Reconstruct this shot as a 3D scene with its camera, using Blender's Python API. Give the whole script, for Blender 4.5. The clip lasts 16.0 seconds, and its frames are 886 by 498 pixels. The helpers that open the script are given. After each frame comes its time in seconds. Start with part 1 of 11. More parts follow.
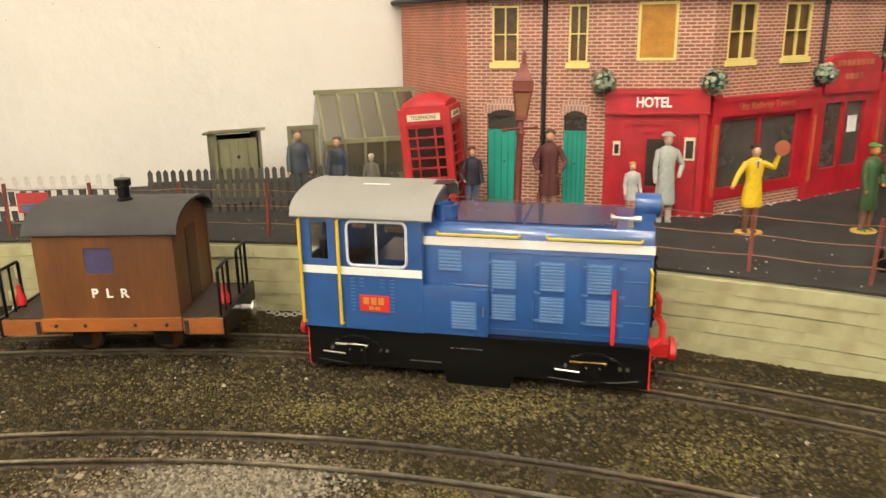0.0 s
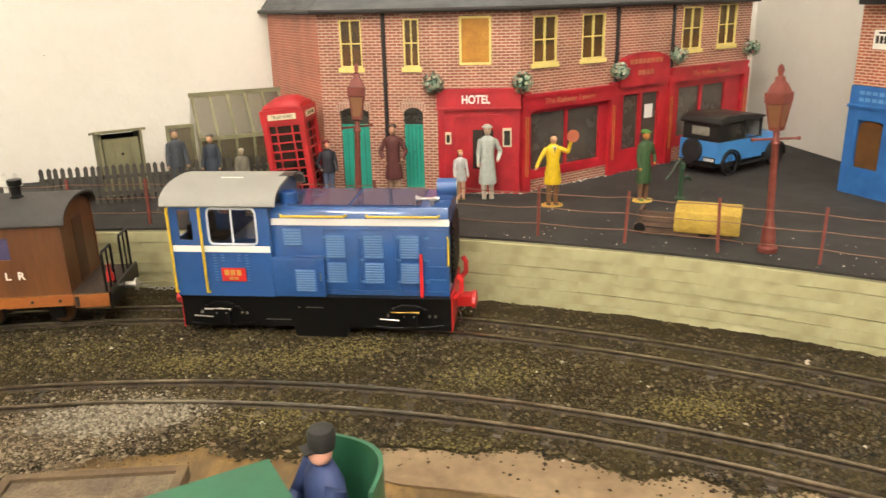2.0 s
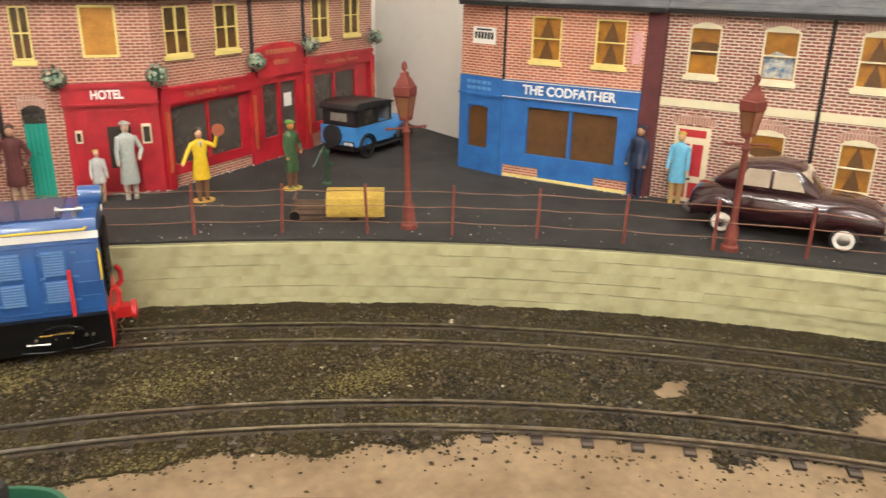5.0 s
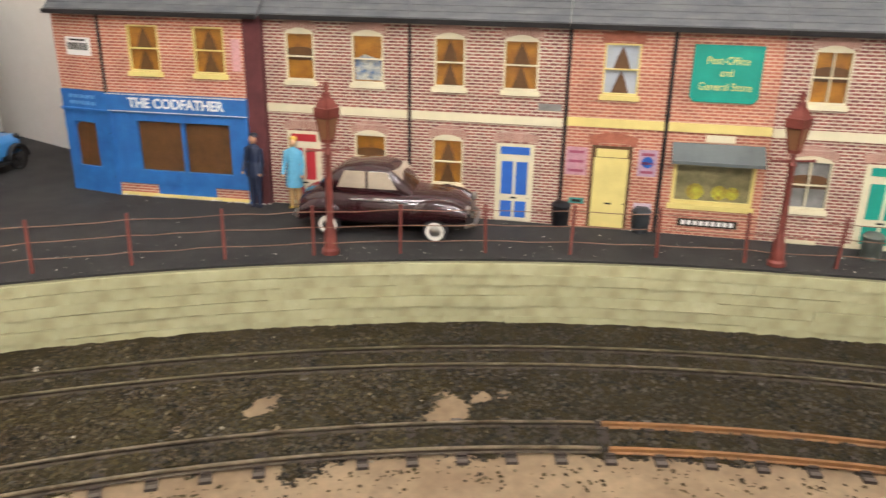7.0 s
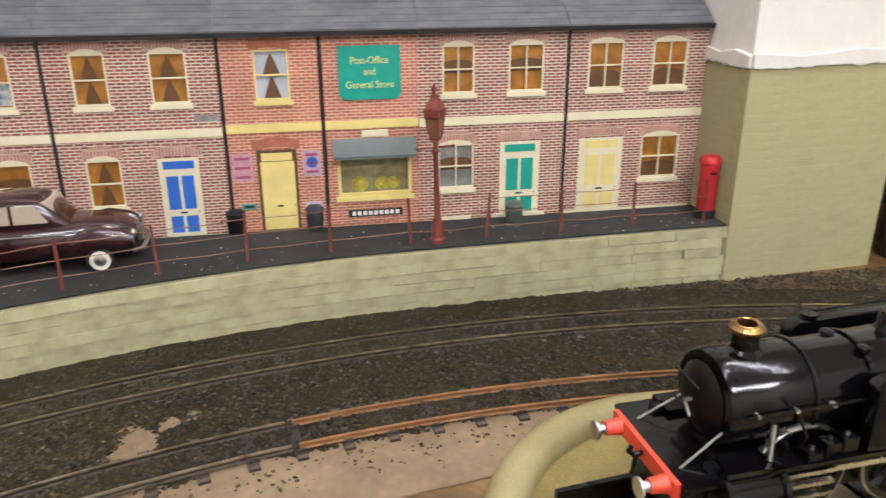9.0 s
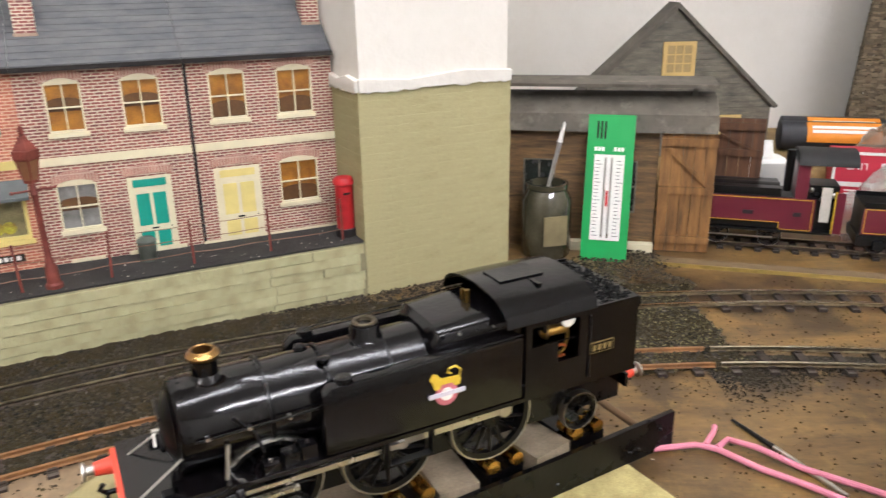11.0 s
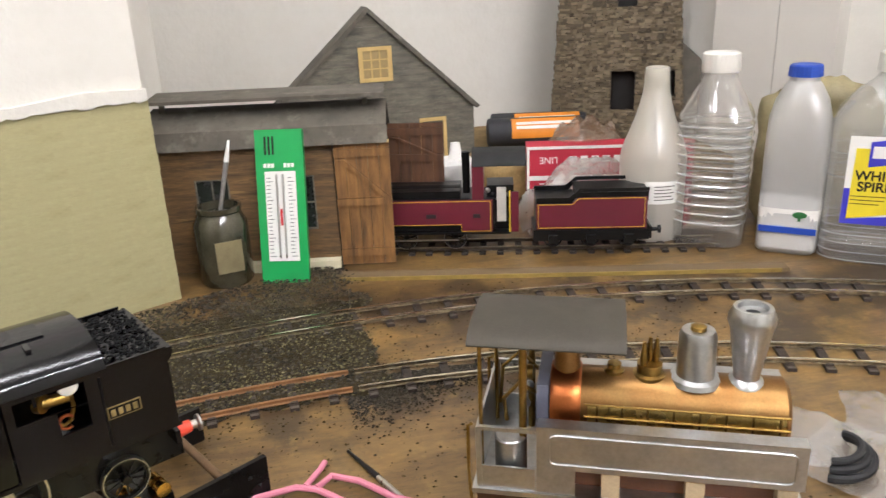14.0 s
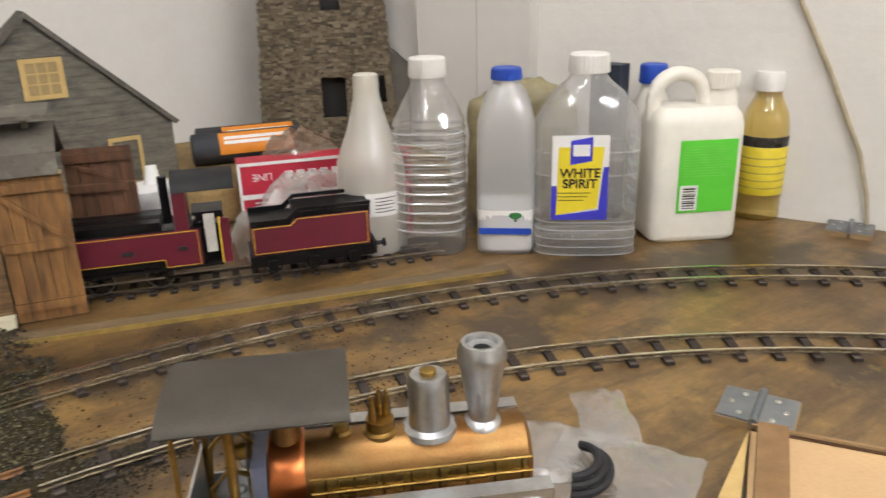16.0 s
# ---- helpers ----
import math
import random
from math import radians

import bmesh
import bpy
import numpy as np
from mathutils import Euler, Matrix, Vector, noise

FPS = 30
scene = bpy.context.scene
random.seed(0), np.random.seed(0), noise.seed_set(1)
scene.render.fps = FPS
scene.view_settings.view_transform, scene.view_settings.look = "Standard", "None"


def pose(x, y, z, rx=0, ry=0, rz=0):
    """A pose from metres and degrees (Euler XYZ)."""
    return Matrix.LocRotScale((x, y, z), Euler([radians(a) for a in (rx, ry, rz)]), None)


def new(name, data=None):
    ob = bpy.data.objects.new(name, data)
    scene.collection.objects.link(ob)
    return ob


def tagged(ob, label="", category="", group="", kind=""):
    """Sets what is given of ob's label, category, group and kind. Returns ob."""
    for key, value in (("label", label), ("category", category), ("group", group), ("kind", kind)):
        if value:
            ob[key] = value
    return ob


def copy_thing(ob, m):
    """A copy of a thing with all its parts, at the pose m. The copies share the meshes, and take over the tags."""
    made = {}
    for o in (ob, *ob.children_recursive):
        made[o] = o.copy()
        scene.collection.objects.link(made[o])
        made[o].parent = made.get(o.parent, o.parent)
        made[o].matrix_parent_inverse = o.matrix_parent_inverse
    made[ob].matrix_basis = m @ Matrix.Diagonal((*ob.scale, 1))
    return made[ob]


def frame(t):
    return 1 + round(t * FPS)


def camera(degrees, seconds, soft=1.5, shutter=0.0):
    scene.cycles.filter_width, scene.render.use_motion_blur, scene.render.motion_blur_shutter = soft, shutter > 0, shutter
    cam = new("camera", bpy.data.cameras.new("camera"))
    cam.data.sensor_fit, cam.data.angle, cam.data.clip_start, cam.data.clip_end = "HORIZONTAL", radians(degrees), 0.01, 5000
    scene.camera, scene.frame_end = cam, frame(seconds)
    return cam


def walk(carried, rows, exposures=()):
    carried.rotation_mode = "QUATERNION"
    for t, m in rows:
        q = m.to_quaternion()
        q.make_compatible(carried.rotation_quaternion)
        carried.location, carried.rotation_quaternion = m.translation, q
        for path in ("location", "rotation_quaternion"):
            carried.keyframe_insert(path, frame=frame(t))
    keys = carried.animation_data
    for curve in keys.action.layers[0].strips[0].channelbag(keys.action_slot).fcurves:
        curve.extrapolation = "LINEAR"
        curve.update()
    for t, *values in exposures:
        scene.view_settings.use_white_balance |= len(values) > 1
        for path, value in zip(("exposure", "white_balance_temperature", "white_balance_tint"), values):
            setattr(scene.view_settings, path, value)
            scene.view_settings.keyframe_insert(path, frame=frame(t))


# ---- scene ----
cam = camera(60.2, 16.0, soft=1.4, shutter=0.4)
METRES, EYE, TILT, LEAN, TURN = 1.0, 0.254, 0.0, 0.0, 0.0
ROWS = [
    (0.0, 0.0, 0.0, 0.0, -0.25, -16.42, 0.83),
    (0.5, 0.0199, -0.0529, 0.0118, -1.38, -16.91, 1.14),
    (1.0, 0.0467, -0.0957, 0.0241, -2.88, -17.22, 1.35),
    (1.5, 0.0539, -0.1235, 0.0336, -4.66, -17.73, 1.4),
    (2.0, 0.065, -0.1386, 0.0365, -6.69, -18.17, 1.32),
    (2.5, 0.0833, -0.1541, 0.0448, -8.93, -18.74, 1.27),
    (3.0, 0.075, -0.164, 0.0491, -11.98, -18.69, 0.49),
    (5.5, 0.049, -0.1497, 0.0613, -38.16, -20.53, -1.23),
    (6.0, 0.0681, -0.1613, 0.0654, -42.34, -20.88, -1.2),
    (6.5, 0.1157, -0.189, 0.0696, -47.14, -20.82, -1.11),
    (7.0, 0.1702, -0.2363, 0.0796, -52.47, -20.59, -0.89),
    (7.5, 0.1885, -0.2647, 0.0782, -57.55, -20.72, -0.47),
    (8.0, 0.1796, -0.2507, 0.0908, -63.07, -21.08, 0.58),
    (8.5, 0.1792, -0.2648, 0.0947, -69.32, -21.0, 0.38),
    (9.0, 0.1787, -0.2837, 0.0946, -74.71, -20.98, 0.22),
    (9.5, 0.1798, -0.3051, 0.0968, -79.31, -20.64, -0.02),
    (10.0, 0.1821, -0.3697, 0.1008, -82.83, -20.01, 0.19),
    (12.5, 0.2368, -0.6041, 0.106, -95.57, -20.45, 1.61),
    (13.0, 0.245, -0.6341, 0.104, -97.35, -20.42, 1.79),
    (13.5, 0.2381, -0.674, 0.107, -99.46, -20.21, 2.06),
    (14.0, 0.2337, -0.6983, 0.1057, -101.93, -19.98, 2.31),
    (14.5, 0.2555, -0.7065, 0.107, -105.54, -19.83, 2.44),
    (15.0, 0.279, -0.7123, 0.1071, -110.8, -19.79, 1.89),
    (15.5, 0.292, -0.7238, 0.1089, -116.76, -19.91, 1.56),
    (16.0, 0.2994, -0.7462, 0.1028, -122.24, -20.44, 1.37),
]
walk(cam, [(t, pose(0, 0, EYE, TILT, LEAN, TURN) @ pose(METRES * x, METRES * y, METRES * z, 90 + pitch, roll, yaw)) for t, x, y, z, yaw, pitch, roll in ROWS],
     exposures=[(0.0, -0.33, 6650, 11.0), (3.0, -0.20, 6450, 12.0), (6.0, -0.40, 6000, 13.5), (9.5, -0.56, 5500, 16.5), (12.5, -0.42, 5550, 16.0), (13.5, -0.47, 5550, 15.5), (16.0, -0.80, 5600, 14.0)])

# ---- world and light ----
world = bpy.data.worlds.new("world")
scene.world = world
world.use_nodes = True
world.node_tree.nodes["Background"].inputs[0].default_value = (0.9, 0.85, 0.78, 1)
world.node_tree.nodes["Background"].inputs[1].default_value = 0.05


WARM = (1.0, 0.93, 0.83)


# fluorescent tubes assumed under the ceiling, out of view: place, power and turn
LAMPS = [(0.05, -0.08, 46, -42), (0.56, -0.84, 42, 62), (-0.75, -1.25, 120, 120)]

# ---- materials ----


def hx(s):
    """Linear colour from an sRGB hex string."""
    v = [int(s[i:i + 2], 16) / 255 for i in (0, 2, 4)]
    return tuple(a / 12.92 if a <= 0.04045 else ((a + 0.055) / 1.055) ** 2.4 for a in v) + (1,)


def node(nt, kind, **ins):
    n = nt.nodes.new(kind)
    for k, v in ins.items():
        n.inputs[k.replace("_", " ")].default_value = v
    return n


def mat(name, col, rough=0.55, metal=0.0, var=0.18, scale=45.0, bump=0.15, fine=700.0, col2=None, coat=0.0, spec=0.5,
        glass=0.0, emit=0.0, stretch=None, depth=0.0006, alpha=1.0):
    """A surface with blotches at a large scale and grain at a small one."""
    m = bpy.data.materials.new(name)
    m.use_nodes = True
    nt = m.node_tree
    b = nt.nodes["Principled BSDF"]
    a = hx(col) if isinstance(col, str) else (*col, 1)
    c2 = hx(col2) if col2 else tuple(v * (1 - 1.6 * var) for v in a[:3]) + (1,)
    tc = nt.nodes.new("ShaderNodeTexCoord")
    src = tc.outputs["Object"]
    if stretch:
        mp = nt.nodes.new("ShaderNodeMapping")
        mp.inputs["Scale"].default_value = stretch
        nt.links.new(src, mp.inputs["Vector"])
        src = mp.outputs["Vector"]
    n1 = node(nt, "ShaderNodeTexNoise", Scale=scale, Detail=5.0, Roughness=0.6)
    n2 = node(nt, "ShaderNodeTexNoise", Scale=fine, Detail=3.0, Roughness=0.6)
    for n in (n1, n2):
        nt.links.new(src, n.inputs["Vector"])
    ramp = node(nt, "ShaderNodeMapRange", From_Min=0.3, From_Max=0.7)
    nt.links.new(n1.outputs["Fac"], ramp.inputs["Value"])
    mix = nt.nodes.new("ShaderNodeMix")
    mix.data_type = "RGBA"
    mix.inputs["A"].default_value, mix.inputs["B"].default_value = a, c2
    nt.links.new(ramp.outputs["Result"], mix.inputs["Factor"])
    grain = nt.nodes.new("ShaderNodeMix")
    grain.data_type, grain.blend_type = "RGBA", "OVERLAY"
    grain.inputs["Factor"].default_value = min(1.0, var * 1.5)
    nt.links.new(mix.outputs["Result"], grain.inputs["A"])
    nt.links.new(n2.outputs["Fac"], grain.inputs["B"])
    nt.links.new(grain.outputs["Result"], b.inputs["Base Color"])
    rr = node(nt, "ShaderNodeMapRange", To_Min=max(0.02, rough - 0.12 * min(1, 4 * var)), To_Max=min(1, rough + 0.14))
    nt.links.new(n1.outputs["Fac"], rr.inputs["Value"])
    nt.links.new(rr.outputs["Result"], b.inputs["Roughness"])
    if bump:
        bp = node(nt, "ShaderNodeBump", Strength=bump, Distance=depth)
        nt.links.new(n2.outputs["Fac"], bp.inputs["Height"])
        nt.links.new(bp.outputs["Normal"], b.inputs["Normal"])
    b.inputs["Metallic"].default_value = metal
    b.inputs["Specular IOR Level"].default_value = spec
    b.inputs["Coat Weight"].default_value = coat
    b.inputs["Coat Roughness"].default_value = 0.06
    b.inputs["Alpha"].default_value = alpha
    if glass:
        b.inputs["Transmission Weight"].default_value = glass
        b.inputs["IOR"].default_value = 1.3
    if emit:
        b.inputs["Emission Color"].default_value = a
        b.inputs["Emission Strength"].default_value = emit
    return m


def brick_mat(name, c1, c2, mortar, row=0.0033, width=0.0098, gap=0.0006, turn=False, rough=0.6):
    """Printed brick paper: courses along local x, rows along local z."""
    m = bpy.data.materials.new(name)
    m.use_nodes = True
    nt = m.node_tree
    b = nt.nodes["Principled BSDF"]
    tc = nt.nodes.new("ShaderNodeTexCoord")
    sp = nt.nodes.new("ShaderNodeSeparateXYZ")
    cb = nt.nodes.new("ShaderNodeCombineXYZ")
    nt.links.new(tc.outputs["Object"], sp.inputs[0])
    nt.links.new(sp.outputs["Z" if turn else "X"], cb.inputs["X"])
    nt.links.new(sp.outputs["X" if turn else "Z"], cb.inputs["Y"])
    br = node(nt, "ShaderNodeTexBrick", Scale=1.0, Mortar_Size=gap, Mortar_Smooth=0.2, Brick_Width=width, Row_Height=row, Bias=-0.1)
    br.inputs["Color1"].default_value, br.inputs["Color2"].default_value, br.inputs["Mortar"].default_value = hx(c1), hx(c2), hx(mortar)
    nt.links.new(cb.outputs[0], br.inputs["Vector"])
    n1 = node(nt, "ShaderNodeTexNoise", Scale=30.0, Detail=6.0)
    n2 = node(nt, "ShaderNodeTexNoise", Scale=900.0, Detail=2.0)
    for n in (n1, n2):
        nt.links.new(tc.outputs["Object"], n.inputs["Vector"])
    over = nt.nodes.new("ShaderNodeMix")
    over.data_type, over.blend_type = "RGBA", "OVERLAY"
    over.inputs["Factor"].default_value = 0.45
    nt.links.new(br.outputs["Color"], over.inputs["A"])
    nt.links.new(n1.outputs["Fac"], over.inputs["B"])
    o2 = nt.nodes.new("ShaderNodeMix")
    o2.data_type, o2.blend_type = "RGBA", "OVERLAY"
    o2.inputs["Factor"].default_value = 0.35
    nt.links.new(over.outputs["Result"], o2.inputs["A"])
    nt.links.new(n2.outputs["Fac"], o2.inputs["B"])
    nt.links.new(o2.outputs["Result"], b.inputs["Base Color"])
    bp = node(nt, "ShaderNodeBump", Strength=0.25, Distance=0.0003)
    bp.invert = True
    nt.links.new(br.outputs["Fac"], bp.inputs["Height"])
    nt.links.new(bp.outputs["Normal"], b.inputs["Normal"])
    b.inputs["Roughness"].default_value = rough
    return m


def stone_mat(name, cols, rough=0.85, noise_scale=22.0, patch=None):
    """Loose pieces: each piece takes its own colour from a ramp."""
    m = bpy.data.materials.new(name)
    m.use_nodes = True
    nt = m.node_tree
    b = nt.nodes["Principled BSDF"]
    g = nt.nodes.new("ShaderNodeNewGeometry")
    rp = nt.nodes.new("ShaderNodeValToRGB")
    rp.color_ramp.interpolation = "CONSTANT"
    els = rp.color_ramp.elements
    while len(els) < len(cols):
        els.new(0.5)
    for e, (p, cc) in zip(els, cols):
        e.position, e.color = p, hx(cc)
    nt.links.new(g.outputs["Random Per Island"], rp.inputs["Fac"])
    col = rp.outputs["Color"]
    if patch:
        tc = nt.nodes.new("ShaderNodeTexCoord")
        n1 = node(nt, "ShaderNodeTexNoise", Scale=noise_scale, Detail=5.0, Roughness=0.65)
        nt.links.new(tc.outputs["Object"], n1.inputs["Vector"])
        k = node(nt, "ShaderNodeMapRange", From_Min=0.42, From_Max=0.66, To_Max=0.85)
        nt.links.new(n1.outputs["Fac"], k.inputs["Value"])
        mx = nt.nodes.new("ShaderNodeMix")
        mx.data_type = "RGBA"
        nt.links.new(k.outputs["Result"], mx.inputs["Factor"])
        nt.links.new(col, mx.inputs["A"])
        mx.inputs["B"].default_value = hx(patch)
        col = mx.outputs["Result"]
    nt.links.new(col, b.inputs["Base Color"])
    b.inputs["Roughness"].default_value = rough
    b.inputs["Specular IOR Level"].default_value = 0.15
    return m


def clear_mat(name, tint, milky=0.06, rough=0.05, bump=0.0, fine=60.0, white="e8e6e0"):
    """A thin clear sheet: light goes straight through, a little is scattered, the rim shines."""
    m = bpy.data.materials.new(name)
    m.use_nodes = True
    nt = m.node_tree
    nt.nodes.remove(nt.nodes["Principled BSDF"])
    out = nt.nodes["Material Output"]
    tr, df, gl = (nt.nodes.new("ShaderNodeBsdf" + k) for k in ("Transparent", "Diffuse", "Glossy"))
    tr.inputs["Color"].default_value = (*tint, 1)
    df.inputs["Color"].default_value = hx(white)
    gl.inputs["Roughness"].default_value = rough
    m1, m2 = nt.nodes.new("ShaderNodeMixShader"), nt.nodes.new("ShaderNodeMixShader")
    m1.inputs[0].default_value = milky
    fr = node(nt, "ShaderNodeLayerWeight", Blend=0.5)
    pw = nt.nodes.new("ShaderNodeMath")
    pw.operation = "POWER"
    pw.inputs[1].default_value = 2.6
    gain = node(nt, "ShaderNodeMapRange", To_Min=0.11, To_Max=0.9)
    nt.links.new(fr.outputs["Facing"], pw.inputs[0])
    nt.links.new(pw.outputs[0], gain.inputs["Value"])
    nt.links.new(gain.outputs["Result"], m2.inputs[0])
    tl, half = nt.nodes.new("ShaderNodeBsdfTranslucent"), nt.nodes.new("ShaderNodeMixShader")
    tl.inputs["Color"].default_value = hx(white)
    half.inputs[0].default_value = 0.5
    nt.links.new(df.outputs[0], half.inputs[1])
    nt.links.new(tl.outputs[0], half.inputs[2])
    nt.links.new(tr.outputs[0], m1.inputs[1])
    nt.links.new(half.outputs[0], m1.inputs[2])
    nt.links.new(m1.outputs[0], m2.inputs[1])
    nt.links.new(gl.outputs[0], m2.inputs[2])
    nt.links.new(m2.outputs[0], out.inputs["Surface"])
    if bump:
        tc = nt.nodes.new("ShaderNodeTexCoord")
        n1 = node(nt, "ShaderNodeTexNoise", Scale=fine, Detail=4.0)
        bp = node(nt, "ShaderNodeBump", Strength=bump, Distance=0.004)
        nt.links.new(tc.outputs["Object"], n1.inputs["Vector"])
        nt.links.new(n1.outputs["Fac"], bp.inputs["Height"])
        for k in (df, gl, fr):
            nt.links.new(bp.outputs["Normal"], k.inputs["Normal"])
    return m


def stained(m, spots, dark, amount=0.75, wobble=0.05, freq=14.0):
    """Darkens a board in blots with ragged rims: old spills, and some painted shade."""
    nt = m.node_tree
    b = nt.nodes["Principled BSDF"]
    src = b.inputs["Base Color"].links[0].from_socket
    tc = nt.nodes.new("ShaderNodeTexCoord")
    n1 = node(nt, "ShaderNodeTexNoise", Scale=freq, Detail=6.0, Roughness=0.65)
    nt.links.new(tc.outputs["Object"], n1.inputs["Vector"])
    acc = None
    for x, y, r in spots:
        d = nt.nodes.new("ShaderNodeVectorMath")
        d.operation = "DISTANCE"
        d.inputs[1].default_value = (x, y, 0)
        nt.links.new(tc.outputs["Object"], d.inputs[0])
        a = nt.nodes.new("ShaderNodeMath")
        a.operation = "MULTIPLY_ADD"
        nt.links.new(n1.outputs["Fac"], a.inputs[0])
        a.inputs[1].default_value = wobble * 5
        nt.links.new(d.outputs["Value"], a.inputs[2])
        k = node(nt, "ShaderNodeMapRange", From_Min=r + wobble * 2.5, From_Max=r + wobble * 2.5 - 0.035, To_Max=amount)
        nt.links.new(a.outputs[0], k.inputs["Value"])
        if acc is None:
            acc = k.outputs["Result"]
        else:
            mx = nt.nodes.new("ShaderNodeMath")
            mx.operation = "MAXIMUM"
            nt.links.new(acc, mx.inputs[0])
            nt.links.new(k.outputs["Result"], mx.inputs[1])
            acc = mx.outputs[0]
    mix = nt.nodes.new("ShaderNodeMix")
    mix.data_type = "RGBA"
    nt.links.new(acc, mix.inputs["Factor"])
    nt.links.new(src, mix.inputs["A"])
    mix.inputs["B"].default_value = hx(dark)
    nt.links.new(mix.outputs["Result"], b.inputs["Base Color"])
    return m


def grimed(m, dark, freq, lo, hi, amount, stretch=(1, 1, 1)):
    """Patches of dirt that follow a noise of their own."""
    nt = m.node_tree
    b = nt.nodes["Principled BSDF"]
    src = b.inputs["Base Color"].links[0].from_socket
    tc = nt.nodes.new("ShaderNodeTexCoord")
    mp = nt.nodes.new("ShaderNodeMapping")
    mp.inputs["Scale"].default_value = stretch
    nt.links.new(tc.outputs["Object"], mp.inputs["Vector"])
    n1 = node(nt, "ShaderNodeTexNoise", Scale=freq, Detail=8.0, Roughness=0.7)
    nt.links.new(mp.outputs["Vector"], n1.inputs["Vector"])
    k = node(nt, "ShaderNodeMapRange", From_Min=lo, From_Max=hi, To_Max=amount)
    nt.links.new(n1.outputs["Fac"], k.inputs["Value"])
    mix = nt.nodes.new("ShaderNodeMix")
    mix.data_type = "RGBA"
    nt.links.new(k.outputs["Result"], mix.inputs["Factor"])
    nt.links.new(src, mix.inputs["A"])
    mix.inputs["B"].default_value = hx(dark)
    nt.links.new(mix.outputs["Result"], b.inputs["Base Color"])
    return m


# ---- helpers for shapes ----
def bx(bm, x0, x1, y0, y1, z0, z1, mi=0):
    v = [bm.verts.new(p) for p in ((x0, y0, z0), (x1, y0, z0), (x1, y1, z0), (x0, y1, z0), (x0, y0, z1), (x1, y0, z1), (x1, y1, z1), (x0, y1, z1))]
    for f in ((0, 3, 2, 1), (4, 5, 6, 7), (0, 1, 5, 4), (1, 2, 6, 5), (2, 3, 7, 6), (3, 0, 4, 7)):
        bm.faces.new([v[i] for i in f]).material_index = mi
    return v


def prism(bm, pts, a, b, axis="y", mi=0):
    """The polygon pts pushed from a to b along an axis."""
    def put(p, q):
        return {"y": (p[0], q, p[1]), "x": (q, p[0], p[1]), "z": (p[0], p[1], q)}[axis]
    lo = [bm.verts.new(put(p, a)) for p in pts]
    hi = [bm.verts.new(put(p, b)) for p in pts]
    n = len(pts)
    fs = [bm.faces.new(lo), bm.faces.new(hi[::-1])]
    fs += [bm.faces.new((lo[i], hi[i], hi[(i + 1) % n], lo[(i + 1) % n])) for i in range(n)]
    for f in fs:
        f.material_index = mi
    bmesh.ops.recalc_face_normals(bm, faces=fs)
    return lo + hi


def ring_at(bm, c, u, v, r, n):
    return [bm.verts.new(c + u * (r * math.cos(2 * math.pi * i / n)) + v * (r * math.sin(2 * math.pi * i / n))) for i in range(n)]


def cy(bm, p, q, r0, r1=None, n=12, mi=0, cap=True):
    p, q = Vector(p), Vector(q)
    r1 = r0 if r1 is None else r1
    d = (q - p).normalized()
    u = d.orthogonal().normalized()
    v = d.cross(u)
    a, b = ring_at(bm, p, u, v, r0, n), ring_at(bm, q, u, v, r1, n)
    fs = [bm.faces.new((a[i], a[(i + 1) % n], b[(i + 1) % n], b[i])) for i in range(n)]
    if cap:
        fs += [bm.faces.new(a[::-1]), bm.faces.new(b)]
    for f in fs:
        f.material_index = mi
    return a + b


def tube(bm, pts, r, n=6, mi=0):
    pts = [Vector(p) for p in pts]
    rings = []
    for i, p in enumerate(pts):
        d = (pts[min(i + 1, len(pts) - 1)] - pts[max(i - 1, 0)]).normalized()
        u = d.cross(Vector((0.13, 0.27, 0.95))).normalized()
        rings.append(ring_at(bm, p, u, d.cross(u), r, n))
    fs = []
    for a, b in zip(rings, rings[1:]):
        fs += [bm.faces.new((a[i], a[(i + 1) % n], b[(i + 1) % n], b[i])) for i in range(n)]
    fs += [bm.faces.new(rings[0][::-1]), bm.faces.new(rings[-1])]
    for f in fs:
        f.material_index = mi


def lathe(bm, prof, n=20, c=(0, 0, 0), mi=0, axis="z", sx=1.0, sy=1.0, caps=True):
    rings = []
    for r, h in prof:
        ring = []
        for i in range(n):
            a = 2 * math.pi * i / n
            p = (max(r, 1e-5) * math.cos(a) * sx, max(r, 1e-5) * math.sin(a) * sy, h)
            if axis == "x":
                p = (p[2], p[0], p[1])
            if axis == "y":
                p = (p[0], p[2], p[1])
            ring.append(bm.verts.new((p[0] + c[0], p[1] + c[1], p[2] + c[2])))
        rings.append(ring)
    fs = []
    for a, b in zip(rings, rings[1:]):
        fs += [bm.faces.new((a[i], a[(i + 1) % n], b[(i + 1) % n], b[i])) for i in range(n)]
    if caps:
        fs += [bm.faces.new(rings[0][::-1]), bm.faces.new(rings[-1])]
    for f in fs:
        f.material_index = mi
    bmesh.ops.recalc_face_normals(bm, faces=fs)


def ball(bm, c, r, s=(1, 1, 1), mi=0, sub=1, turn=0.0):
    m = Matrix.Translation(c) @ Matrix.Rotation(turn, 4, "Z") @ Matrix.Diagonal((s[0] * r, s[1] * r, s[2] * r, 1))
    res = bmesh.ops.create_icosphere(bm, subdivisions=sub, radius=1, matrix=m)
    for v in res["verts"]:
        for f in v.link_faces:
            f.material_index = mi


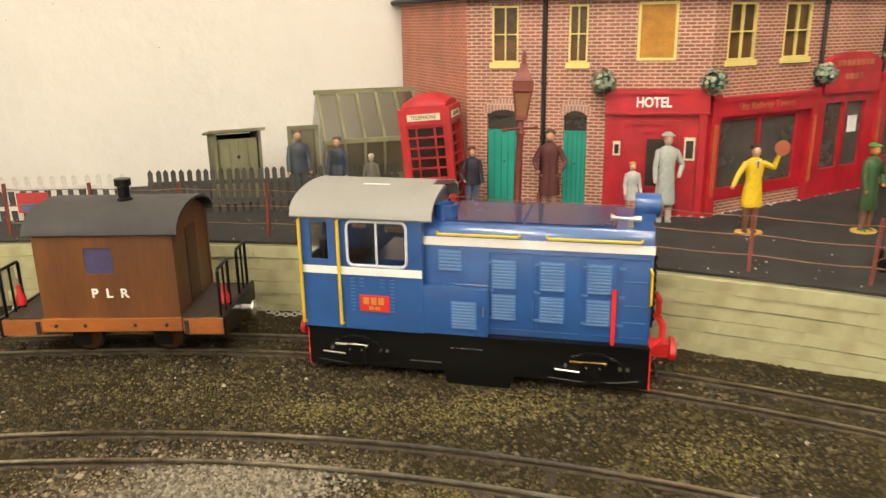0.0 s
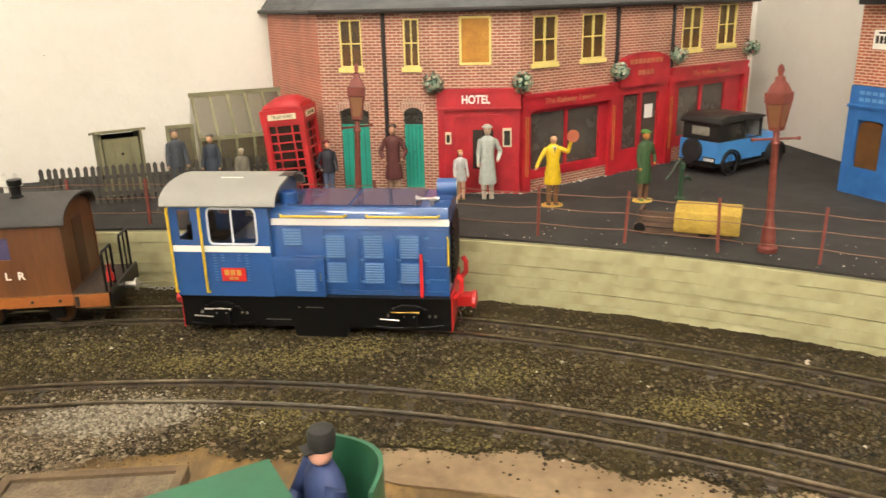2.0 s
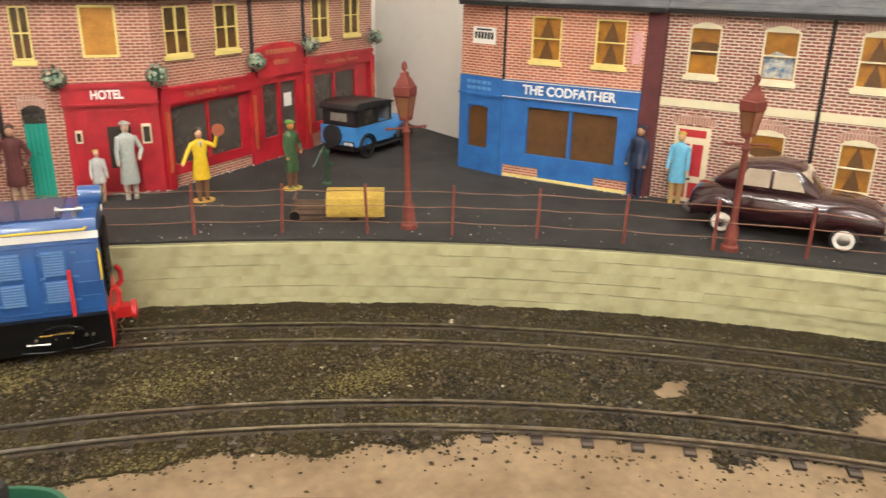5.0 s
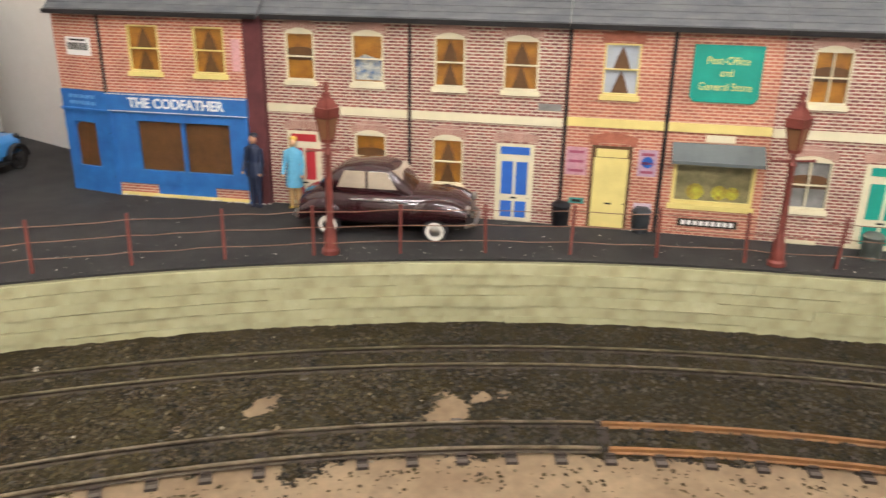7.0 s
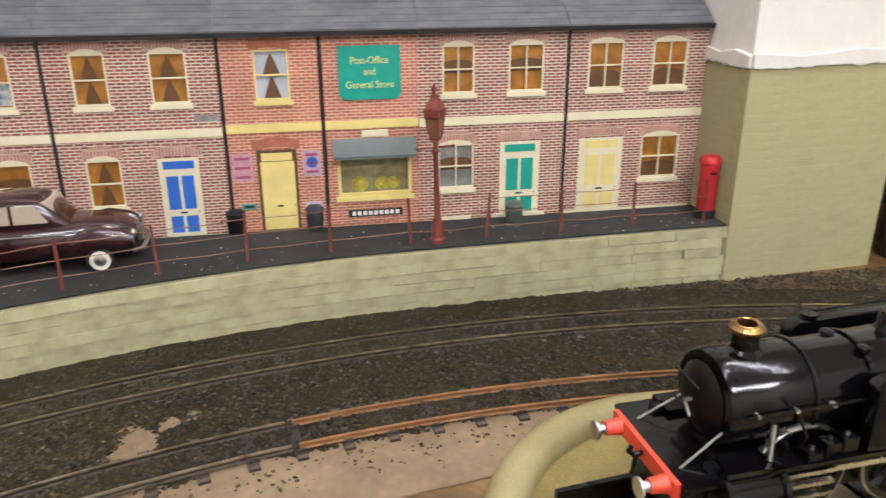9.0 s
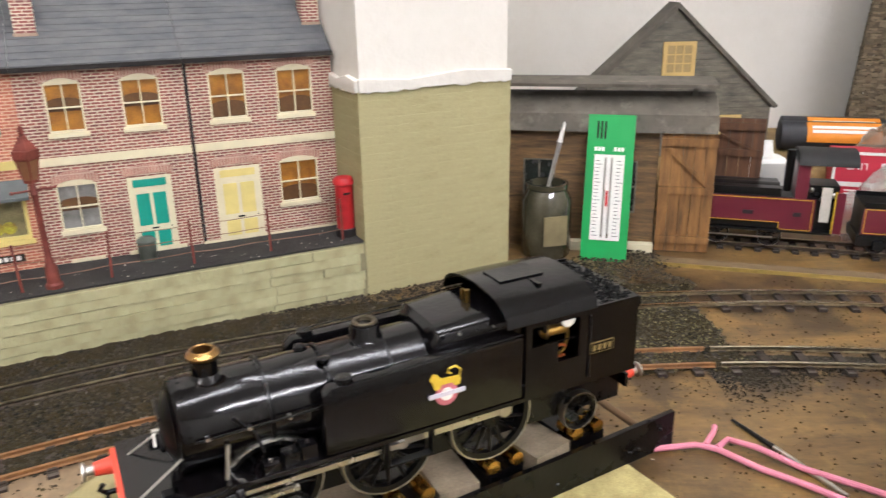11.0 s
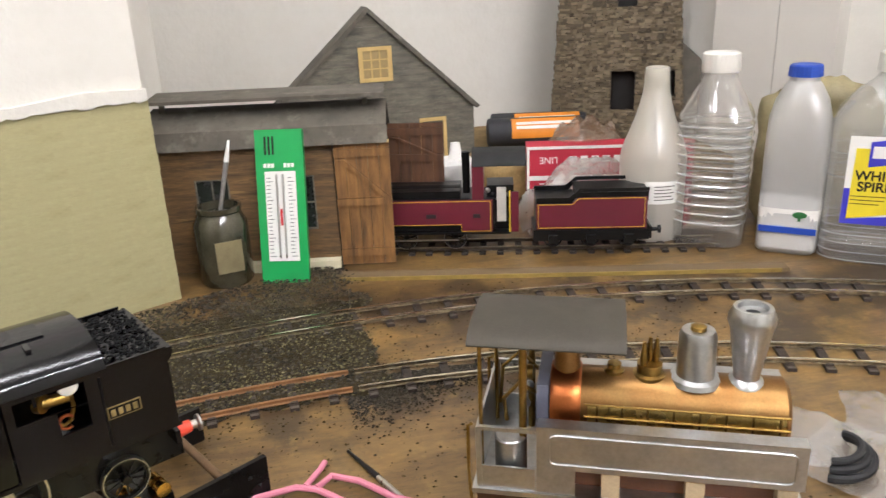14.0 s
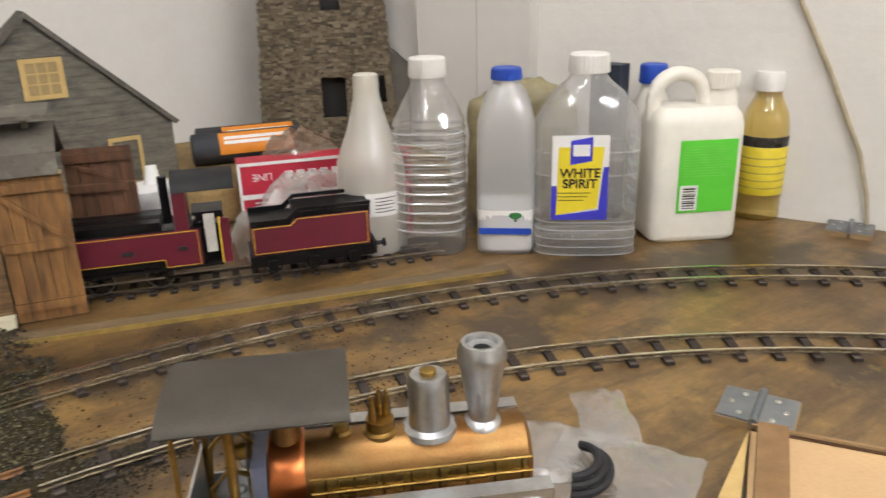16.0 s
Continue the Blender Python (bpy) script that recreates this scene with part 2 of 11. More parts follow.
def rounded(bm, w, seg=1, deg=40):
    es = [e for e in bm.edges if len(e.link_faces) == 2 and e.calc_face_angle(0) > radians(deg)]
    bmesh.ops.bevel(bm, geom=es, offset=w, segments=seg, affect="EDGES", profile=0.6, clamp_overlap=True)


def mesh_of(name, bm, mats):
    me = bpy.data.meshes.new(name)
    bm.to_mesh(me)
    bm.free()
    for m in (mats if isinstance(mats, (list, tuple)) else [mats]):
        me.materials.append(m)
    me.polygons.foreach_set("use_smooth", [True] * len(me.polygons))
    me.set_sharp_from_angle(angle=radians(38))
    return me


def part(name, bm, mats, parent, label="", m=None):
    ob = new(name, mesh_of(name, bm, mats))
    ob.parent = parent
    if m is not None:
        ob.matrix_basis = m
    return tagged(ob, label)


def solo(name, bm, mats, m, label, category, group="", kind=""):
    ob = new(name, mesh_of(name, bm, mats))
    ob.matrix_basis = m
    return tagged(ob, label, category, group, kind)


def thing(name, m, label, category, group="", kind=""):
    ob = new(name)
    ob.empty_display_size = 0.02
    ob.matrix_basis = m
    return tagged(ob, label, category, group, kind)


def box(name, parent, mats, x0, x1, y0, y1, z0, z1, bevel=0.0, label=""):
    bm = bmesh.new()
    bx(bm, x0, x1, y0, y1, z0, z1)
    if bevel:
        rounded(bm, bevel)
    return part(name, bm, mats, parent, label)


def lettering(name, words, size, material, parent, m, wide=1.0, raised=0.0003, label="", bold=0.0):
    cu = bpy.data.curves.new(name, "FONT")
    cu.body, cu.size, cu.align_x, cu.align_y, cu.extrude = words, size, "CENTER", "CENTER", raised
    cu.offset = bold
    tmp = bpy.data.objects.new(name, cu)
    scene.collection.objects.link(tmp)
    me = bpy.data.meshes.new_from_object(tmp)
    bpy.data.objects.remove(tmp)
    bpy.data.curves.remove(cu)
    me.materials.clear()
    me.materials.append(material)
    ob = new(name, me)
    ob.parent = parent
    ob.matrix_basis = m @ Matrix.Diagonal((wide, 1, 1, 1))
    return tagged(ob, label)


def along(p, q, z):
    """The pose with x from p to q, seen from the side on which y points away."""
    return pose(p[0], p[1], z, 0, 0, math.degrees(math.atan2(q[1] - p[1], q[0] - p[0])))

# ---- the plan: a curve of two tracks round one centre ----
CX, CY = -0.385, -0.761
STREET = 0.068
WALL_R = 1.440


def r_wall(a):
    """The retaining wall runs out to the pier at its end."""
    return 1.438 + 0.6 * max(0.0, 0.5 - a) ** 2


def polar(a, r):
    return CX + r * math.cos(a), CY + r * math.sin(a)


def poly(s, cs):
    v = 0.0
    for k in cs:
        v = v * s + k
    return v


def r_inner(a):
    return poly(a - 0.4, (-0.0379, 0.0029, 0.0029, -0.0177, 1.2458))


def r_outer(a):
    return poly(a - 0.4, (-0.0545, 0.0150, 0.0676, -0.0407, 1.3686))


def centre_line(radius, a0=-0.66, a1=1.52, step=0.006, reach=0.7):
    """Even points along a track, run on straight at both ends."""
    raw = [Vector(polar(a0 + (a1 - a0) * i / 400, radius(a0 + (a1 - a0) * i / 400))) for i in range(401)]
    raw = [raw[0] + (raw[0] - raw[1]).normalized() * reach] + raw + [raw[-1] + (raw[-1] - raw[-2]).normalized() * reach]
    out, left = [raw[0]], step
    for p, q in zip(raw, raw[1:]):
        d = (q - p).length
        while left <= d:
            out.append(p + (q - p) * (left / d))
            left += step
        left -= d
    return out


# the room's walls, seen from inside, as one ring of corners
ROOM = [(-1.9, 0.72), (-0.2, 0.945), (0.705, 1.06), (0.715, 0.80), (0.80, 0.53), (1.19, -0.285), (1.26, -0.47), (1.74, -0.42), (1.74, -1.30), (0.2, -2.10), (-1.9, -2.10)]


def wall_reach(a):
    """How far the room's wall lies from the centre in the direction a."""
    d, best = Vector((math.cos(a), math.sin(a))), 9.0
    for i in range(len(ROOM)):
        p, q = Vector(ROOM[i]) - Vector((CX, CY)), Vector(ROOM[(i + 1) % len(ROOM)]) - Vector((CX, CY))
        e = q - p
        den = d.x * e.y - d.y * e.x
        if abs(den) > 1e-9:
            t, u = (p.x * e.y - p.y * e.x) / den, (p.x * d.y - p.y * d.x) / den
            if t > 0 and -1e-6 <= u <= 1 + 1e-6:
                best = min(best, t)
    return best


M_PLASTER = mat("white_plaster", "dad6cc", 0.9, var=0.05, scale=5, bump=0.4, fine=60, depth=0.003)
M_CEIL = mat("ceiling_paint", "d4d0c8", 0.9, var=0.04, scale=4, bump=0.1, fine=100)
M_FLOOR = mat("concrete_floor", "8a8378", 0.8, var=0.15, scale=6, fine=200)
# blots are stains; those by the bottles and outer track also hold painted shade
M_PLY = stained(mat("stained_shaded_plywood", "866a3a", 0.36, var=0.3, scale=7, bump=0.2, fine=90, col2="4e3a20", stretch=(2.6, 0.8, 1)),
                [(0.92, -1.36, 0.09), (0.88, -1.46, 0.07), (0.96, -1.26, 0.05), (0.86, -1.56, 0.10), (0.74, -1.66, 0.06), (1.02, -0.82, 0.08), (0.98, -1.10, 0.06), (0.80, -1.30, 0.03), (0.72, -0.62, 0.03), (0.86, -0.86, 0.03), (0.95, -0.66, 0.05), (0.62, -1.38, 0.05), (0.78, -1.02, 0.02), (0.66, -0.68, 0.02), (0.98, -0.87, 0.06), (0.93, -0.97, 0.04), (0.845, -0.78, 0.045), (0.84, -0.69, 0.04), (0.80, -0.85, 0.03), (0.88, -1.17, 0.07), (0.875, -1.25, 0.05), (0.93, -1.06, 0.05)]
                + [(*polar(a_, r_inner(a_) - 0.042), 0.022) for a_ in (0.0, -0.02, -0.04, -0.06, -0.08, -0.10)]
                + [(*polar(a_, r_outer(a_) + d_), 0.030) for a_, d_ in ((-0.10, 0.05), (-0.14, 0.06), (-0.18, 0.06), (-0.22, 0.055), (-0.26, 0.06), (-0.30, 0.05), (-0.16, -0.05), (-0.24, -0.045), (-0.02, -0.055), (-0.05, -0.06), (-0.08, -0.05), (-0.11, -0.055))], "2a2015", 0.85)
grimed(M_PLY, "4a3a20", 16.0, 0.50, 0.66, 0.75)
grimed(M_PLY, "a08648", 38.0, 0.56, 0.72, 0.45)
grimed(M_PLY, "2c2214", 70.0, 0.57, 0.70, 0.60)
grimed(M_PLY, "3a2a18", 9.0, 0.49, 0.66, 0.68, (5.0, 0.7, 1))
grimed(M_PLY, "2e2214", 5.5, 0.52, 0.66, 0.55)
grimed(M_PLY, "241b10", 190.0, 0.60, 0.68, 0.65)
M_PLY_PALE = mat("pale_plywood", "857257", 0.7, var=0.22, scale=16, bump=0.15, fine=120, col2="6a563e")
grimed(M_PLY_PALE, "5c4c38", 26.0, 0.54, 0.70, 0.55)
M_PLY_EDGE = mat("plywood_edge", "977d56", 0.7, var=0.2, scale=40, stretch=(1, 1, 9))

# walls
for i in range(len(ROOM)):
    p, q = Vector(ROOM[i]), Vector(ROOM[(i + 1) % len(ROOM)])
    d = (q - p).normalized()
    nrm = Vector((-d.y, d.x))
    bm = bmesh.new()
    pts = [p, q, q + nrm * 0.1 + d * 0.1, p + nrm * 0.1 - d * 0.1]
    prism(bm, [(v.x, v.y) for v in pts], -0.95, 1.5, "z")
    solo("wall_%d" % (i + 1), bm, M_PLASTER, Matrix(), "plain white painted plaster wall of the room", "wall", kind="structure")
bm = bmesh.new()
bx(bm, -2.1, 1.95, -2.3, 1.3, 1.5, 1.56)
solo("ceiling", bm, M_CEIL, Matrix(), "plain white painted ceiling", "ceiling", kind="structure")
bm = bmesh.new()
bx(bm, -2.1, 1.95, -2.3, 1.3, -1.0, -0.95)
solo("floor", bm, M_FLOOR, Matrix(), "grey concrete floor below the layout", "floor", kind="structure")


M_LAMPBODY = mat("white_enamel", "e2e0da", 0.4, var=0.03, scale=10)
# unseen fixtures, added to light the room; powers tuned by the walls' brightness
for x, y, watts, turn in LAMPS:
    lamp = thing("ceiling_lamp", pose(x, y, 1.5, 0, 0, turn), "unseen white batten with a lit fluorescent tube, assumed under the ceiling", "ceiling lamp", "ceiling lamps")
    box("batten", lamp, M_LAMPBODY, -0.58, 0.58, -0.03, 0.03, -0.03, 0.0, 0.004)
    for e in (-1, 1):
        box("tube_holder", lamp, M_LAMPBODY, e * 0.565 - 0.010, e * 0.565 + 0.010, -0.014, 0.014, -0.085, -0.03)
    tube_mat = bpy.data.materials.new("lit_tube")
    tube_mat.use_nodes = True
    glow = tube_mat.node_tree.nodes["Principled BSDF"].inputs
    glow["Emission Color"].default_value = (*WARM, 1)
    glow["Emission Strength"].default_value = watts / (2 * math.pi ** 2 * 0.02 * 1.1)
    bm = bmesh.new()
    cy(bm, (-0.55, 0, -0.065), (0.55, 0, -0.065), 0.02, n=14)
    part("fluorescent_tube", bm, tube_mat, lamp, "lit white glass tube")


def ring_sheet(a0, a1, n, r0, r1, z0, z1):
    bm = bmesh.new()
    rows = []
    for i in range(n + 1):
        a = a0 + (a1 - a0) * i / n
        ra, rb = (r0(a) if callable(r0) else r0), (r1(a) if callable(r1) else r1)
        rows.append([bm.verts.new((*polar(a, r), z)) for r, z in ((ra, z1), (rb, z1), (rb, z0), (ra, z0))])
    for p, q in zip(rows, rows[1:]):
        for k in range(4):
            bm.faces.new((p[k], p[(k + 1) % 4], q[(k + 1) % 4], q[k]))
    bm.faces.new(rows[0][::-1])
    bm.faces.new(rows[-1])
    bmesh.ops.recalc_face_normals(bm, faces=bm.faces)
    return bm


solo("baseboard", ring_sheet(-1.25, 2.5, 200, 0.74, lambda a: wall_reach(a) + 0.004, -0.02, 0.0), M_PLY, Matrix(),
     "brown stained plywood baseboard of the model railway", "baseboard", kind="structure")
# pale bare strip inside the inner track
solo("trim", ring_sheet(0.30, 1.36, 90, lambda a: r_inner(a) - 0.088 + 0.022 * min(1.0, max(0.0, (a - 1.15) * 12)) + 0.003 * math.sin(a * 31), lambda a: r_inner(a) - 0.0135, 0.0, 0.0014), M_PLY_PALE, Matrix(),
     "pale bare plywood strip inside the curve", "board", kind="structure")

# pale board that shows through gaps in the ballast
solo("trim_board", ring_sheet(0.52, 0.98, 60, lambda a: r_inner(a) + 0.024, lambda a: r_outer(a) - 0.024, 0.0, 0.0008), M_PLY_PALE, Matrix(),
     "pale bare plywood below the ballast", "board", kind="structure")

# ---- street ----
M_TAR = mat("black_tarmac", "2b2926", 0.85, var=0.3, scale=22, bump=0.6, fine=900, col2="1c1a18", depth=0.0012)
solo("pavement", ring_sheet(0.262, 2.3, 180, lambda a: r_wall(a) + 0.004, lambda a: wall_reach(a) + 0.004, STREET - 0.0022, STREET), M_TAR, Matrix(),
     "black gritty tarmac street above the stone wall", "street", kind="structure")
M_STONE = mat("pale_green_stone", "b0ad86", 0.7, var=0.15, scale=55, bump=0.6, fine=220, col2="96916a", depth=0.0015)
M_STONE_CORE = mat("stone_joint", "858060", 0.85, var=0.15, scale=70)
retaining = solo("wall_retaining", ring_sheet(0.262, 2.3, 180, r_wall, lambda a: r_wall(a) + 0.02, 0.0, STREET - 0.0024), M_STONE_CORE, Matrix(),
                 "pale green moulded stone retaining wall below the street", "retaining wall", kind="structure")

# ---- pier of the room's wall, painted as stone below ----
PIER = ((1.036, -0.378), (1.134, -0.5495))
M_PIER = mat("painted_stone_pier", "a8a178", 0.75, var=0.10, scale=9, bump=0.3, fine=150, col2="979066", depth=0.002, stretch=(1, 1, 3))
pier = thing("wall_pier", along(*PIER, 0), "white plastered wall pier with painted pale green stone courses below", "wall pier", kind="structure")
plen = math.dist(*PIER)
bm = bmesh.new()
bx(bm, 0.003, plen - 0.003, 0.003, 0.25, 0.24, 1.49)
part("plaster", bm, M_PLASTER, pier, "white plaster")
for m_, L_ in ((Matrix(), plen), (pose(0.0, 0.08, 0, 0, 0, -90), 0.08)):
    rag = random.Random(3)
    bm = bmesh.new()
    low = [(L_ * k / 36, 0.2385 + 0.0035 * noise.noise((k * 0.45, L_ * 9, 2.0)) + rag.uniform(-0.0008, 0.0008)) for k in range(37)]
    prism(bm, low + [(L_, 0.252), (L_ * 0.66, 0.256), (L_ * 0.3, 0.250), (0.0, 0.254)], -0.0035, 0.0028)
    rounded(bm, 0.0008)
    part("plaster_edge", bm, M_PLASTER, pier, m=m_)
bm = bmesh.new()
bx(bm, 0, plen, 0, 0.25, 0, 0.2395)
pier_face = part("stone_face", bm, M_PIER, pier, "pale green stone-look face")

# ---- ballast ----
M_BALLAST = mat("dark_ballast", "251f14", 0.95, var=0.35, scale=45, bump=1.0, fine=330, col2="352d19", depth=0.003, spec=0.12)
HOLES = [(0.439, 0.218, 0.010), (0.499, 0.194, 0.009), (0.525, 0.161, 0.011), (0.489, 0.160, 0.007), (0.596, 0.075, 0.016), (0.622, 0.067, 0.010), (0.640, 0.058, 0.008), (0.700, 0.110, 0.006)]


def cover(x, y):
    """Above zero where ballast lies."""
    a, r = math.atan2(y - CY, x - CX), math.hypot(x - CX, y - CY)
    n = noise.noise((x * 24, y * 24, 0.3)) * 0.02 + noise.noise((x * 90, y * 90, 1.7)) * 0.008
    inner_edge = r_inner(min(a, 1.5)) - float(np.interp(a, (0.36, 0.93, 1.00, 1.12, 1.17, 1.31), (0.019, 0.017, 0.036, 0.046, 0.058, 0.076))) - max(0.0, a - 1.33) * 0.9
    c = min(r - inner_edge, (a - 0.006) * 1.1) + n
    if r < r_inner(min(a, 1.5)) + 0.03 and a < 0.36:
        c = min(c, (r - r_inner(a) + 0.028) + n)
    for hx0, hy0, hr in HOLES:
        c = min(c, math.hypot(x - hx0, (y - hy0) * 1.25) - hr + n * 1.3)
    return c


na, nr = 760, 84
A0, A1, R0, R1 = -0.12, 2.0, 1.06, WALL_R + 0.003
vs, fs = [], []
for i in range(na + 1):
    a = A0 + (A1 - A0) * i / na
    for j in range(nr + 1):
        x, y = polar(a, R0 + (R1 - R0) * j / nr)
        c = cover(x, y)
        h = 0.0035 * min(1.0, max(-1.0, c / 0.006)) + 0.0012 * noise.noise((x * 160, y * 160, 0)) + 0.0012 * noise.noise((x * 45, y * 45, 4))
        if R0 + (R1 - R0) * j / nr > WALL_R - 0.03:
            h += 0.002 * max(0, noise.noise((x * 60, y * 60, 9)) + 0.3)
        vs.append((x, y, h))
for i in range(na):
    for j in range(nr):
        k = i * (nr + 1) + j
        if max(vs[k][2], vs[k + 1][2], vs[k + nr + 1][2], vs[k + nr + 2][2]) > 0:
            fs.append((k, k + 1, k + nr + 2, k + nr + 1))
me = bpy.data.meshes.new("ballast")
me.from_pydata(vs, [], fs)
me.materials.append(M_BALLAST)
me.polygons.foreach_set("use_smooth", [True] * len(me.polygons))
me.update()
tagged(new("ballast", me), "dark brown ballast and moss around the tracks", "ballast", kind="stuff")

# ---- tracks ----
M_NICKEL = mat("nickel_rail", "f2ead6", 0.20, metal=1.0, var=0.2, scale=60, col2="cabfa4")
# web below the bright head: grime, with shade painted into the colour
M_GRIMY_SHADED_WEB = mat("grimy_shaded_rail_web", "94866a", 0.42, metal=0.85, var=0.3, scale=90, col2="564a38")
M_RUST_RAIL = mat("rust_painted_rail", "8c6236", 0.6, var=0.3, scale=50, col2="6a4826")
M_BROWN_RAIL = mat("weathered_rail", "b0a792", 0.34, metal=0.95, var=0.3, scale=60, col2="665c4a")
M_SLEEPER = mat("dark_plastic_sleeper", "382b20", 0.75, var=0.25, scale=120, col2="191410", bump=0.3)
# web of the weathered rails, its shade likewise part of the dark colour
M_DARK_WEB = mat("dark_shaded_rail_web", "544838", 0.6, metal=0.4, var=0.3, scale=90, col2="2c251c")
GAUGE = 0.0325
RAIL = [(-0.0018, 0), (0.0018, 0), (0.0018, 0.0007), (0.0005, 0.0014), (0.0005, 0.0032), (0.0014, 0.0037), (0.0014, 0.0047), (-0.0014, 0.0047), (-0.0014, 0.0037), (-0.0005, 0.0032), (-0.0005, 0.0014), (-0.0018, 0.0007)]


def rail_mesh(pts, off, z):
    bm = bmesh.new()
    rings = []
    for i, p in enumerate(pts):
        d = (pts[min(i + 1, len(pts) - 1)] - pts[max(i - 1, 0)]).normalized()
        s = Vector((-d.y, d.x))
        rings.append([bm.verts.new((*(p + s * (off + x)), z + h)) for x, h in RAIL])
    n = len(RAIL)
    for a, b in zip(rings, rings[1:]):
        for k in range(n):
            bm.faces.new((a[k], a[(k + 1) % n], b[(k + 1) % n], b[k])).material_index = 0 if k in (5, 6, 7) else 1
    bm.faces.new(rings[0])
    bm.faces.new(rings[-1][::-1])
    bmesh.ops.recalc_face_normals(bm, faces=bm.faces)
    return bm


bm = bmesh.new()
bx(bm, -0.0042, 0.0042, -0.0285, 0.0285, 0, 0.0034)
for s in (-1, 1):
    for e in (-1, 1):
        bx(bm, -0.0035, 0.0035, s * GAUGE / 2 + e * 0.0032 - 0.0014, s * GAUGE / 2 + e * 0.0032 + 0.0014, 0.0034, 0.0048)
# thin paler plates on both ends, a painted glint
for s in (-1, 1):
    bx(bm, -0.0036, 0.0036, s * 0.0262 - 0.0020, s * 0.0262 + 0.0020, 0.00342, 0.00352, 1)
SLEEPER = mesh_of("sleeper", bm, [M_SLEEPER, mat("glint_sleeper_end", "4e463e", 0.42, var=0.3, scale=300, col2="38302a")])


def lay_track(label, pts, runs, spacing, z=0.0):
    """Rails in runs of one material each, and sleepers that are pieces of their own."""
    top = thing("track", Matrix(), label, "track", kind="structure")
    for i0, i1, m in runs:
        seg = pts[max(0, i0):i1 + 1]
        for off in (-GAUGE / 2, GAUGE / 2):
            part("rail", rail_mesh(seg, off, z + 0.0036), [m, {M_NICKEL: M_GRIMY_SHADED_WEB, M_BROWN_RAIL: M_DARK_WEB}.get(m, m)], top)
    k = 4
    while k < len(pts) - 2:
        d = pts[k + 1] - pts[k - 1]
        ob = new("sleeper", SLEEPER)
        ob.parent = top
        ob.matrix_basis = pose(pts[k].x, pts[k].y, z + 0.0002, 0, 0, math.degrees(math.atan2(d.y, d.x)) + random.uniform(-1.5, 1.5))
        k += spacing
    return top


INNER, OUTER = centre_line(r_inner), centre_line(r_outer)


def near(pts, x, y):
    return min(range(len(pts)), key=lambda i: (pts[i].x - x) ** 2 + (pts[i].y - y) ** 2)


i1, i2 = near(INNER, 0.862, -0.735), near(INNER, 0.64, -0.03)
lay_track("inner oval track with brown sleepers and partly rust-painted rails", INNER,
          [(0, i1, M_NICKEL), (i1 + 1, i2, M_RUST_RAIL), (i2 + 1, len(INNER), M_BROWN_RAIL)], 6)
o1 = near(OUTER, 0.98, -0.45)
lay_track("outer oval track with brown sleepers and nickel rails", OUTER, [(0, o1, M_NICKEL), (o1 + 1, len(OUTER), M_BROWN_RAIL)], 6)

# ---- buildings on the street ----
M_BRICK = brick_mat("purple_red_brick_paper", "864a40", "6a3836", "c9bba4")
M_BRICK_OR = brick_mat("orange_red_brick_paper", "a66049", "8f5140", "c8a488")
M_BRICK_SHOP = brick_mat("shop_brick_paper", "a85c44", "8c4a3a", "cfae94")
M_BRICK_HOTEL = brick_mat("hotel_brick_paper", "925545", "7a4438", "bca089")
M_BRICK_SIDE = brick_mat("side_brick_paper", "b0604a", "9c5441", "b98a74")
M_SOLDIER = brick_mat("arch_brick_paper", "a07464", "8c6354", "b89c8c", row=0.0098, width=0.0033)
M_CREAM = mat("cream_card", "d8cfae", 0.7, var=0.08)
M_YELLOW = mat("yellow_cream_card", "dccb7c", 0.65, var=0.1)
M_AMBER = mat("amber_window", "a4701f", 0.35, var=0.28, scale=50, col2="704714")
M_BROWN = mat("brown_curtain", "5e3e1a", 0.5, var=0.25, scale=60)
M_GREYPANE = mat("grey_window", "8f8f8c", 0.3, var=0.2, scale=50, col2="5f5d58")
M_DARKPANE = mat("dark_window", "3e3a33", 0.25, var=0.3, scale=30)
M_SLATE = mat("grey_slate_card", "5b5c5c", 0.75, var=0.2, scale=30, bump=0.3, fine=240, col2="45474a", stretch=(1, 1, 4))
M_BLACK = mat("black_pipe", "211d1c", 0.6, var=0.15)
M_RED = mat("pillar_red_paint", "b3202b", 0.42, var=0.12, scale=40, col2="8e141f", coat=0.2)
M_GOLD = mat("gold_line", "b98a3a", 0.5, var=0.1)
M_SHOPBLUE = mat("shop_blue_paint", "2a68aa", 0.55, var=0.1, col2="215591")
M_TEAL = mat("teal_paint", "14907c", 0.55, var=0.12)
M_WHITE = mat("white_paint", "e6e4de", 0.6, var=0.04)
M_DOORRED = mat("red_door", "b0262c", 0.55, var=0.1)
M_DOORBLUE = mat("blue_door", "2b62b8", 0.55, var=0.1)
M_PUBPANE = mat("brown_grey_pub_pane", "56504a", 0.25, var=0.3, scale=25, col2="3c352c")
M_INNPANE = mat("dim_amber_pane", "5e431c", 0.35, var=0.4, scale=60, col2="2a2014")
# near-black for print, and for slots and gaps with their shade in the colour
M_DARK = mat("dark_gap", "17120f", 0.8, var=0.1)


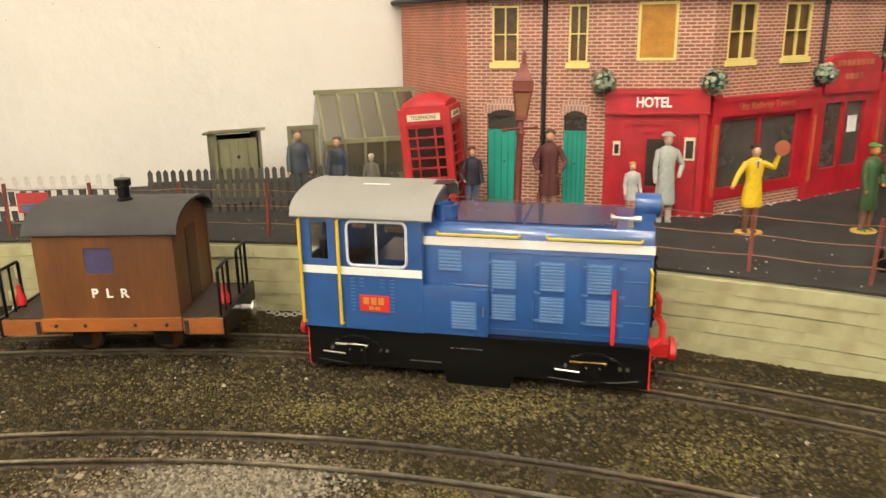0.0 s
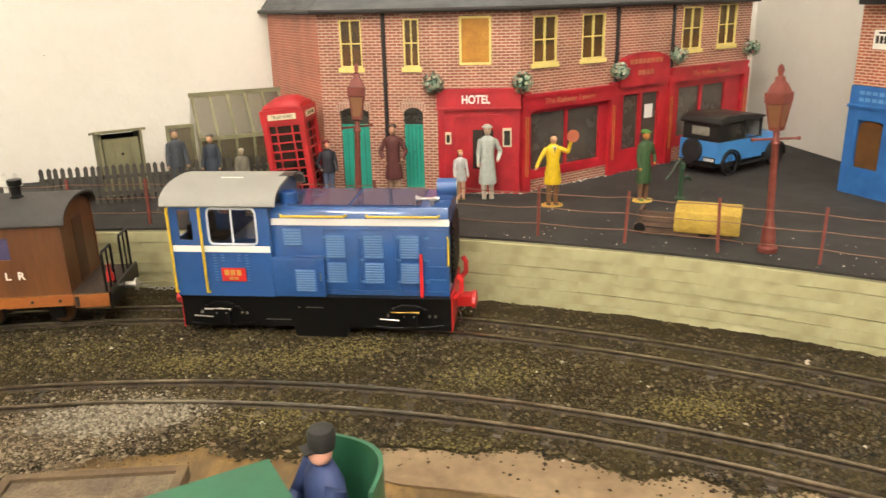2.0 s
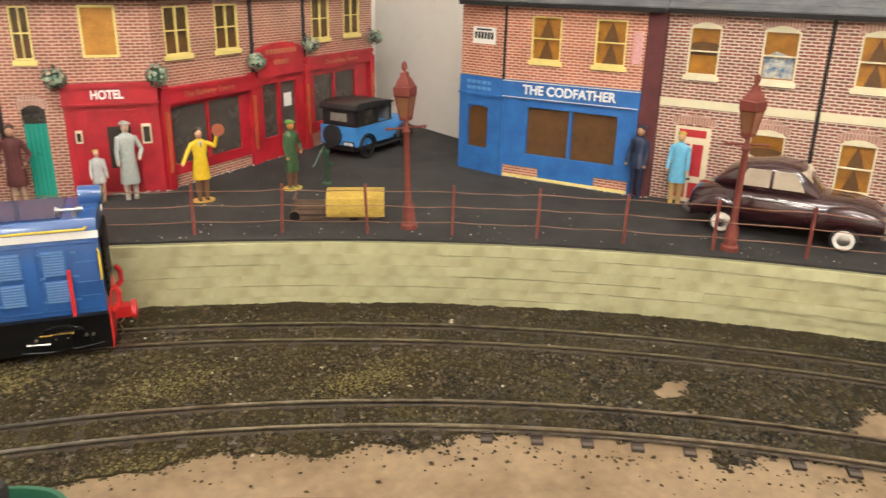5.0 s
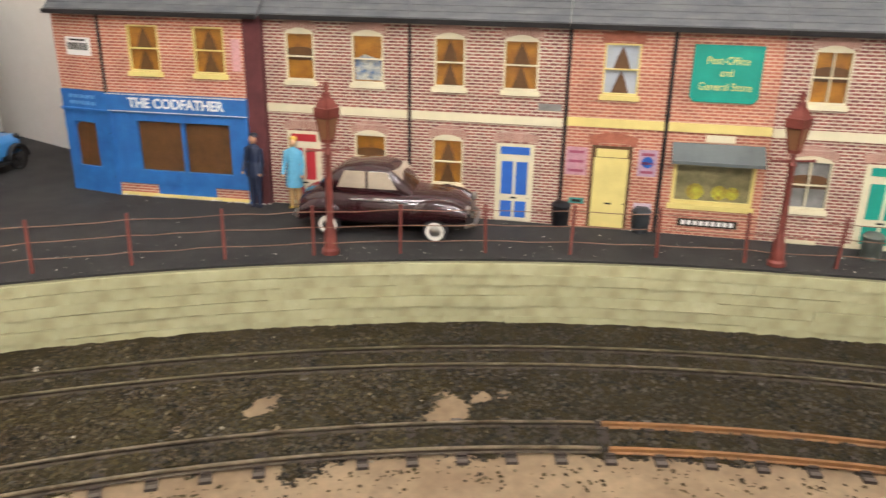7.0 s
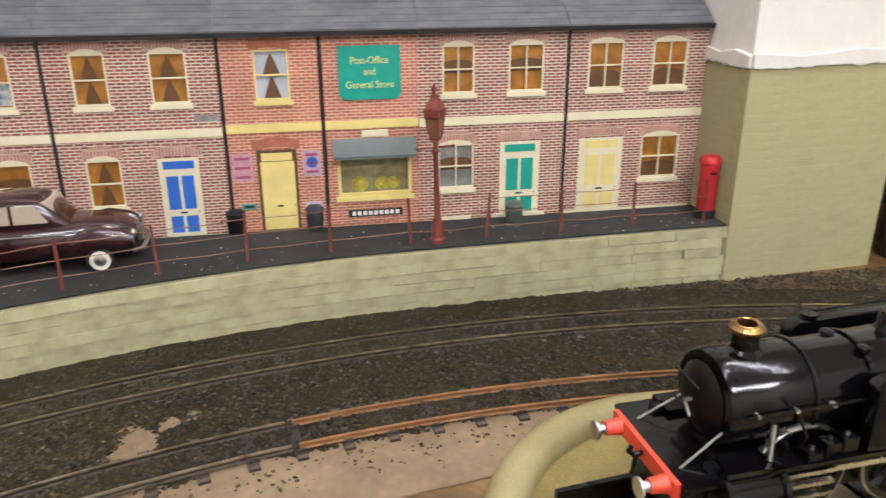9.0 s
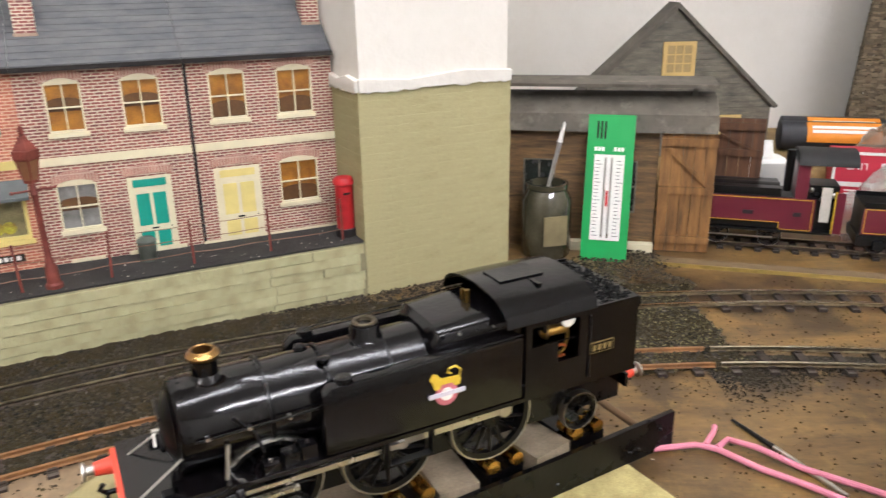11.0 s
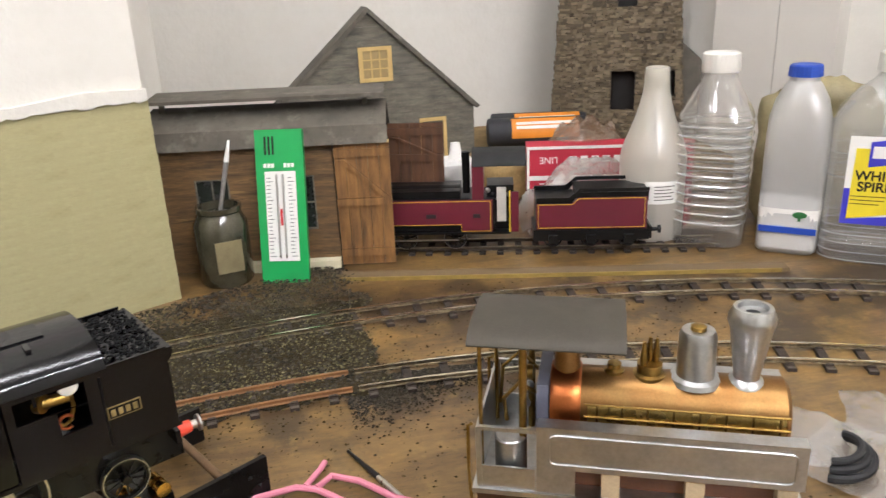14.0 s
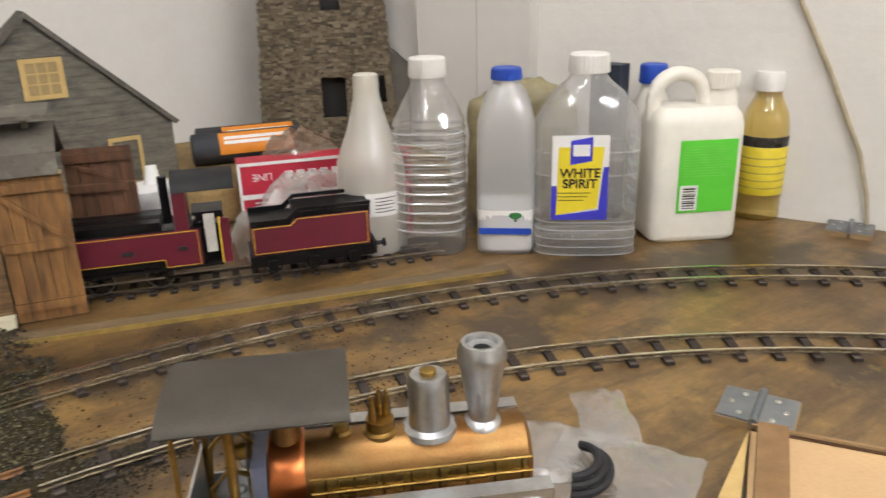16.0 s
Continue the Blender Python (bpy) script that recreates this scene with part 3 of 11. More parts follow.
def panel(bm, u0, u1, z0, z1, holes, y0, y1):
    """A card wall with openings through it, as one closed shell."""
    us = sorted({u0, u1, *[h[0] for h in holes], *[h[1] for h in holes]})
    zs = sorted({z0, z1, *[h[2] for h in holes], *[h[3] for h in holes]})
    us, zs = [u for u in us if u0 <= u <= u1], [z for z in zs if z0 <= z <= z1]
    grid = {}

    def at(i, j, y):
        if (i, j, y) not in grid:
            grid[i, j, y] = bm.verts.new((us[i], y, zs[j]))
        return grid[i, j, y]

    def solid(i, j):
        if not (0 <= i < len(us) - 1 and 0 <= j < len(zs) - 1):
            return False
        um, zm = (us[i] + us[i + 1]) / 2, (zs[j] + zs[j + 1]) / 2
        return not any(h[0] < um < h[1] and h[2] < zm < h[3] for h in holes)

    for i in range(len(us) - 1):
        for j in range(len(zs) - 1):
            if not solid(i, j):
                continue
            bm.faces.new((at(i, j, y0), at(i + 1, j, y0), at(i + 1, j + 1, y0), at(i, j + 1, y0)))
            bm.faces.new((at(i, j + 1, y1), at(i + 1, j + 1, y1), at(i + 1, j, y1), at(i, j, y1)))
            for di, dj, p, q in ((-1, 0, (i, j), (i, j + 1)), (1, 0, (i + 1, j + 1), (i + 1, j)), (0, -1, (i + 1, j), (i, j)), (0, 1, (i, j + 1), (i + 1, j + 1))):
                if not solid(i + di, j + dj):
                    bm.faces.new((at(*p, y0), at(*q, y0), at(*q, y1), at(*p, y1)))
    bmesh.ops.recalc_face_normals(bm, faces=bm.faces)


def arch(house, u0, u1, z, h=0.011, m=None, head=None, rise=0.0022):
    """A curved brick lintel, with the frame's rounded head below it where the head's paint is given."""
    n, um, w = 8, (u0 + u1) / 2, (u1 - u0) / 2 + 0.003
    lo = [(um + w * (2 * i / n - 1), z + rise * (1 - (2 * i / n - 1) ** 2)) for i in range(n + 1)]
    hi = [(um + w * 1.06 * (2 * i / n - 1), z + h * 0.72 + (rise + 0.0026) * (1 - (2 * i / n - 1) ** 2)) for i in range(n + 1)]
    if head:
        bm = bmesh.new()
        v = (u1 - u0) / 2
        prism(bm, [(um - v, z - 0.0004)] + [(um + v * (2 * i / n - 1), z + rise * (1 - (2 * i / n - 1) ** 2) - 0.0001) for i in range(1, n)] + [(um + v, z - 0.0004)], -0.0008, 0.0003)
        part("arched_head", bm, head, house)
    bm = bmesh.new()
    prism(bm, lo + hi[::-1], -0.0012, 0.0005)
    return part("lintel", bm, m or M_SOLDIER, house)


def window(house, u0, u1, z0, z1, cols=1, rows=2, frame=None, pane=None, curtain="drape", sill=None, lintel=True, bar=0.0013):
    frame, pane, sill = frame or M_CREAM, pane or M_AMBER, sill or frame or M_CREAM
    bm = bmesh.new()
    f = bar * 1.25
    us = [u0 + (u1 - u0) * k / cols for k in range(cols + 1)]
    zs = [z0 + (z1 - z0) * k / rows for k in range(rows + 1)]
    lights = [(us[i] + (f if i == 0 else bar / 2), us[i + 1] - (f if i == cols - 1 else bar / 2), zs[j] + (f if j == 0 else bar / 2), zs[j + 1] - (f if j == rows - 1 else bar / 2)) for i in range(cols) for j in range(rows)]
    panel(bm, u0, u1, z0, z1, lights, -0.0006, 0.0025)
    w = part("window", bm, frame, house)
    box("pane", w, pane, u0 + 0.0002, u1 - 0.0002, 0.0026, 0.0034, z0 + 0.0002, z1 - 0.0002)
    if curtain == "drape":
        bm = bmesh.new()
        um, h = (u0 + u1) / 2, z1 - z0
        for za, zb in ((z0 + f, z0 + h * 0.5), (z0 + h * 0.5, z1 - f)):
            hw = (u1 - u0) * 0.5 - f
            prism(bm, [(um - hw * 0.55, za), (um + hw * 0.55, za), (um + hw * 0.30, za + (zb - za) * 0.5), (um, zb - 0.001), (um - hw * 0.30, za + (zb - za) * 0.5)], 0.0021, 0.0025)
        part("curtain", bm, M_BROWN, w)
    elif curtain == "arc":
        bm = bmesh.new()
        hw = (u1 - u0) / 2 - f
        um, zt, zb = (u0 + u1) / 2, z0 + (z1 - z0) * 0.62, z0 + (z1 - z0) * 0.42
        prism(bm, [(um - hw, zb), (um + hw, zb)] + [(um + hw * math.cos(t * math.pi / 8), zt + 0.004 * math.sin(t * math.pi / 8)) for t in range(9)], 0.0021, 0.0025)
        part("curtain", bm, M_BROWN, w)
    elif curtain == "low":
        bm = bmesh.new()
        hw = (u1 - u0) / 2 - f
        um, zt = (u0 + u1) / 2, z0 + (z1 - z0) * 0.30
        prism(bm, [(um - hw, z0 + f), (um + hw, z0 + f)] + [(um + hw * math.cos(t * math.pi / 8), zt + 0.005 * math.sin(t * math.pi / 8)) for t in range(9)], 0.0021, 0.0025)
        part("curtain", bm, M_BROWN, w)
    box("sill", w, sill, u0 - 0.0025, u1 + 0.0025, -0.0025, 0.0, z0 - 0.0055, z0 - 0.0002)
    if lintel:
        arch(house, u0, u1, z1, head=frame if frame is M_CREAM else None, rise=0.0050 if frame is M_CREAM else 0.0022)
    return w


def house_door(house, u0, u1, z1, frame, leaf, fan=True, panels=True):
    bm = bmesh.new()
    bx(bm, u0, u1, -0.0008, 0.0024, 0.001, z1)
    d = part("door", bm, frame, house)
    w = u1 - u0
    bm = bmesh.new()
    if panels:
        for a, b, c, e in ((0.16, 0.46, 0.36, 0.78), (0.54, 0.84, 0.36, 0.78), (0.16, 0.46, 0.06, 0.27), (0.54, 0.84, 0.06, 0.27)):
            bx(bm, u0 + w * a, u0 + w * b, -0.0014, -0.0006, z1 * c, z1 * e)
    else:
        bx(bm, u0 + w * 0.08, u1 - w * 0.08, -0.0014, -0.0006, 0.002, z1 * 0.86)
    part("door_panel", bm, leaf, d)
    if fan:
        box("fanlight", d, leaf if panels else M_YELLOW, u0 + w * 0.12, u1 - w * 0.12, -0.0014, -0.0006, z1 * 0.87, z1 * 0.965)
    box("letter_box", d, M_DARK, u0 + w * 0.42, u0 + w * 0.58, -0.0018, -0.001, z1 * 0.305, z1 * 0.325)
    bm = bmesh.new()
    ball(bm, (u1 - w * 0.12, -0.0016, z1 * 0.32), 0.0009)
    part("knob", bm, M_BLACK, d)
    return d


def drainpipe(house, u, z0, z1, r=0.0016):
    bm = bmesh.new()
    cy(bm, (u, -0.0012, z0), (u, -0.0012, z1), r, n=8)
    for k in range(4):
        z = z0 + (z1 - z0) * (k + 0.4) / 4
        cy(bm, (u, -0.0012, z), (u, -0.0012, z + 0.002), r * 1.35, n=8)
    return part("drainpipe", bm, M_BLACK, house)


def slated_roof(house, u0, u1, z, run=0.085, rise=0.072, over=0.006):
    bm = bmesh.new()
    prism(bm, [(-over, z - 0.001), (run, z + rise), (run, z + rise - 0.003), (-over + 0.001, z - 0.004)], u0, u1, "x")
    roof = part("roof", bm, M_SLATE, house)
    n = 12
    for k in range(n):
        bm = bmesh.new()
        t0, t1 = k / n, (k + 1.15) / n
        y0, y1 = -over + (run + over) * t0, -over + (run + over) * t1
        z0, z1 = z + (rise + 0.001) * t0 - 0.001, z + (rise + 0.001) * t1 - 0.001
        prism(bm, [(y0, z0 + 0.0012), (y1, z1 + 0.0004), (y1, z1), (y0, z0)], u0 + 0.0002, u1 - 0.0002, "x")
        part("slate_course", bm, M_SLATE, roof)
    bm = bmesh.new()
    prism(bm, [(-over - 0.0045, z - 0.001), (-over - 0.0005, z - 0.001), (-over - 0.0005, z - 0.006), (-over - 0.0035, z - 0.006)], u0, u1, "x")
    part("gutter", bm, M_BLACK, house)
    return roof


def terrace(u0, u1, label, holes, brick, category="house"):
    h = thing("terraced_house", TERR @ pose(u0, 0, 0), label, category, "terraced houses")
    w = u1 - u0
    bm = bmesh.new()
    panel(bm, 0, w - 0.0004, 0, 0.211, [(a - u0, b - u0, c, d) for a, b, c, d in holes], 0, 0.004)
    part("wall", bm, brick, h)
    box("party_wall", h, brick, 0, 0.003, 0.004, 0.07, 0, 0.211)
    box("party_wall", h, brick, w - 0.0034, w - 0.0004, 0.004, 0.07, 0, 0.211)
    slated_roof(h, 0, w - 0.0004, 0.212)
    return h


def chimney_stack(house, u):
    bm = bmesh.new()
    bx(bm, u, u + 0.020, 0.028, 0.050, 0.236, 0.312)
    bx(bm, u - 0.0015, u + 0.0215, 0.0265, 0.0515, 0.312, 0.318)
    stack = part("chimney", bm, M_BRICK, house)
    box("flashing", stack, M_STEPGREY, u - 0.0012, u + 0.0212, 0.0268, 0.0285, 0.2355, 0.2415)


M_STEPGREY = mat("pale_flashing", "a08a78", 0.7, var=0.2)
TERR = along((0.774, 0.347), (1.104, -0.334), STREET)
UP = (0.1425, 0.193)
LOW = (0.037, 0.087)

# first house: red door
H1 = (-0.113, 0.061)
wins = [(-0.076, -0.043, *UP), (-0.001, 0.034, *UP), (0.000, 0.036, *LOW)]
h = terrace(*H1, "model terraced house in purple-red brick with a red door", wins, M_BRICK)
for k, wv in enumerate(wins):
    w = window(h, wv[0] - H1[0], wv[1] - H1[0], wv[2], wv[3], curtain="arc" if k != 1 else "", cols=1)
    if k == 1:
        bm = bmesh.new()
        prism(bm, [(wv[0] - H1[0] + 0.003, UP[0] + 0.003), (wv[1] - H1[0] - 0.003, UP[0] + 0.003), (wv[1] - H1[0] - 0.003, UP[0] + 0.024), (wv[0] - H1[0] + 0.014, UP[0] + 0.03), (wv[0] - H1[0] + 0.003, UP[0] + 0.024)], 0.0019, 0.0024)
        part("poster", bm, mat("blue_printed_picture", "3d5f86", 0.5, var=0.5, scale=160, col2="c9c2a8"), w, "blue and white printed picture")
house_door(h, -0.079 - H1[0], -0.040 - H1[0], 0.086, M_CREAM, M_DOORRED)
arch(h, -0.079 - H1[0], -0.040 - H1[0], 0.087)
box("string_course", h, M_CREAM, 0, H1[1] - H1[0] - 0.001, -0.0014, 0, 0.107, 0.116)
drainpipe(h, 0.003, 0, 0.207, 0.003)

# second house: blue door
H2 = (0.061, 0.227)
wins = [(0.089, 0.122, *UP), (0.162, 0.198, *UP), (0.088, 0.122, *LOW)]
h = terrace(*H2, "model terraced house in purple-red brick with a blue door", wins, M_BRICK)
for wv in wins:
    window(h, wv[0] - H2[0], wv[1] - H2[0], wv[2], wv[3])
house_door(h, 0.158 - H2[0], 0.199 - H2[0], 0.086, M_CREAM, M_DOORBLUE)
arch(h, 0.158 - H2[0], 0.199 - H2[0], 0.087)
box("string_course", h, M_CREAM, 0, H2[1] - H2[0] - 0.001, -0.0014, 0, 0.107, 0.116)
drainpipe(h, 0.0018, 0, 0.207)
box("air_vent", h, M_GREYPANE, 0.139, 0.163, -0.0008, 0, 0.123, 0.130)

# post office
H3 = (0.227, 0.432)
wins = [(0.263, 0.298, *UP), (0.342, 0.423, 0.034, 0.085)]
h = terrace(*H3, "model post office in orange brick with a yellow door", wins, M_BRICK_OR, "shop")
o = H3[0]
window(h, 0.263 - o, 0.298 - o, *UP, frame=M_YELLOW, pane=mat("lace_window", "a9b0b8", 0.5, var=0.1), curtain="drape", lintel=False)
arch(h, 0.263 - o, 0.298 - o, UP[1], m=mat("flat_brick_arch", "a8654c", 0.7, var=0.2, scale=200))
house_door(h, 0.258 - o, 0.300 - o, 0.090, M_BROWN, M_YELLOW, panels=False)
arch(h, 0.258 - o, 0.300 - o, 0.091, m=mat("flat_brick_arch", "a8654c", 0.7, var=0.2, scale=200))
box("string_course", h, M_YELLOW, 0, 0.204, -0.0014, 0, 0.109, 0.118)
drainpipe(h, 0.0018, 0, 0.207)
drainpipe(h, 0.103, 0, 0.207, 0.002)
sw = window(h, 0.342 - o, 0.423 - o, 0.034, 0.085, rows=1, frame=M_YELLOW, pane=mat("shop_display", "8f8660", 0.45, var=0.4, scale=70, col2="5f5a3a"), curtain="", lintel=False, bar=0.003)
bm = bmesh.new()
M_GOODS = mat("yellow_goods", "b8b830", 0.5, var=0.4, scale=150, col2="80602c")
for cxx, rr in ((0.366, 0.009), (0.390, 0.008), (0.403, 0.007)):
    bm = bmesh.new()
    lathe(bm, [(0, 0), (rr, 0.0002), (rr * 0.8, 0.0006)], 10, (cxx - o, 0.0022, 0.047), axis="y")
    part("display_item", bm, M_GOODS, sw)
bm = bmesh.new()
prism(bm, [(-0.015, 0.082), (0, 0.098), (0, 0.096), (-0.0155, 0.0805)], 0.338 - o, 0.428 - o, "x")
bx(bm, 0.338 - o, 0.428 - o, -0.0157, -0.0148, 0.079, 0.0825)
part("awning", bm, mat("grey_awning", "5d6361", 0.7, var=0.12), h, "grey awning")
box("name_board", h, M_CREAM, 0.370 - o, 0.398 - o, -0.0018, 0, 0.100, 0.107)
bm = bmesh.new()
prism(bm, [(0.352 - o, 0.140), (0.409 - o, 0.140), (0.413 - o, 0.145), (0.413 - o, 0.195), (0.348 - o, 0.195), (0.348 - o, 0.145)], -0.002, 0)
sg = part("shop_sign", bm, M_TEAL, h, "green board with yellow lettering")
for words, z in (("Post-Office", 0.180), ("and", 0.1685), ("General Store", 0.155)):
    lettering("lettering", words, 0.0105, M_YELLOW, sg, pose(0.3805 - o, -0.0022, z, 90), wide=0.84)
for a, b, c, d, col in ((0.232, 0.254, 0.057, 0.087, "c4949e"), (0.306, 0.325, 0.060, 0.088, "b89aac"), (0.238, 0.254, 0.026, 0.032, "3a8f86"), (0.306, 0.324, 0.022, 0.031, "c9b7c4")):
    sg = box("enamel_sign", h, mat("enamel_sign", col, 0.4, var=0.2, scale=300, bump=0), a - o, b - o, -0.001, 0, c, d)
    for k in range(3 if d - c > 0.02 else 1):
        zc = c + (d - c) * (k + 0.5) / (3 if d - c > 0.02 else 1)
        box("print_bar", sg, M_DARKPANE if d - c < 0.02 else mat("crimson_print", "9c4a66", 0.5), a - o + 0.003, b - o - 0.003, -0.0013, -0.0009, zc - 0.0014, zc + 0.0014)
bm = bmesh.new()
lathe(bm, [(0.006, 0), (0.006, 0.0004)], 16, (0.3155 - o, -0.0013, 0.075), axis="y")
part("sign_disc", bm, M_DOORBLUE, h)
bm = bmesh.new()
bx(bm, 0.352 - o, 0.412 - o, -0.001, 0, 0.010, 0.018)
part("name_board", bm, M_DARKPANE, h)
bm = bmesh.new()
for k in range(9):
    bx(bm, 0.356 - o + k * 0.006, 0.360 - o + k * 0.006, -0.0014, -0.0009, 0.0118, 0.0164)
part("lettering", bm, M_WHITE, h)

# fourth house: green door
H4 = (0.432, 0.596)
wins = [(0.458, 0.493, *UP), (0.531, 0.570, *UP), (0.453, 0.493, *LOW)]
h = terrace(*H4, "model terraced house in purple-red brick with a teal door", wins, M_BRICK)
for k, wv in enumerate(wins):
    window(h, wv[0] - H4[0], wv[1] - H4[0], wv[2], wv[3], cols=2, curtain="arc", pane=M_AMBER if k < 2 else M_GREYPANE)
house_door(h, 0.523 - H4[0], 0.569 - H4[0], 0.087, M_CREAM, M_TEAL)
chimney_stack(h, 0.441 - H4[0])
arch(h, 0.523 - H4[0], 0.569 - H4[0], 0.088)
box("string_course", h, M_CREAM, 0, H4[1] - H4[0] - 0.001, -0.0014, 0, 0.108, 0.117)
box("step", h, M_CREAM, 0.515 - H4[0], 0.577 - H4[0], -0.003, -0.0008, 0, 0.004)
box("air_vent", h, M_CREAM, 0.455 - H4[0], 0.49 - H4[0], -0.002, 0, 0.0, 0.004)

# fifth house: yellow door
H5 = (0.596, 0.762)
wins = [(0.621, 0.661, *UP), (0.696, 0.737, *UP), (0.691, 0.737, *LOW)]
h = terrace(*H5, "model terraced house in purple-red brick with a yellow door", wins, M_BRICK)
for wv in wins:
    window(h, wv[0] - H5[0], wv[1] - H5[0], wv[2], wv[3], cols=2, curtain="low")
house_door(h, 0.616 - H5[0], 0.668 - H5[0], 0.087, M_CREAM, M_YELLOW)
arch(h, 0.616 - H5[0], 0.668 - H5[0], 0.088)
box("string_course", h, M_CREAM, 0, H5[1] - H5[0] - 0.001, -0.0014, 0, 0.108, 0.117)
drainpipe(h, 0.0018, 0, 0.207)
box("step", h, M_CREAM, 0.0, 0.16, -0.003, -0.0026, 0, 0.003)
chimney_stack(h, 0.739 - H5[0])

# chip shop: a long front and a narrow splayed bay
COD = along((0.635, 0.602), (0.714, 0.449), STREET)
cod = thing("chip_shop", COD, "model chip shop with a blue painted front below orange-red brick", "shop")
bm = bmesh.new()
wc = [(0.034, 0.071, 0.146, 0.196), (0.112, 0.148, 0.146, 0.196), (0.034, 0.088, 0.032, 0.090), (0.092, 0.147, 0.032, 0.090)]
panel(bm, 0, 0.172, 0.121, 0.211, wc[:2], 0, 0.004)
part("wall", bm, M_BRICK_SHOP, cod)
box("stall_riser", cod, M_BRICK_SHOP, 0.002, 0.165, 0, 0.004, 0.0, 0.0153)
bm = bmesh.new()
panel(bm, 0, 0.170, 0.0155, 0.099, wc[2:], -0.002, 0.004)
bx(bm, 0, 0.004, -0.004, -0.002, 0, 0.100)
bx(bm, 0.166, 0.170, -0.004, -0.002, 0, 0.100)
part("shop_front", bm, M_SHOPBLUE, cod, "blue painted shop front")
fa = box("fascia", cod, M_SHOPBLUE, 0.0, 0.171, -0.0045, 0.004, 0.1000, 0.1205)
lettering("lettering", "THE CODFATHER", 0.0152, M_WHITE, fa, pose(0.0855, -0.0047, 0.1105, 90), wide=0.95, raised=0.0005, bold=0.0004)
bm = bmesh.new()
for z in (0.1005, 0.1195):
    bx(bm, 0.001, 0.170, -0.0048, -0.0044, z, z + 0.0008)
part("lining", bm, M_WHITE, fa)
for k, wv in enumerate(wc):
    if k < 2:
        window(cod, *wv, frame=M_YELLOW, lintel=False)
    else:
        box("pane", cod, M_BROWN, wv[0], wv[1], 0.002, 0.0036, wv[2], wv[3])
box("plinth_sign", cod, M_SHOPBLUE, 0.052, 0.124, -0.0012, 0, 0.004, 0.016)
box("plinth", cod, M_YELLOW, 0.0, 0.165, -0.0015, 0, 0.0, 0.004)
box("wall_sign", cod, mat("pink_enamel", "d4a0a0", 0.4, var=0.2, scale=300), 0.156, 0.166, -0.001, 0, 0.150, 0.184)
drainpipe(cod, 0.0, 0, 0.207)
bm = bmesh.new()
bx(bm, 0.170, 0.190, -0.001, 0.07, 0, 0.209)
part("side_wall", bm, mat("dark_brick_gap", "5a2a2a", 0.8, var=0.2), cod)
slated_roof(cod, -0.06, 0.19, 0.212)
bay = part("bay", bmesh.new(), M_SHOPBLUE, cod)
bay.matrix_basis = COD.inverted() @ along((0.6165, 0.667), (0.635, 0.602), STREET)
bm = bmesh.new()
bx(bm, 0, 0.0675, 0, 0.06, 0.121, 0.211)
part("bay_wall", bm, M_BRICK_SHOP, bay)
bm = bmesh.new()
panel(bm, 0, 0.0675, 0, 0.1205, [(0.014, 0.046, 0.031, 0.084)], -0.002, 0.004)
bx(bm, 0, 0.0675, 0.0042, 0.06, 0, 0.1205)
bx(bm, -0.001, 0.068, -0.004, -0.002, 0.097, 0.100)
part("bay_front", bm, M_SHOPBLUE, bay)
bm = bmesh.new()
prism(bm, [(0.015, 0.0), (0.045, 0.0)] + [(0.030 + 0.015 * math.cos(t * math.pi / 8), 0.045 + 0.008 * math.sin(t * math.pi / 8)) for t in range(9)], 0.0, 0.003)
part("pane", bm, M_BROWN, bay, m=pose(0, 0, 0.031))
sgn = box("street_sign", bay, M_WHITE, 0.018, 0.053, -0.001, 0, 0.160, 0.180)
bm = bmesh.new()
for k in range(6):
    bx(bm, 0.021 + k * 0.005, 0.0245 + k * 0.005, -0.0014, -0.0009, 0.166, 0.174)
bx(bm, 0.024, 0.047, -0.0014, -0.0009, 0.176, 0.178)
part("lettering", bm, M_DARKPANE, sgn)
bm = bmesh.new()
for z in (0.1115, 0.104):
    for k in range(5):
        bx(bm, 0.012 + k * 0.008, 0.018 + k * 0.008, -0.0024, -0.0019, z, z + 0.004)
part("lettering", bm, mat("pale_blue_letter", "5f93c8", 0.6), bay)

# hotel
HA, HK, HR, HE = (0.027, 0.787), (0.160, 0.747), (0.253, 0.730), (0.6350, 0.9429)
HB = (-0.046, 0.962)
hotel = thing("hotel", along(HA, HK, STREET), "model corner hotel in red brick with a red painted ground floor", "hotel")
base_inv = hotel.matrix_basis.inverted()
la, lc, lr = math.dist(HA, HK), math.dist(HK, HR), math.dist(HR, HE)
# plain side
bm = bmesh.new()
ls = math.dist(HB, HA)
bx(bm, 0, ls, 0, 0.004, 0, 0.219)
part("side_wall", bm, M_BRICK_SIDE, hotel, m=base_inv @ along(HB, HA, STREET))
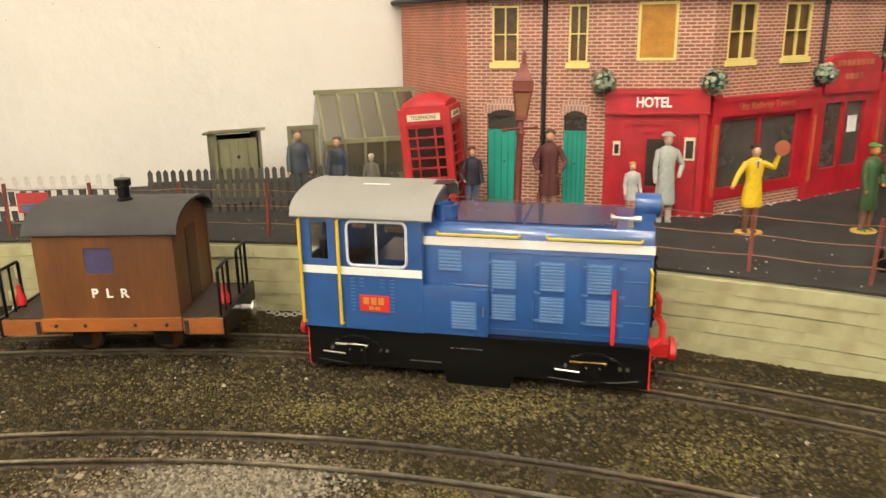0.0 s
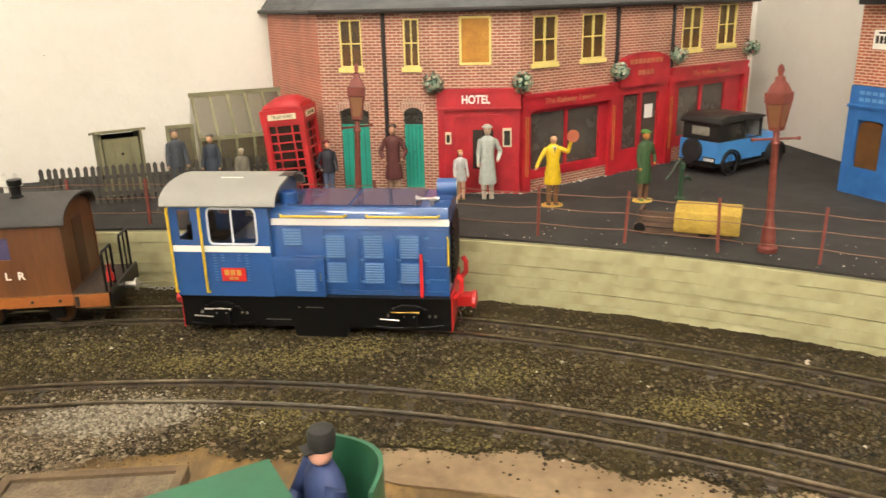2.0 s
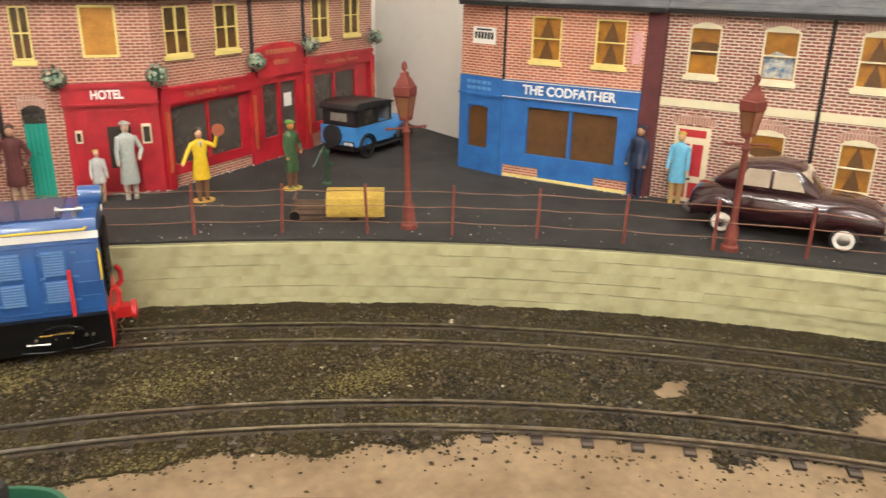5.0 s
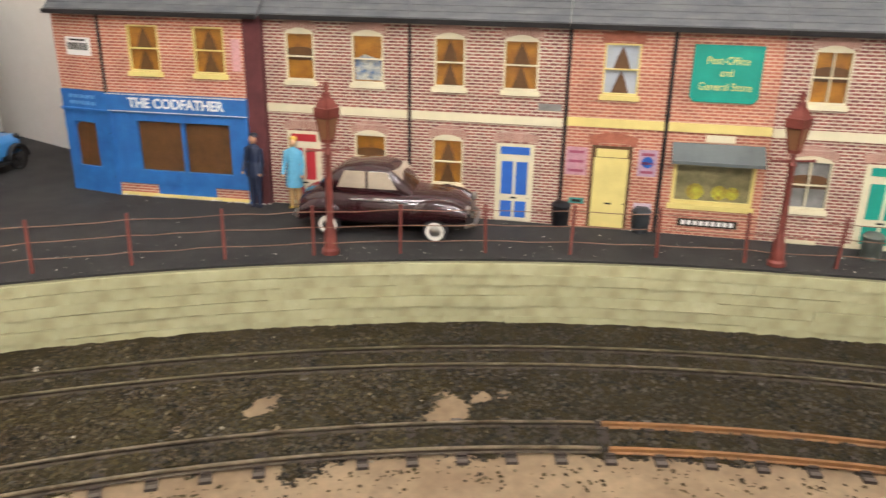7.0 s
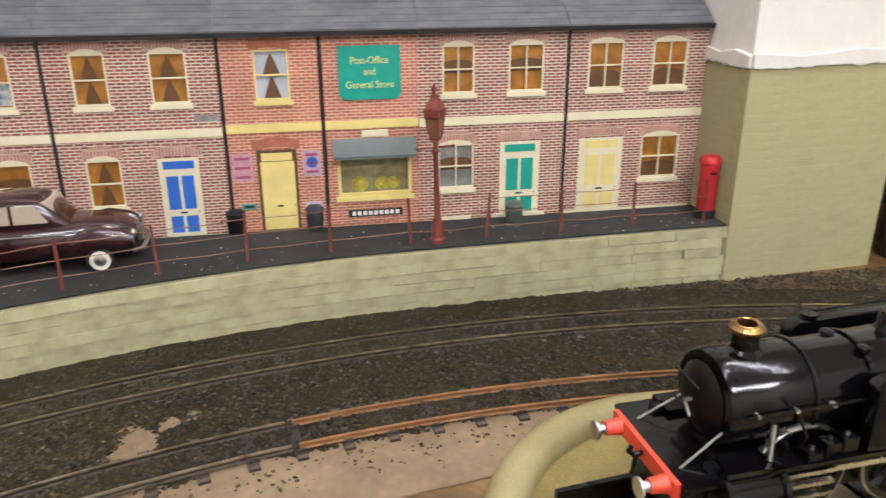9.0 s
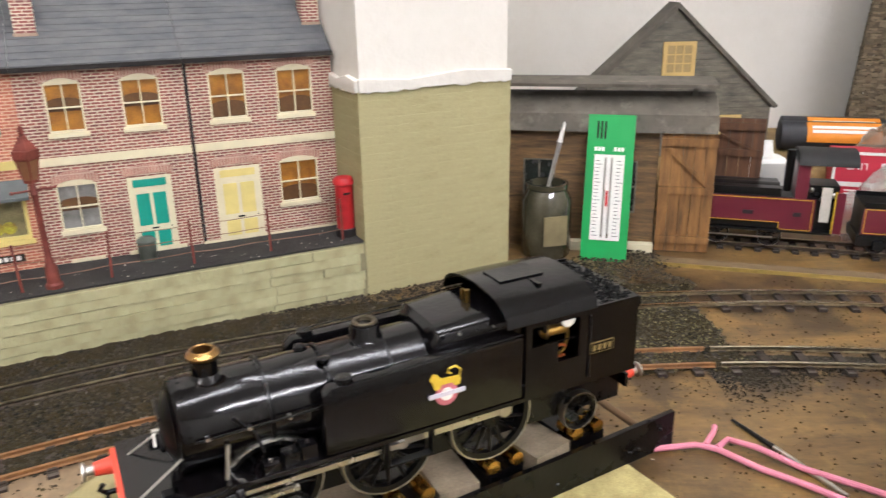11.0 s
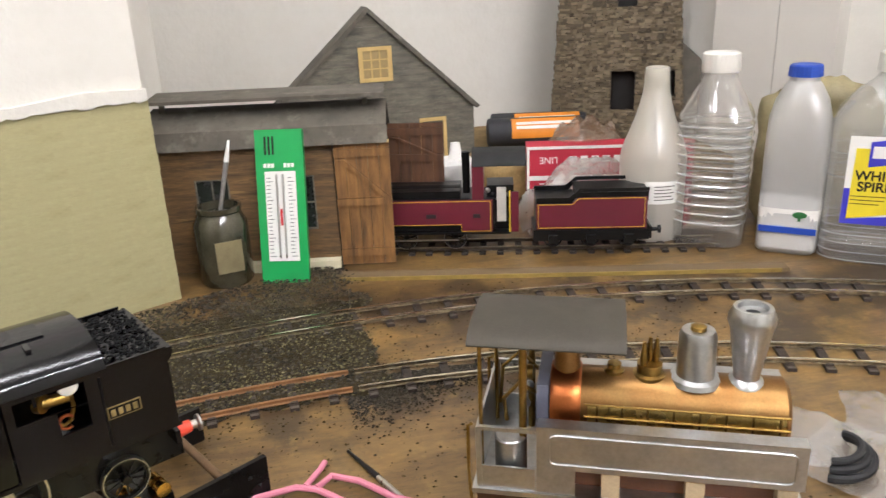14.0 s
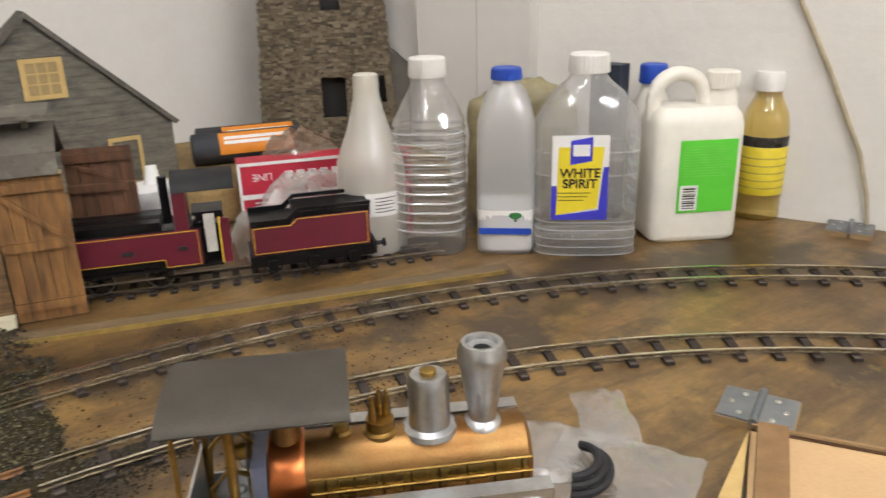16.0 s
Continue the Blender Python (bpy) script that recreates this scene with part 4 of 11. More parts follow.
# left front
bm = bmesh.new()
wl = [(0.026, 0.052, 0.1485, 0.2015), (0.101, 0.119, 0.1485, 0.2015), (0.021, 0.056, 0.0, 0.098), (0.098, 0.121, 0.0, 0.098)]
panel(bm, 0, la, 0, 0.215, wl, 0, 0.004)
part("wall", bm, M_BRICK_HOTEL, hotel)
window(hotel, *wl[0], cols=2, pane=M_INNPANE, frame=M_YELLOW, curtain="low")
window(hotel, *wl[1], cols=2, pane=M_INNPANE, frame=M_YELLOW, curtain="low")
for u0, u1, _, z1 in wl[2:]:
    d = box("door", hotel, M_TEAL, u0 + 0.0005, u1 - 0.0005, 0.0025, 0.0038, 0.001, z1 * 0.84)
    bm = bmesh.new()
    for k in range(1, 5):
        u = u0 + (u1 - u0) * k / 5
        bx(bm, u - 0.0003, u + 0.0003, 0.0021, 0.0026, 0.002, z1 * 0.83)
    part("board_joint", bm, mat("dark_teal", "0c5f52", 0.6), d)
    bm = bmesh.new()
    ball(bm, ((u0 + u1) / 2, 0.002, 0.05), 0.001)
    part("knob", bm, M_BLACK, d)
    box("fanlight", hotel, M_DARKPANE, u0 + 0.0005, u1 - 0.0005, 0.003, 0.0038, z1 * 0.842, z1 - 0.0005)
    arch(hotel, u0, u1, z1 - 0.001, 0.012, head=M_DARKPANE, rise=0.0055)
drainpipe(hotel, 0.078, 0.0, 0.214, 0.0024)
# splayed corner with the entrance
corner = part("corner_front", bmesh.new(), M_RED, hotel, m=base_inv @ along(HK, HR, STREET))
bm = bmesh.new()
panel(bm, 0, lc, 0.124, 0.215, [(0.026, 0.062, 0.150, 0.203)], 0, 0.004)
part("wall", bm, M_BRICK_HOTEL, corner)
b = box("boarded_window", corner, mat("ochre_board", "b5802a", 0.6, var=0.3, scale=60, col2="8f5f1a"), 0.0285, 0.0595, 0.0012, 0.003, 0.1525, 0.2005)
bm = bmesh.new()
for a_, b_, c_, d_ in ((0.026, 0.062, 0.150, 0.1525), (0.026, 0.062, 0.2005, 0.203), (0.026, 0.0285, 0.1525, 0.2005), (0.0595, 0.062, 0.1525, 0.2005)):
    bx(bm, a_, b_, -0.001, 0.003, c_, d_)
part("window_frame", bm, M_YELLOW, corner)
bm = bmesh.new()
panel(bm, 0, lc, 0, 0.100, [(0.036, 0.068, 0.0, 0.082)], -0.001, 0.004)
part("entrance_front", bm, M_RED, corner)
for u in (0.0, lc - 0.007):
    box("pilaster", corner, M_RED, u, u + 0.007, -0.0035, -0.0011, 0, 0.0998)
for u in (0.018, 0.070):
    box("door_post", corner, M_RED, u, u + 0.003, -0.0028, -0.0011, 0, 0.0898)
box("door_head", corner, M_RED, 0.018, 0.073, -0.0028, -0.0011, 0.090, 0.094)
f = box("fascia", corner, M_RED, -0.001, lc + 0.001, -0.005, 0.004, 0.1000, 0.1238, 0.0006)
bm = bmesh.new()
bx(bm, -0.002, lc + 0.002, -0.007, -0.005, 0.119, 0.124)
bx(bm, -0.002, lc + 0.002, -0.0062, -0.005, 0.100, 0.1025)
part("moulding", bm, M_RED, f)
lettering("lettering", "HOTEL", 0.0130, M_WHITE, f, pose(0.044, -0.0052, 0.1112, 90), wide=0.80, raised=0.0005, bold=0.0004)
d = box("door", corner, M_RED, 0.036, 0.068, 0.001, 0.0035, 0.001, 0.082)
box("door_pane", d, M_DARKPANE, 0.040, 0.064, 0.0004, 0.0012, 0.030, 0.076)
for u, z0, z1, w in ((0.075, 0.056, 0.078, 0.010), (0.008, 0.060, 0.074, 0.007)):
    bm = bmesh.new()
    bx(bm, u, u + w, -0.0022, -0.001, z0, z1)
    nb = part("notice", bm, M_CREAM, corner)
    box("notice_print", nb, M_DARKPANE, u + 0.0015, u + w - 0.0015, -0.0026, -0.0021, z0 + 0.002, z1 - 0.003)
# long right front
right = part("right_front", bmesh.new(), M_RED, hotel, m=base_inv @ along(HR, HE, STREET))
wr = [(0.019, 0.056, 0.149, 0.201), (0.097, 0.136, 0.149, 0.201), (0.284, 0.325, 0.150, 0.204), (0.361, 0.402, 0.152, 0.206)]
bm = bmesh.new()
panel(bm, 0, lr, 0.115, 0.215, wr, 0, 0.004)
part("wall", bm, M_BRICK_HOTEL, right)
box("stall_riser", right, M_BRICK_HOTEL, 0.004, 0.15, 0, 0.004, 0, 0.0138)
box("stall_riser", right, M_BRICK_HOTEL, 0.262, 0.42, 0, 0.004, 0, 0.0198)
box("end_wall", right, M_BRICK_HOTEL, lr - 0.004, lr, 0.0042, 0.1, 0, 0.215)
for wv in wr:
    window(right, *wv, cols=2, pane=M_INNPANE, frame=M_YELLOW, curtain="low")
bm = bmesh.new()
panel(bm, 0, 0.150, 0.014, 0.097, [(0.016, 0.072, 0.026, 0.092), (0.076, 0.130, 0.026, 0.092)], -0.001, 0.004)
part("shop_front", bm, M_RED, right)
bm = bmesh.new()
panel(bm, 0.150, 0.262, 0, 0.110, [(0.172, 0.202, 0.030, 0.100), (0.208, 0.240, 0.030, 0.100)], -0.003, 0.004)
part("double_door_front", bm, M_RED, right)
bm = bmesh.new()
panel(bm, 0.262, 0.430, 0.02, 0.108, [(0.284, 0.330, 0.034, 0.100), (0.336, 0.386, 0.034, 0.100)], -0.001, 0.004)
part("shop_front", bm, M_RED, right)
for u in (0.0, 0.146, 0.258, 0.424):
    pl = box("pilaster", right, M_RED, u, u + 0.012, -0.006, -0.001, 0, 0.118, 0.0006)
    for k in range(2):
        box("gold_line", pl, M_GOLD, u + 0.0045 + 0.003 * k, u + 0.0052 + 0.003 * k, -0.0064, -0.0058, 0.02, 0.09)
bm = bmesh.new()
for a_, b_ in ((0.016, 0.072), (0.076, 0.130), (0.284, 0.330), (0.336, 0.386)):
    box("shop_pane", right, M_PUBPANE, a_, b_, 0.0015, 0.003, 0.026, 0.100)
for a_, b_ in ((0.172, 0.202), (0.208, 0.240)):
    box("door_pane", right, M_PUBPANE, a_, b_, 0.0005, 0.003, 0.030, 0.100)
box("notice", right, M_WHITE, 0.217, 0.233, -0.0001, 0.0003, 0.066, 0.084)
letters = mat("faded_gold_letter", "b06a4a", 0.6, var=0.2)
for u0, u1, z0, z1 in ((0.0, 0.150, 0.097, 0.1155), (0.262, 0.430, 0.109, 0.128)):
    bm = bmesh.new()
    bx(bm, u0, u1, -0.0065, 0.004, z0, z1)
    bx(bm, u0, u1, -0.0085, -0.0065, z1 - 0.004, z1)
    f = part("fascia", bm, M_RED, right)
    lettering("lettering", "The Railway Tavern", 0.0105, letters, f, pose((u0 + u1) / 2, -0.0067, (z0 + z1) / 2 - 0.001, 90))
bm = bmesh.new()
prism(bm, [(0.160, 0.110), (0.254, 0.110)] + [(0.207 + 0.047 * math.cos(t * math.pi / 10), 0.138 + 0.014 * math.sin(t * math.pi / 10)) for t in range(11)], -0.0075, 0.004)
f = part("arched_sign", bm, M_RED, right, "arched red sign board")
bm = bmesh.new()
for z, n_ in ((0.138, 8), (0.124, 4)):
    for k in range(n_):
        bx(bm, 0.207 + (k - n_ / 2) * 0.008 + 0.001, 0.207 + (k - n_ / 2) * 0.008 + 0.007, -0.008, -0.0074, z, z + 0.006)
part("lettering", bm, letters, f)
drainpipe(right, 0.158, 0.118, 0.214, 0.0024)
drainpipe(right, 0.264, 0.128, 0.214, 0.0024)
# roof along the three fronts, up to a low flat top
ring = [Vector(HB), Vector(HA), Vector(HK), Vector(HR), Vector(HE)]
back = [Vector((-0.03, 1.03)), Vector((0.075, 0.868)), Vector((0.180, 0.836)), Vector((0.228, 0.826)), Vector((0.585, 1.030))]
bm = bmesh.new()
cen = Vector((0.25, 1.0))
lo = [p + (p - cen).normalized() * 0.008 for p in ring]
for k in range(4):
    quad = [(*lo[k], STREET + 0.213), (*lo[k + 1], STREET + 0.213), (*back[k + 1], STREET + 0.290), (*back[k], STREET + 0.290)]
    v = [bm.verts.new(base_inv @ Vector(q)) for q in quad] + [bm.verts.new(base_inv @ (Vector(q) - Vector((0, 0, 0.004)))) for q in quad]
    for fc in ((0, 1, 2, 3), (7, 6, 5, 4), (0, 4, 5, 1), (1, 5, 6, 2), (2, 6, 7, 3), (3, 7, 4, 0)):
        bm.faces.new([v[i] for i in fc])
part("roof", bm, M_SLATE, hotel)
bm = bmesh.new()
pts = [base_inv @ Vector((*p, STREET + 0.2105)) for p in [q + (q - cen).normalized() * 0.010 for q in ring]]
tube(bm, pts, 0.0028, 8)
part("gutter", bm, M_BLACK, hotel)

# ---- things: shared builders ----


def loft(bm, stations, n=20, axis="x", mi=0):
    """Rounded sections along an axis: (place, half width, low, high, power) each."""
    rings = []
    for s, hw, lo_, hi_, pw in stations:
        ring = []
        for i in range(n):
            a = 2 * math.pi * (i + 0.5) / n
            ca, sa = math.cos(a), math.sin(a)
            px = math.copysign(abs(ca) ** (2 / pw), ca) * hw
            pz = (lo_ + hi_) / 2 + math.copysign(abs(sa) ** (2 / pw), sa) * (hi_ - lo_) / 2
            ring.append(bm.verts.new({"x": (s, px, pz), "z": (px, pz, s), "y": (px, s, pz)}[axis]))
        rings.append(ring)
    fs_ = []
    for a, b in zip(rings, rings[1:]):
        fs_ += [bm.faces.new((a[i], a[(i + 1) % n], b[(i + 1) % n], b[i])) for i in range(n)]
    fs_ += [bm.faces.new(rings[0][::-1]), bm.faces.new(rings[-1])]
    for f_ in fs_:
        f_.material_index = mi
    bmesh.ops.recalc_face_normals(bm, faces=fs_)


def wheel(parent, x, y, z, r, w, tyre, hub, spokes=0, name="wheel"):
    """A disc wheel, or with spokes an open one: bright tyre, dark rim, hub and spokes."""
    inner = 0.95 if spokes else 0.90
    bm = bmesh.new()
    lathe(bm, [(r * inner, -w / 2), (r * 0.98, -w / 2), (r, -w * 0.3), (r, w * 0.3), (r * 0.98, w / 2), (r * inner, w / 2)], 36 if spokes else 24, (x, y, z), axis="y", caps=False)
    wh = part(name, bm, tyre, parent)
    bm = bmesh.new()
    if not spokes:
        lathe(bm, [(0.0, -w * 0.35), (r * 0.25, -w * 0.55), (r * 0.91, -w * 0.3), (r * 0.91, w * 0.3), (r * 0.25, w * 0.55), (0.0, w * 0.35)], 20, (x, y, z), axis="y")
        part("hub", bm, hub, wh)
        return wh
    lathe(bm, [(0.0, -w * 0.55), (r * 0.20, -w * 0.6), (r * 0.24, -w * 0.3), (r * 0.24, w * 0.3), (r * 0.20, w * 0.6), (0.0, w * 0.55)], 20, (x, y, z), axis="y")
    part("hub", bm, hub, wh)
    bm = bmesh.new()
    lathe(bm, [(r * 0.84, -w * 0.35), (r * 0.955, -w * 0.45), (r * 0.955, w * 0.45), (r * 0.84, w * 0.35), (r * 0.84, -w * 0.35)], 36, (x, y, z), axis="y", caps=False)
    part("rim", bm, hub, wh)
    for k in range(spokes):
        a = 2 * math.pi * (k + 0.5) / spokes
        c_, s_ = math.cos(a), math.sin(a)
        bm = bmesh.new()
        cy(bm, (x + r * 0.2 * c_, y, z + r * 0.2 * s_), (x + r * 0.86 * c_, y, z + r * 0.86 * s_), r * 0.055, r * 0.035, n=6)
        part("spoke", bm, hub, wh)
    return wh


def on_track(pts, i, z=0.0083):
    """The pose on a track with x towards falling indices."""
    d = pts[i - 8] - pts[i + 8]
    return pose(pts[i].x, pts[i].y, z, 0, 0, math.degrees(math.atan2(d.y, d.x)))


M_LOCO = mat("glossy_blue_paint", "27528c", 0.26, var=0.08, scale=30, bump=0.05, col2="20467c", coat=0.6)
M_LOCO_TOP = mat("dark_blue_paint", "24385f", 0.2, var=0.08, scale=30, bump=0.03, coat=0.6)
M_ROOF = mat("pale_grey_roof_paint", "8d8c86", 0.5, var=0.06, scale=20)
M_YEL = mat("yellow_handrail_paint", "d3b32c", 0.45, var=0.08)
M_LRED = mat("signal_red_paint", "c22424", 0.4, var=0.1, coat=0.3)
M_FRAME = mat("satin_black", "090909", 0.32, var=0.15, bump=0.1, spec=0.35)
M_SILVER = mat("bright_steel", "c2bfb8", 0.25, metal=1.0, var=0.12)
M_BRASS = mat("brass", "a08444", 0.32, metal=1.0, var=0.2, scale=80, col2="745a2c")
M_LOUVRE = mat("pale_blue_louvre", "4670a6", 0.4, var=0.1, bump=0)
# slats paler than their panel: the light they catch is put into the colour
M_SLAT = mat("lit_pale_blue_slat", "6686b0", 0.4, var=0.15, bump=0)
M_SEAT = mat("dark_interior", "222833", 0.6)
M_LAMPYEL = mat("lit_yellow_lamp", "ffcc30", 0.4, emit=1.2, bump=0, var=0.01)
M_GLASS = mat("clear_glazing", "ffffff", 0.02, glass=1.0, var=0.0, bump=0)

# ---- diesel locomotive, standing on the outer track ----
ia = near(OUTER, *polar(1.262, r_outer(1.262)))
loco = thing("diesel_locomotive", on_track(OUTER, ia) @ pose(0, 0, 0, 0, 0, 3.5), "glossy blue model diesel locomotive with pale grey cab roof", "locomotive")
HL, HW, CW = 0.122, 0.0375, 0.0435


def louvre(parent, x0, x1, z0, z1, y, side):
    bm = bmesh.new()
    bx(bm, x0, x1, min(y, y + side * 0.0008), max(y, y + side * 0.0008), z0, z1)
    n_ = int((z1 - z0) / 0.0022)
    for k in range(n_):
        z = z0 + (z1 - z0) * (k + 0.25) / n_
        bx(bm, x0 + 0.001, x1 - 0.001, min(y + side * 0.0008, y + side * 0.0016), max(y + side * 0.0008, y + side * 0.0016), z, z + (z1 - z0) * 0.45 / n_, 1)
    return part("louvre", bm, [M_LOUVRE, M_SLAT], parent)


# frames and running gear
bm = bmesh.new()
bx(bm, -HL, HL, -0.036, 0.036, 0.010, 0.0335)
part("chassis", bm, M_FRAME, loco)
for s in (-1, 1):
    bm = bmesh.new()
    prism(bm, [(-HL, 0.004), (-0.020, 0.006), (-0.018, -0.004), (0.028, -0.004), (0.030, 0.006), (HL, 0.004), (HL, 0.0335), (-HL, 0.0335)], s * 0.0385 - 0.0012, s * 0.0385 + 0.0012)
    fp = part("side_frame", bm, M_FRAME, loco)
    for x in (-0.085, 0.085):
        bm = bmesh.new()
        bx(bm, x - 0.007, x + 0.007, s * 0.0415 - 0.002, s * 0.0415 + 0.002, 0.008, 0.022)
        rounded(bm, 0.001)
        part("axle_box", bm, M_FRAME, fp)
        bm = bmesh.new()
        for k in range(4):
            bx(bm, x - 0.016 + k * 0.003, x + 0.016 - k * 0.003, s * 0.041 - 0.0015, s * 0.041 + 0.0015, 0.0235 + k * 0.0013, 0.0246 + k * 0.0013)
        part("leaf_spring", bm, M_FRAME, fp)
        bm = bmesh.new()
        cy(bm, (x - 0.016, s * 0.0415, 0.0215), (x + 0.006, s * 0.0415, 0.0215), 0.0011, n=8)
        cy(bm, (x - 0.003, s * 0.0415, 0.0215), (x + 0.009, s * 0.0415, 0.0215), 0.0016, n=8)
        part("brake_cylinder", bm, M_BRASS if x > 0 else M_SILVER, fp)
        bm = bmesh.new()
        tube(bm, [(x - 0.03, s * 0.0412, 0.008), (x - 0.01, s * 0.0412, 0.0065), (x + 0.014, s * 0.0412, 0.0075), (x + 0.03, s * 0.0412, 0.010)], 0.0006, 5)
        part("brake_rod", bm, M_FRAME, fp)
        for dx in (-0.019, 0.018, 0.023):
            bm = bmesh.new()
            cy(bm, (x + dx, s * 0.0398, 0.018), (x + dx, s * 0.0415, 0.018), 0.0013, n=8)
            part("bolt", bm, M_SILVER, fp)
        wheel(loco, x, s * 0.0165, 0.0165, 0.0165, 0.005, M_FRAME, M_SILVER)
        bm = bmesh.new()
        tube(bm, [(x - 0.022, s * 0.0412, 0.012), (x - 0.020, s * 0.0420, 0.020), (x - 0.014, s * 0.0420, 0.0262), (x + 0.014, s * 0.0420, 0.0262), (x + 0.020, s * 0.0420, 0.020), (x + 0.022, s * 0.0412, 0.012)], 0.0005, 5)
        part("spring_hanger", bm, M_FRAME, fp)
        bm = bmesh.new()
        cy(bm, (x - 0.026, s * 0.0418, 0.0150), (x - 0.009, s * 0.0418, 0.0140), 0.0007, n=6)
        part("brake_link", bm, M_SILVER, fp)
        for dx in (-0.0045, 0.0045):
            bm = bmesh.new()
            ball(bm, (x + dx, s * 0.0436, 0.0185), 0.0008)
            part("box_bolt", bm, M_SILVER, fp)
    bm = bmesh.new()
    for k in range(2):
        bx(bm, -0.045 + k * 0.03, -0.022 + k * 0.03, s * 0.0400 - 0.0005, s * 0.0400 + 0.0005, 0.012 + 0.012 * k, 0.0124 + 0.012 * k)
    part("frame_edge", bm, M_SILVER, fp)
bm = bmesh.new()
bx(bm, -0.018, 0.028, -0.037, 0.037, -0.0045, 0.012)
rounded(bm, 0.002)
part("fuel_tank", bm, M_FRAME, loco)
for e in (-1, 1):
    bm = bmesh.new()
    bx(bm, e * HL - 0.0008, e * HL + 0.0010, -0.0396, 0.0396, 0.0030, 0.036)
    rounded(bm, 0.0006)
    bb = part("buffer_beam", bm, M_LRED, loco, "red buffer beam")
    bm = bmesh.new()
    bx(bm, *sorted((e * (HL + 0.002), e * (HL + 0.015))), -0.006, 0.006, 0.014, 0.024)
    lathe(bm, [(0.0, 0.015), (0.013, 0.0155), (0.013, 0.019), (0.0, 0.021)] if e > 0 else [(0.0, -0.021), (0.013, -0.019), (0.013, -0.0155), (0.0, -0.015)], 16, (e * HL, 0, 0.019), axis="x", sy=0.6)
    part("centre_buffer", bm, M_LRED, bb)
    for y in (-0.026, 0.024):
        bm = bmesh.new()
        tube(bm, [(e * (HL + 0.002), y, 0.030), (e * (HL + 0.008), y, 0.037), (e * (HL + 0.008), y, 0.047), (e * (HL + 0.005), y, 0.052)], 0.0024, 8)
        part("brake_pipe", bm, M_LRED, bb)
    for y in (-0.016, 0.016):
        bm = bmesh.new()
        tube(bm, [(e * (HL + 0.002), y, 0.017), (e * (HL + 0.006), y, 0.012), (e * (HL + 0.007), y * 0.9, 0.004), (e * (HL + 0.004), y * 0.8, 0.002)], 0.0007, 5)
        part("hose", bm, M_SILVER, bb)
# running plate
box("footplate", loco, M_FRAME, -HL, HL, -0.043, 0.043, 0.0335, 0.0355)
# bonnet
bm = bmesh.new()
prism(bm, [(-HW, 0.0355), (HW, 0.0355), (HW, 0.108), (HW - 0.004, 0.1145), (-HW + 0.004, 0.1145), (-HW, 0.108)], -0.036, HL - 0.001, "x")
rounded(bm, 0.0014, 2)
hood = part("bonnet", bm, M_LOCO, loco, "blue engine bonnet with louvred doors")
bm = bmesh.new()
for x0, x1 in ((-0.020, 0.034), (0.036, 0.096)):
    bx(bm, x0, x1, -0.030, 0.030, 0.1148, 0.1158)
part("top_panel", bm, M_LOCO_TOP, hood)
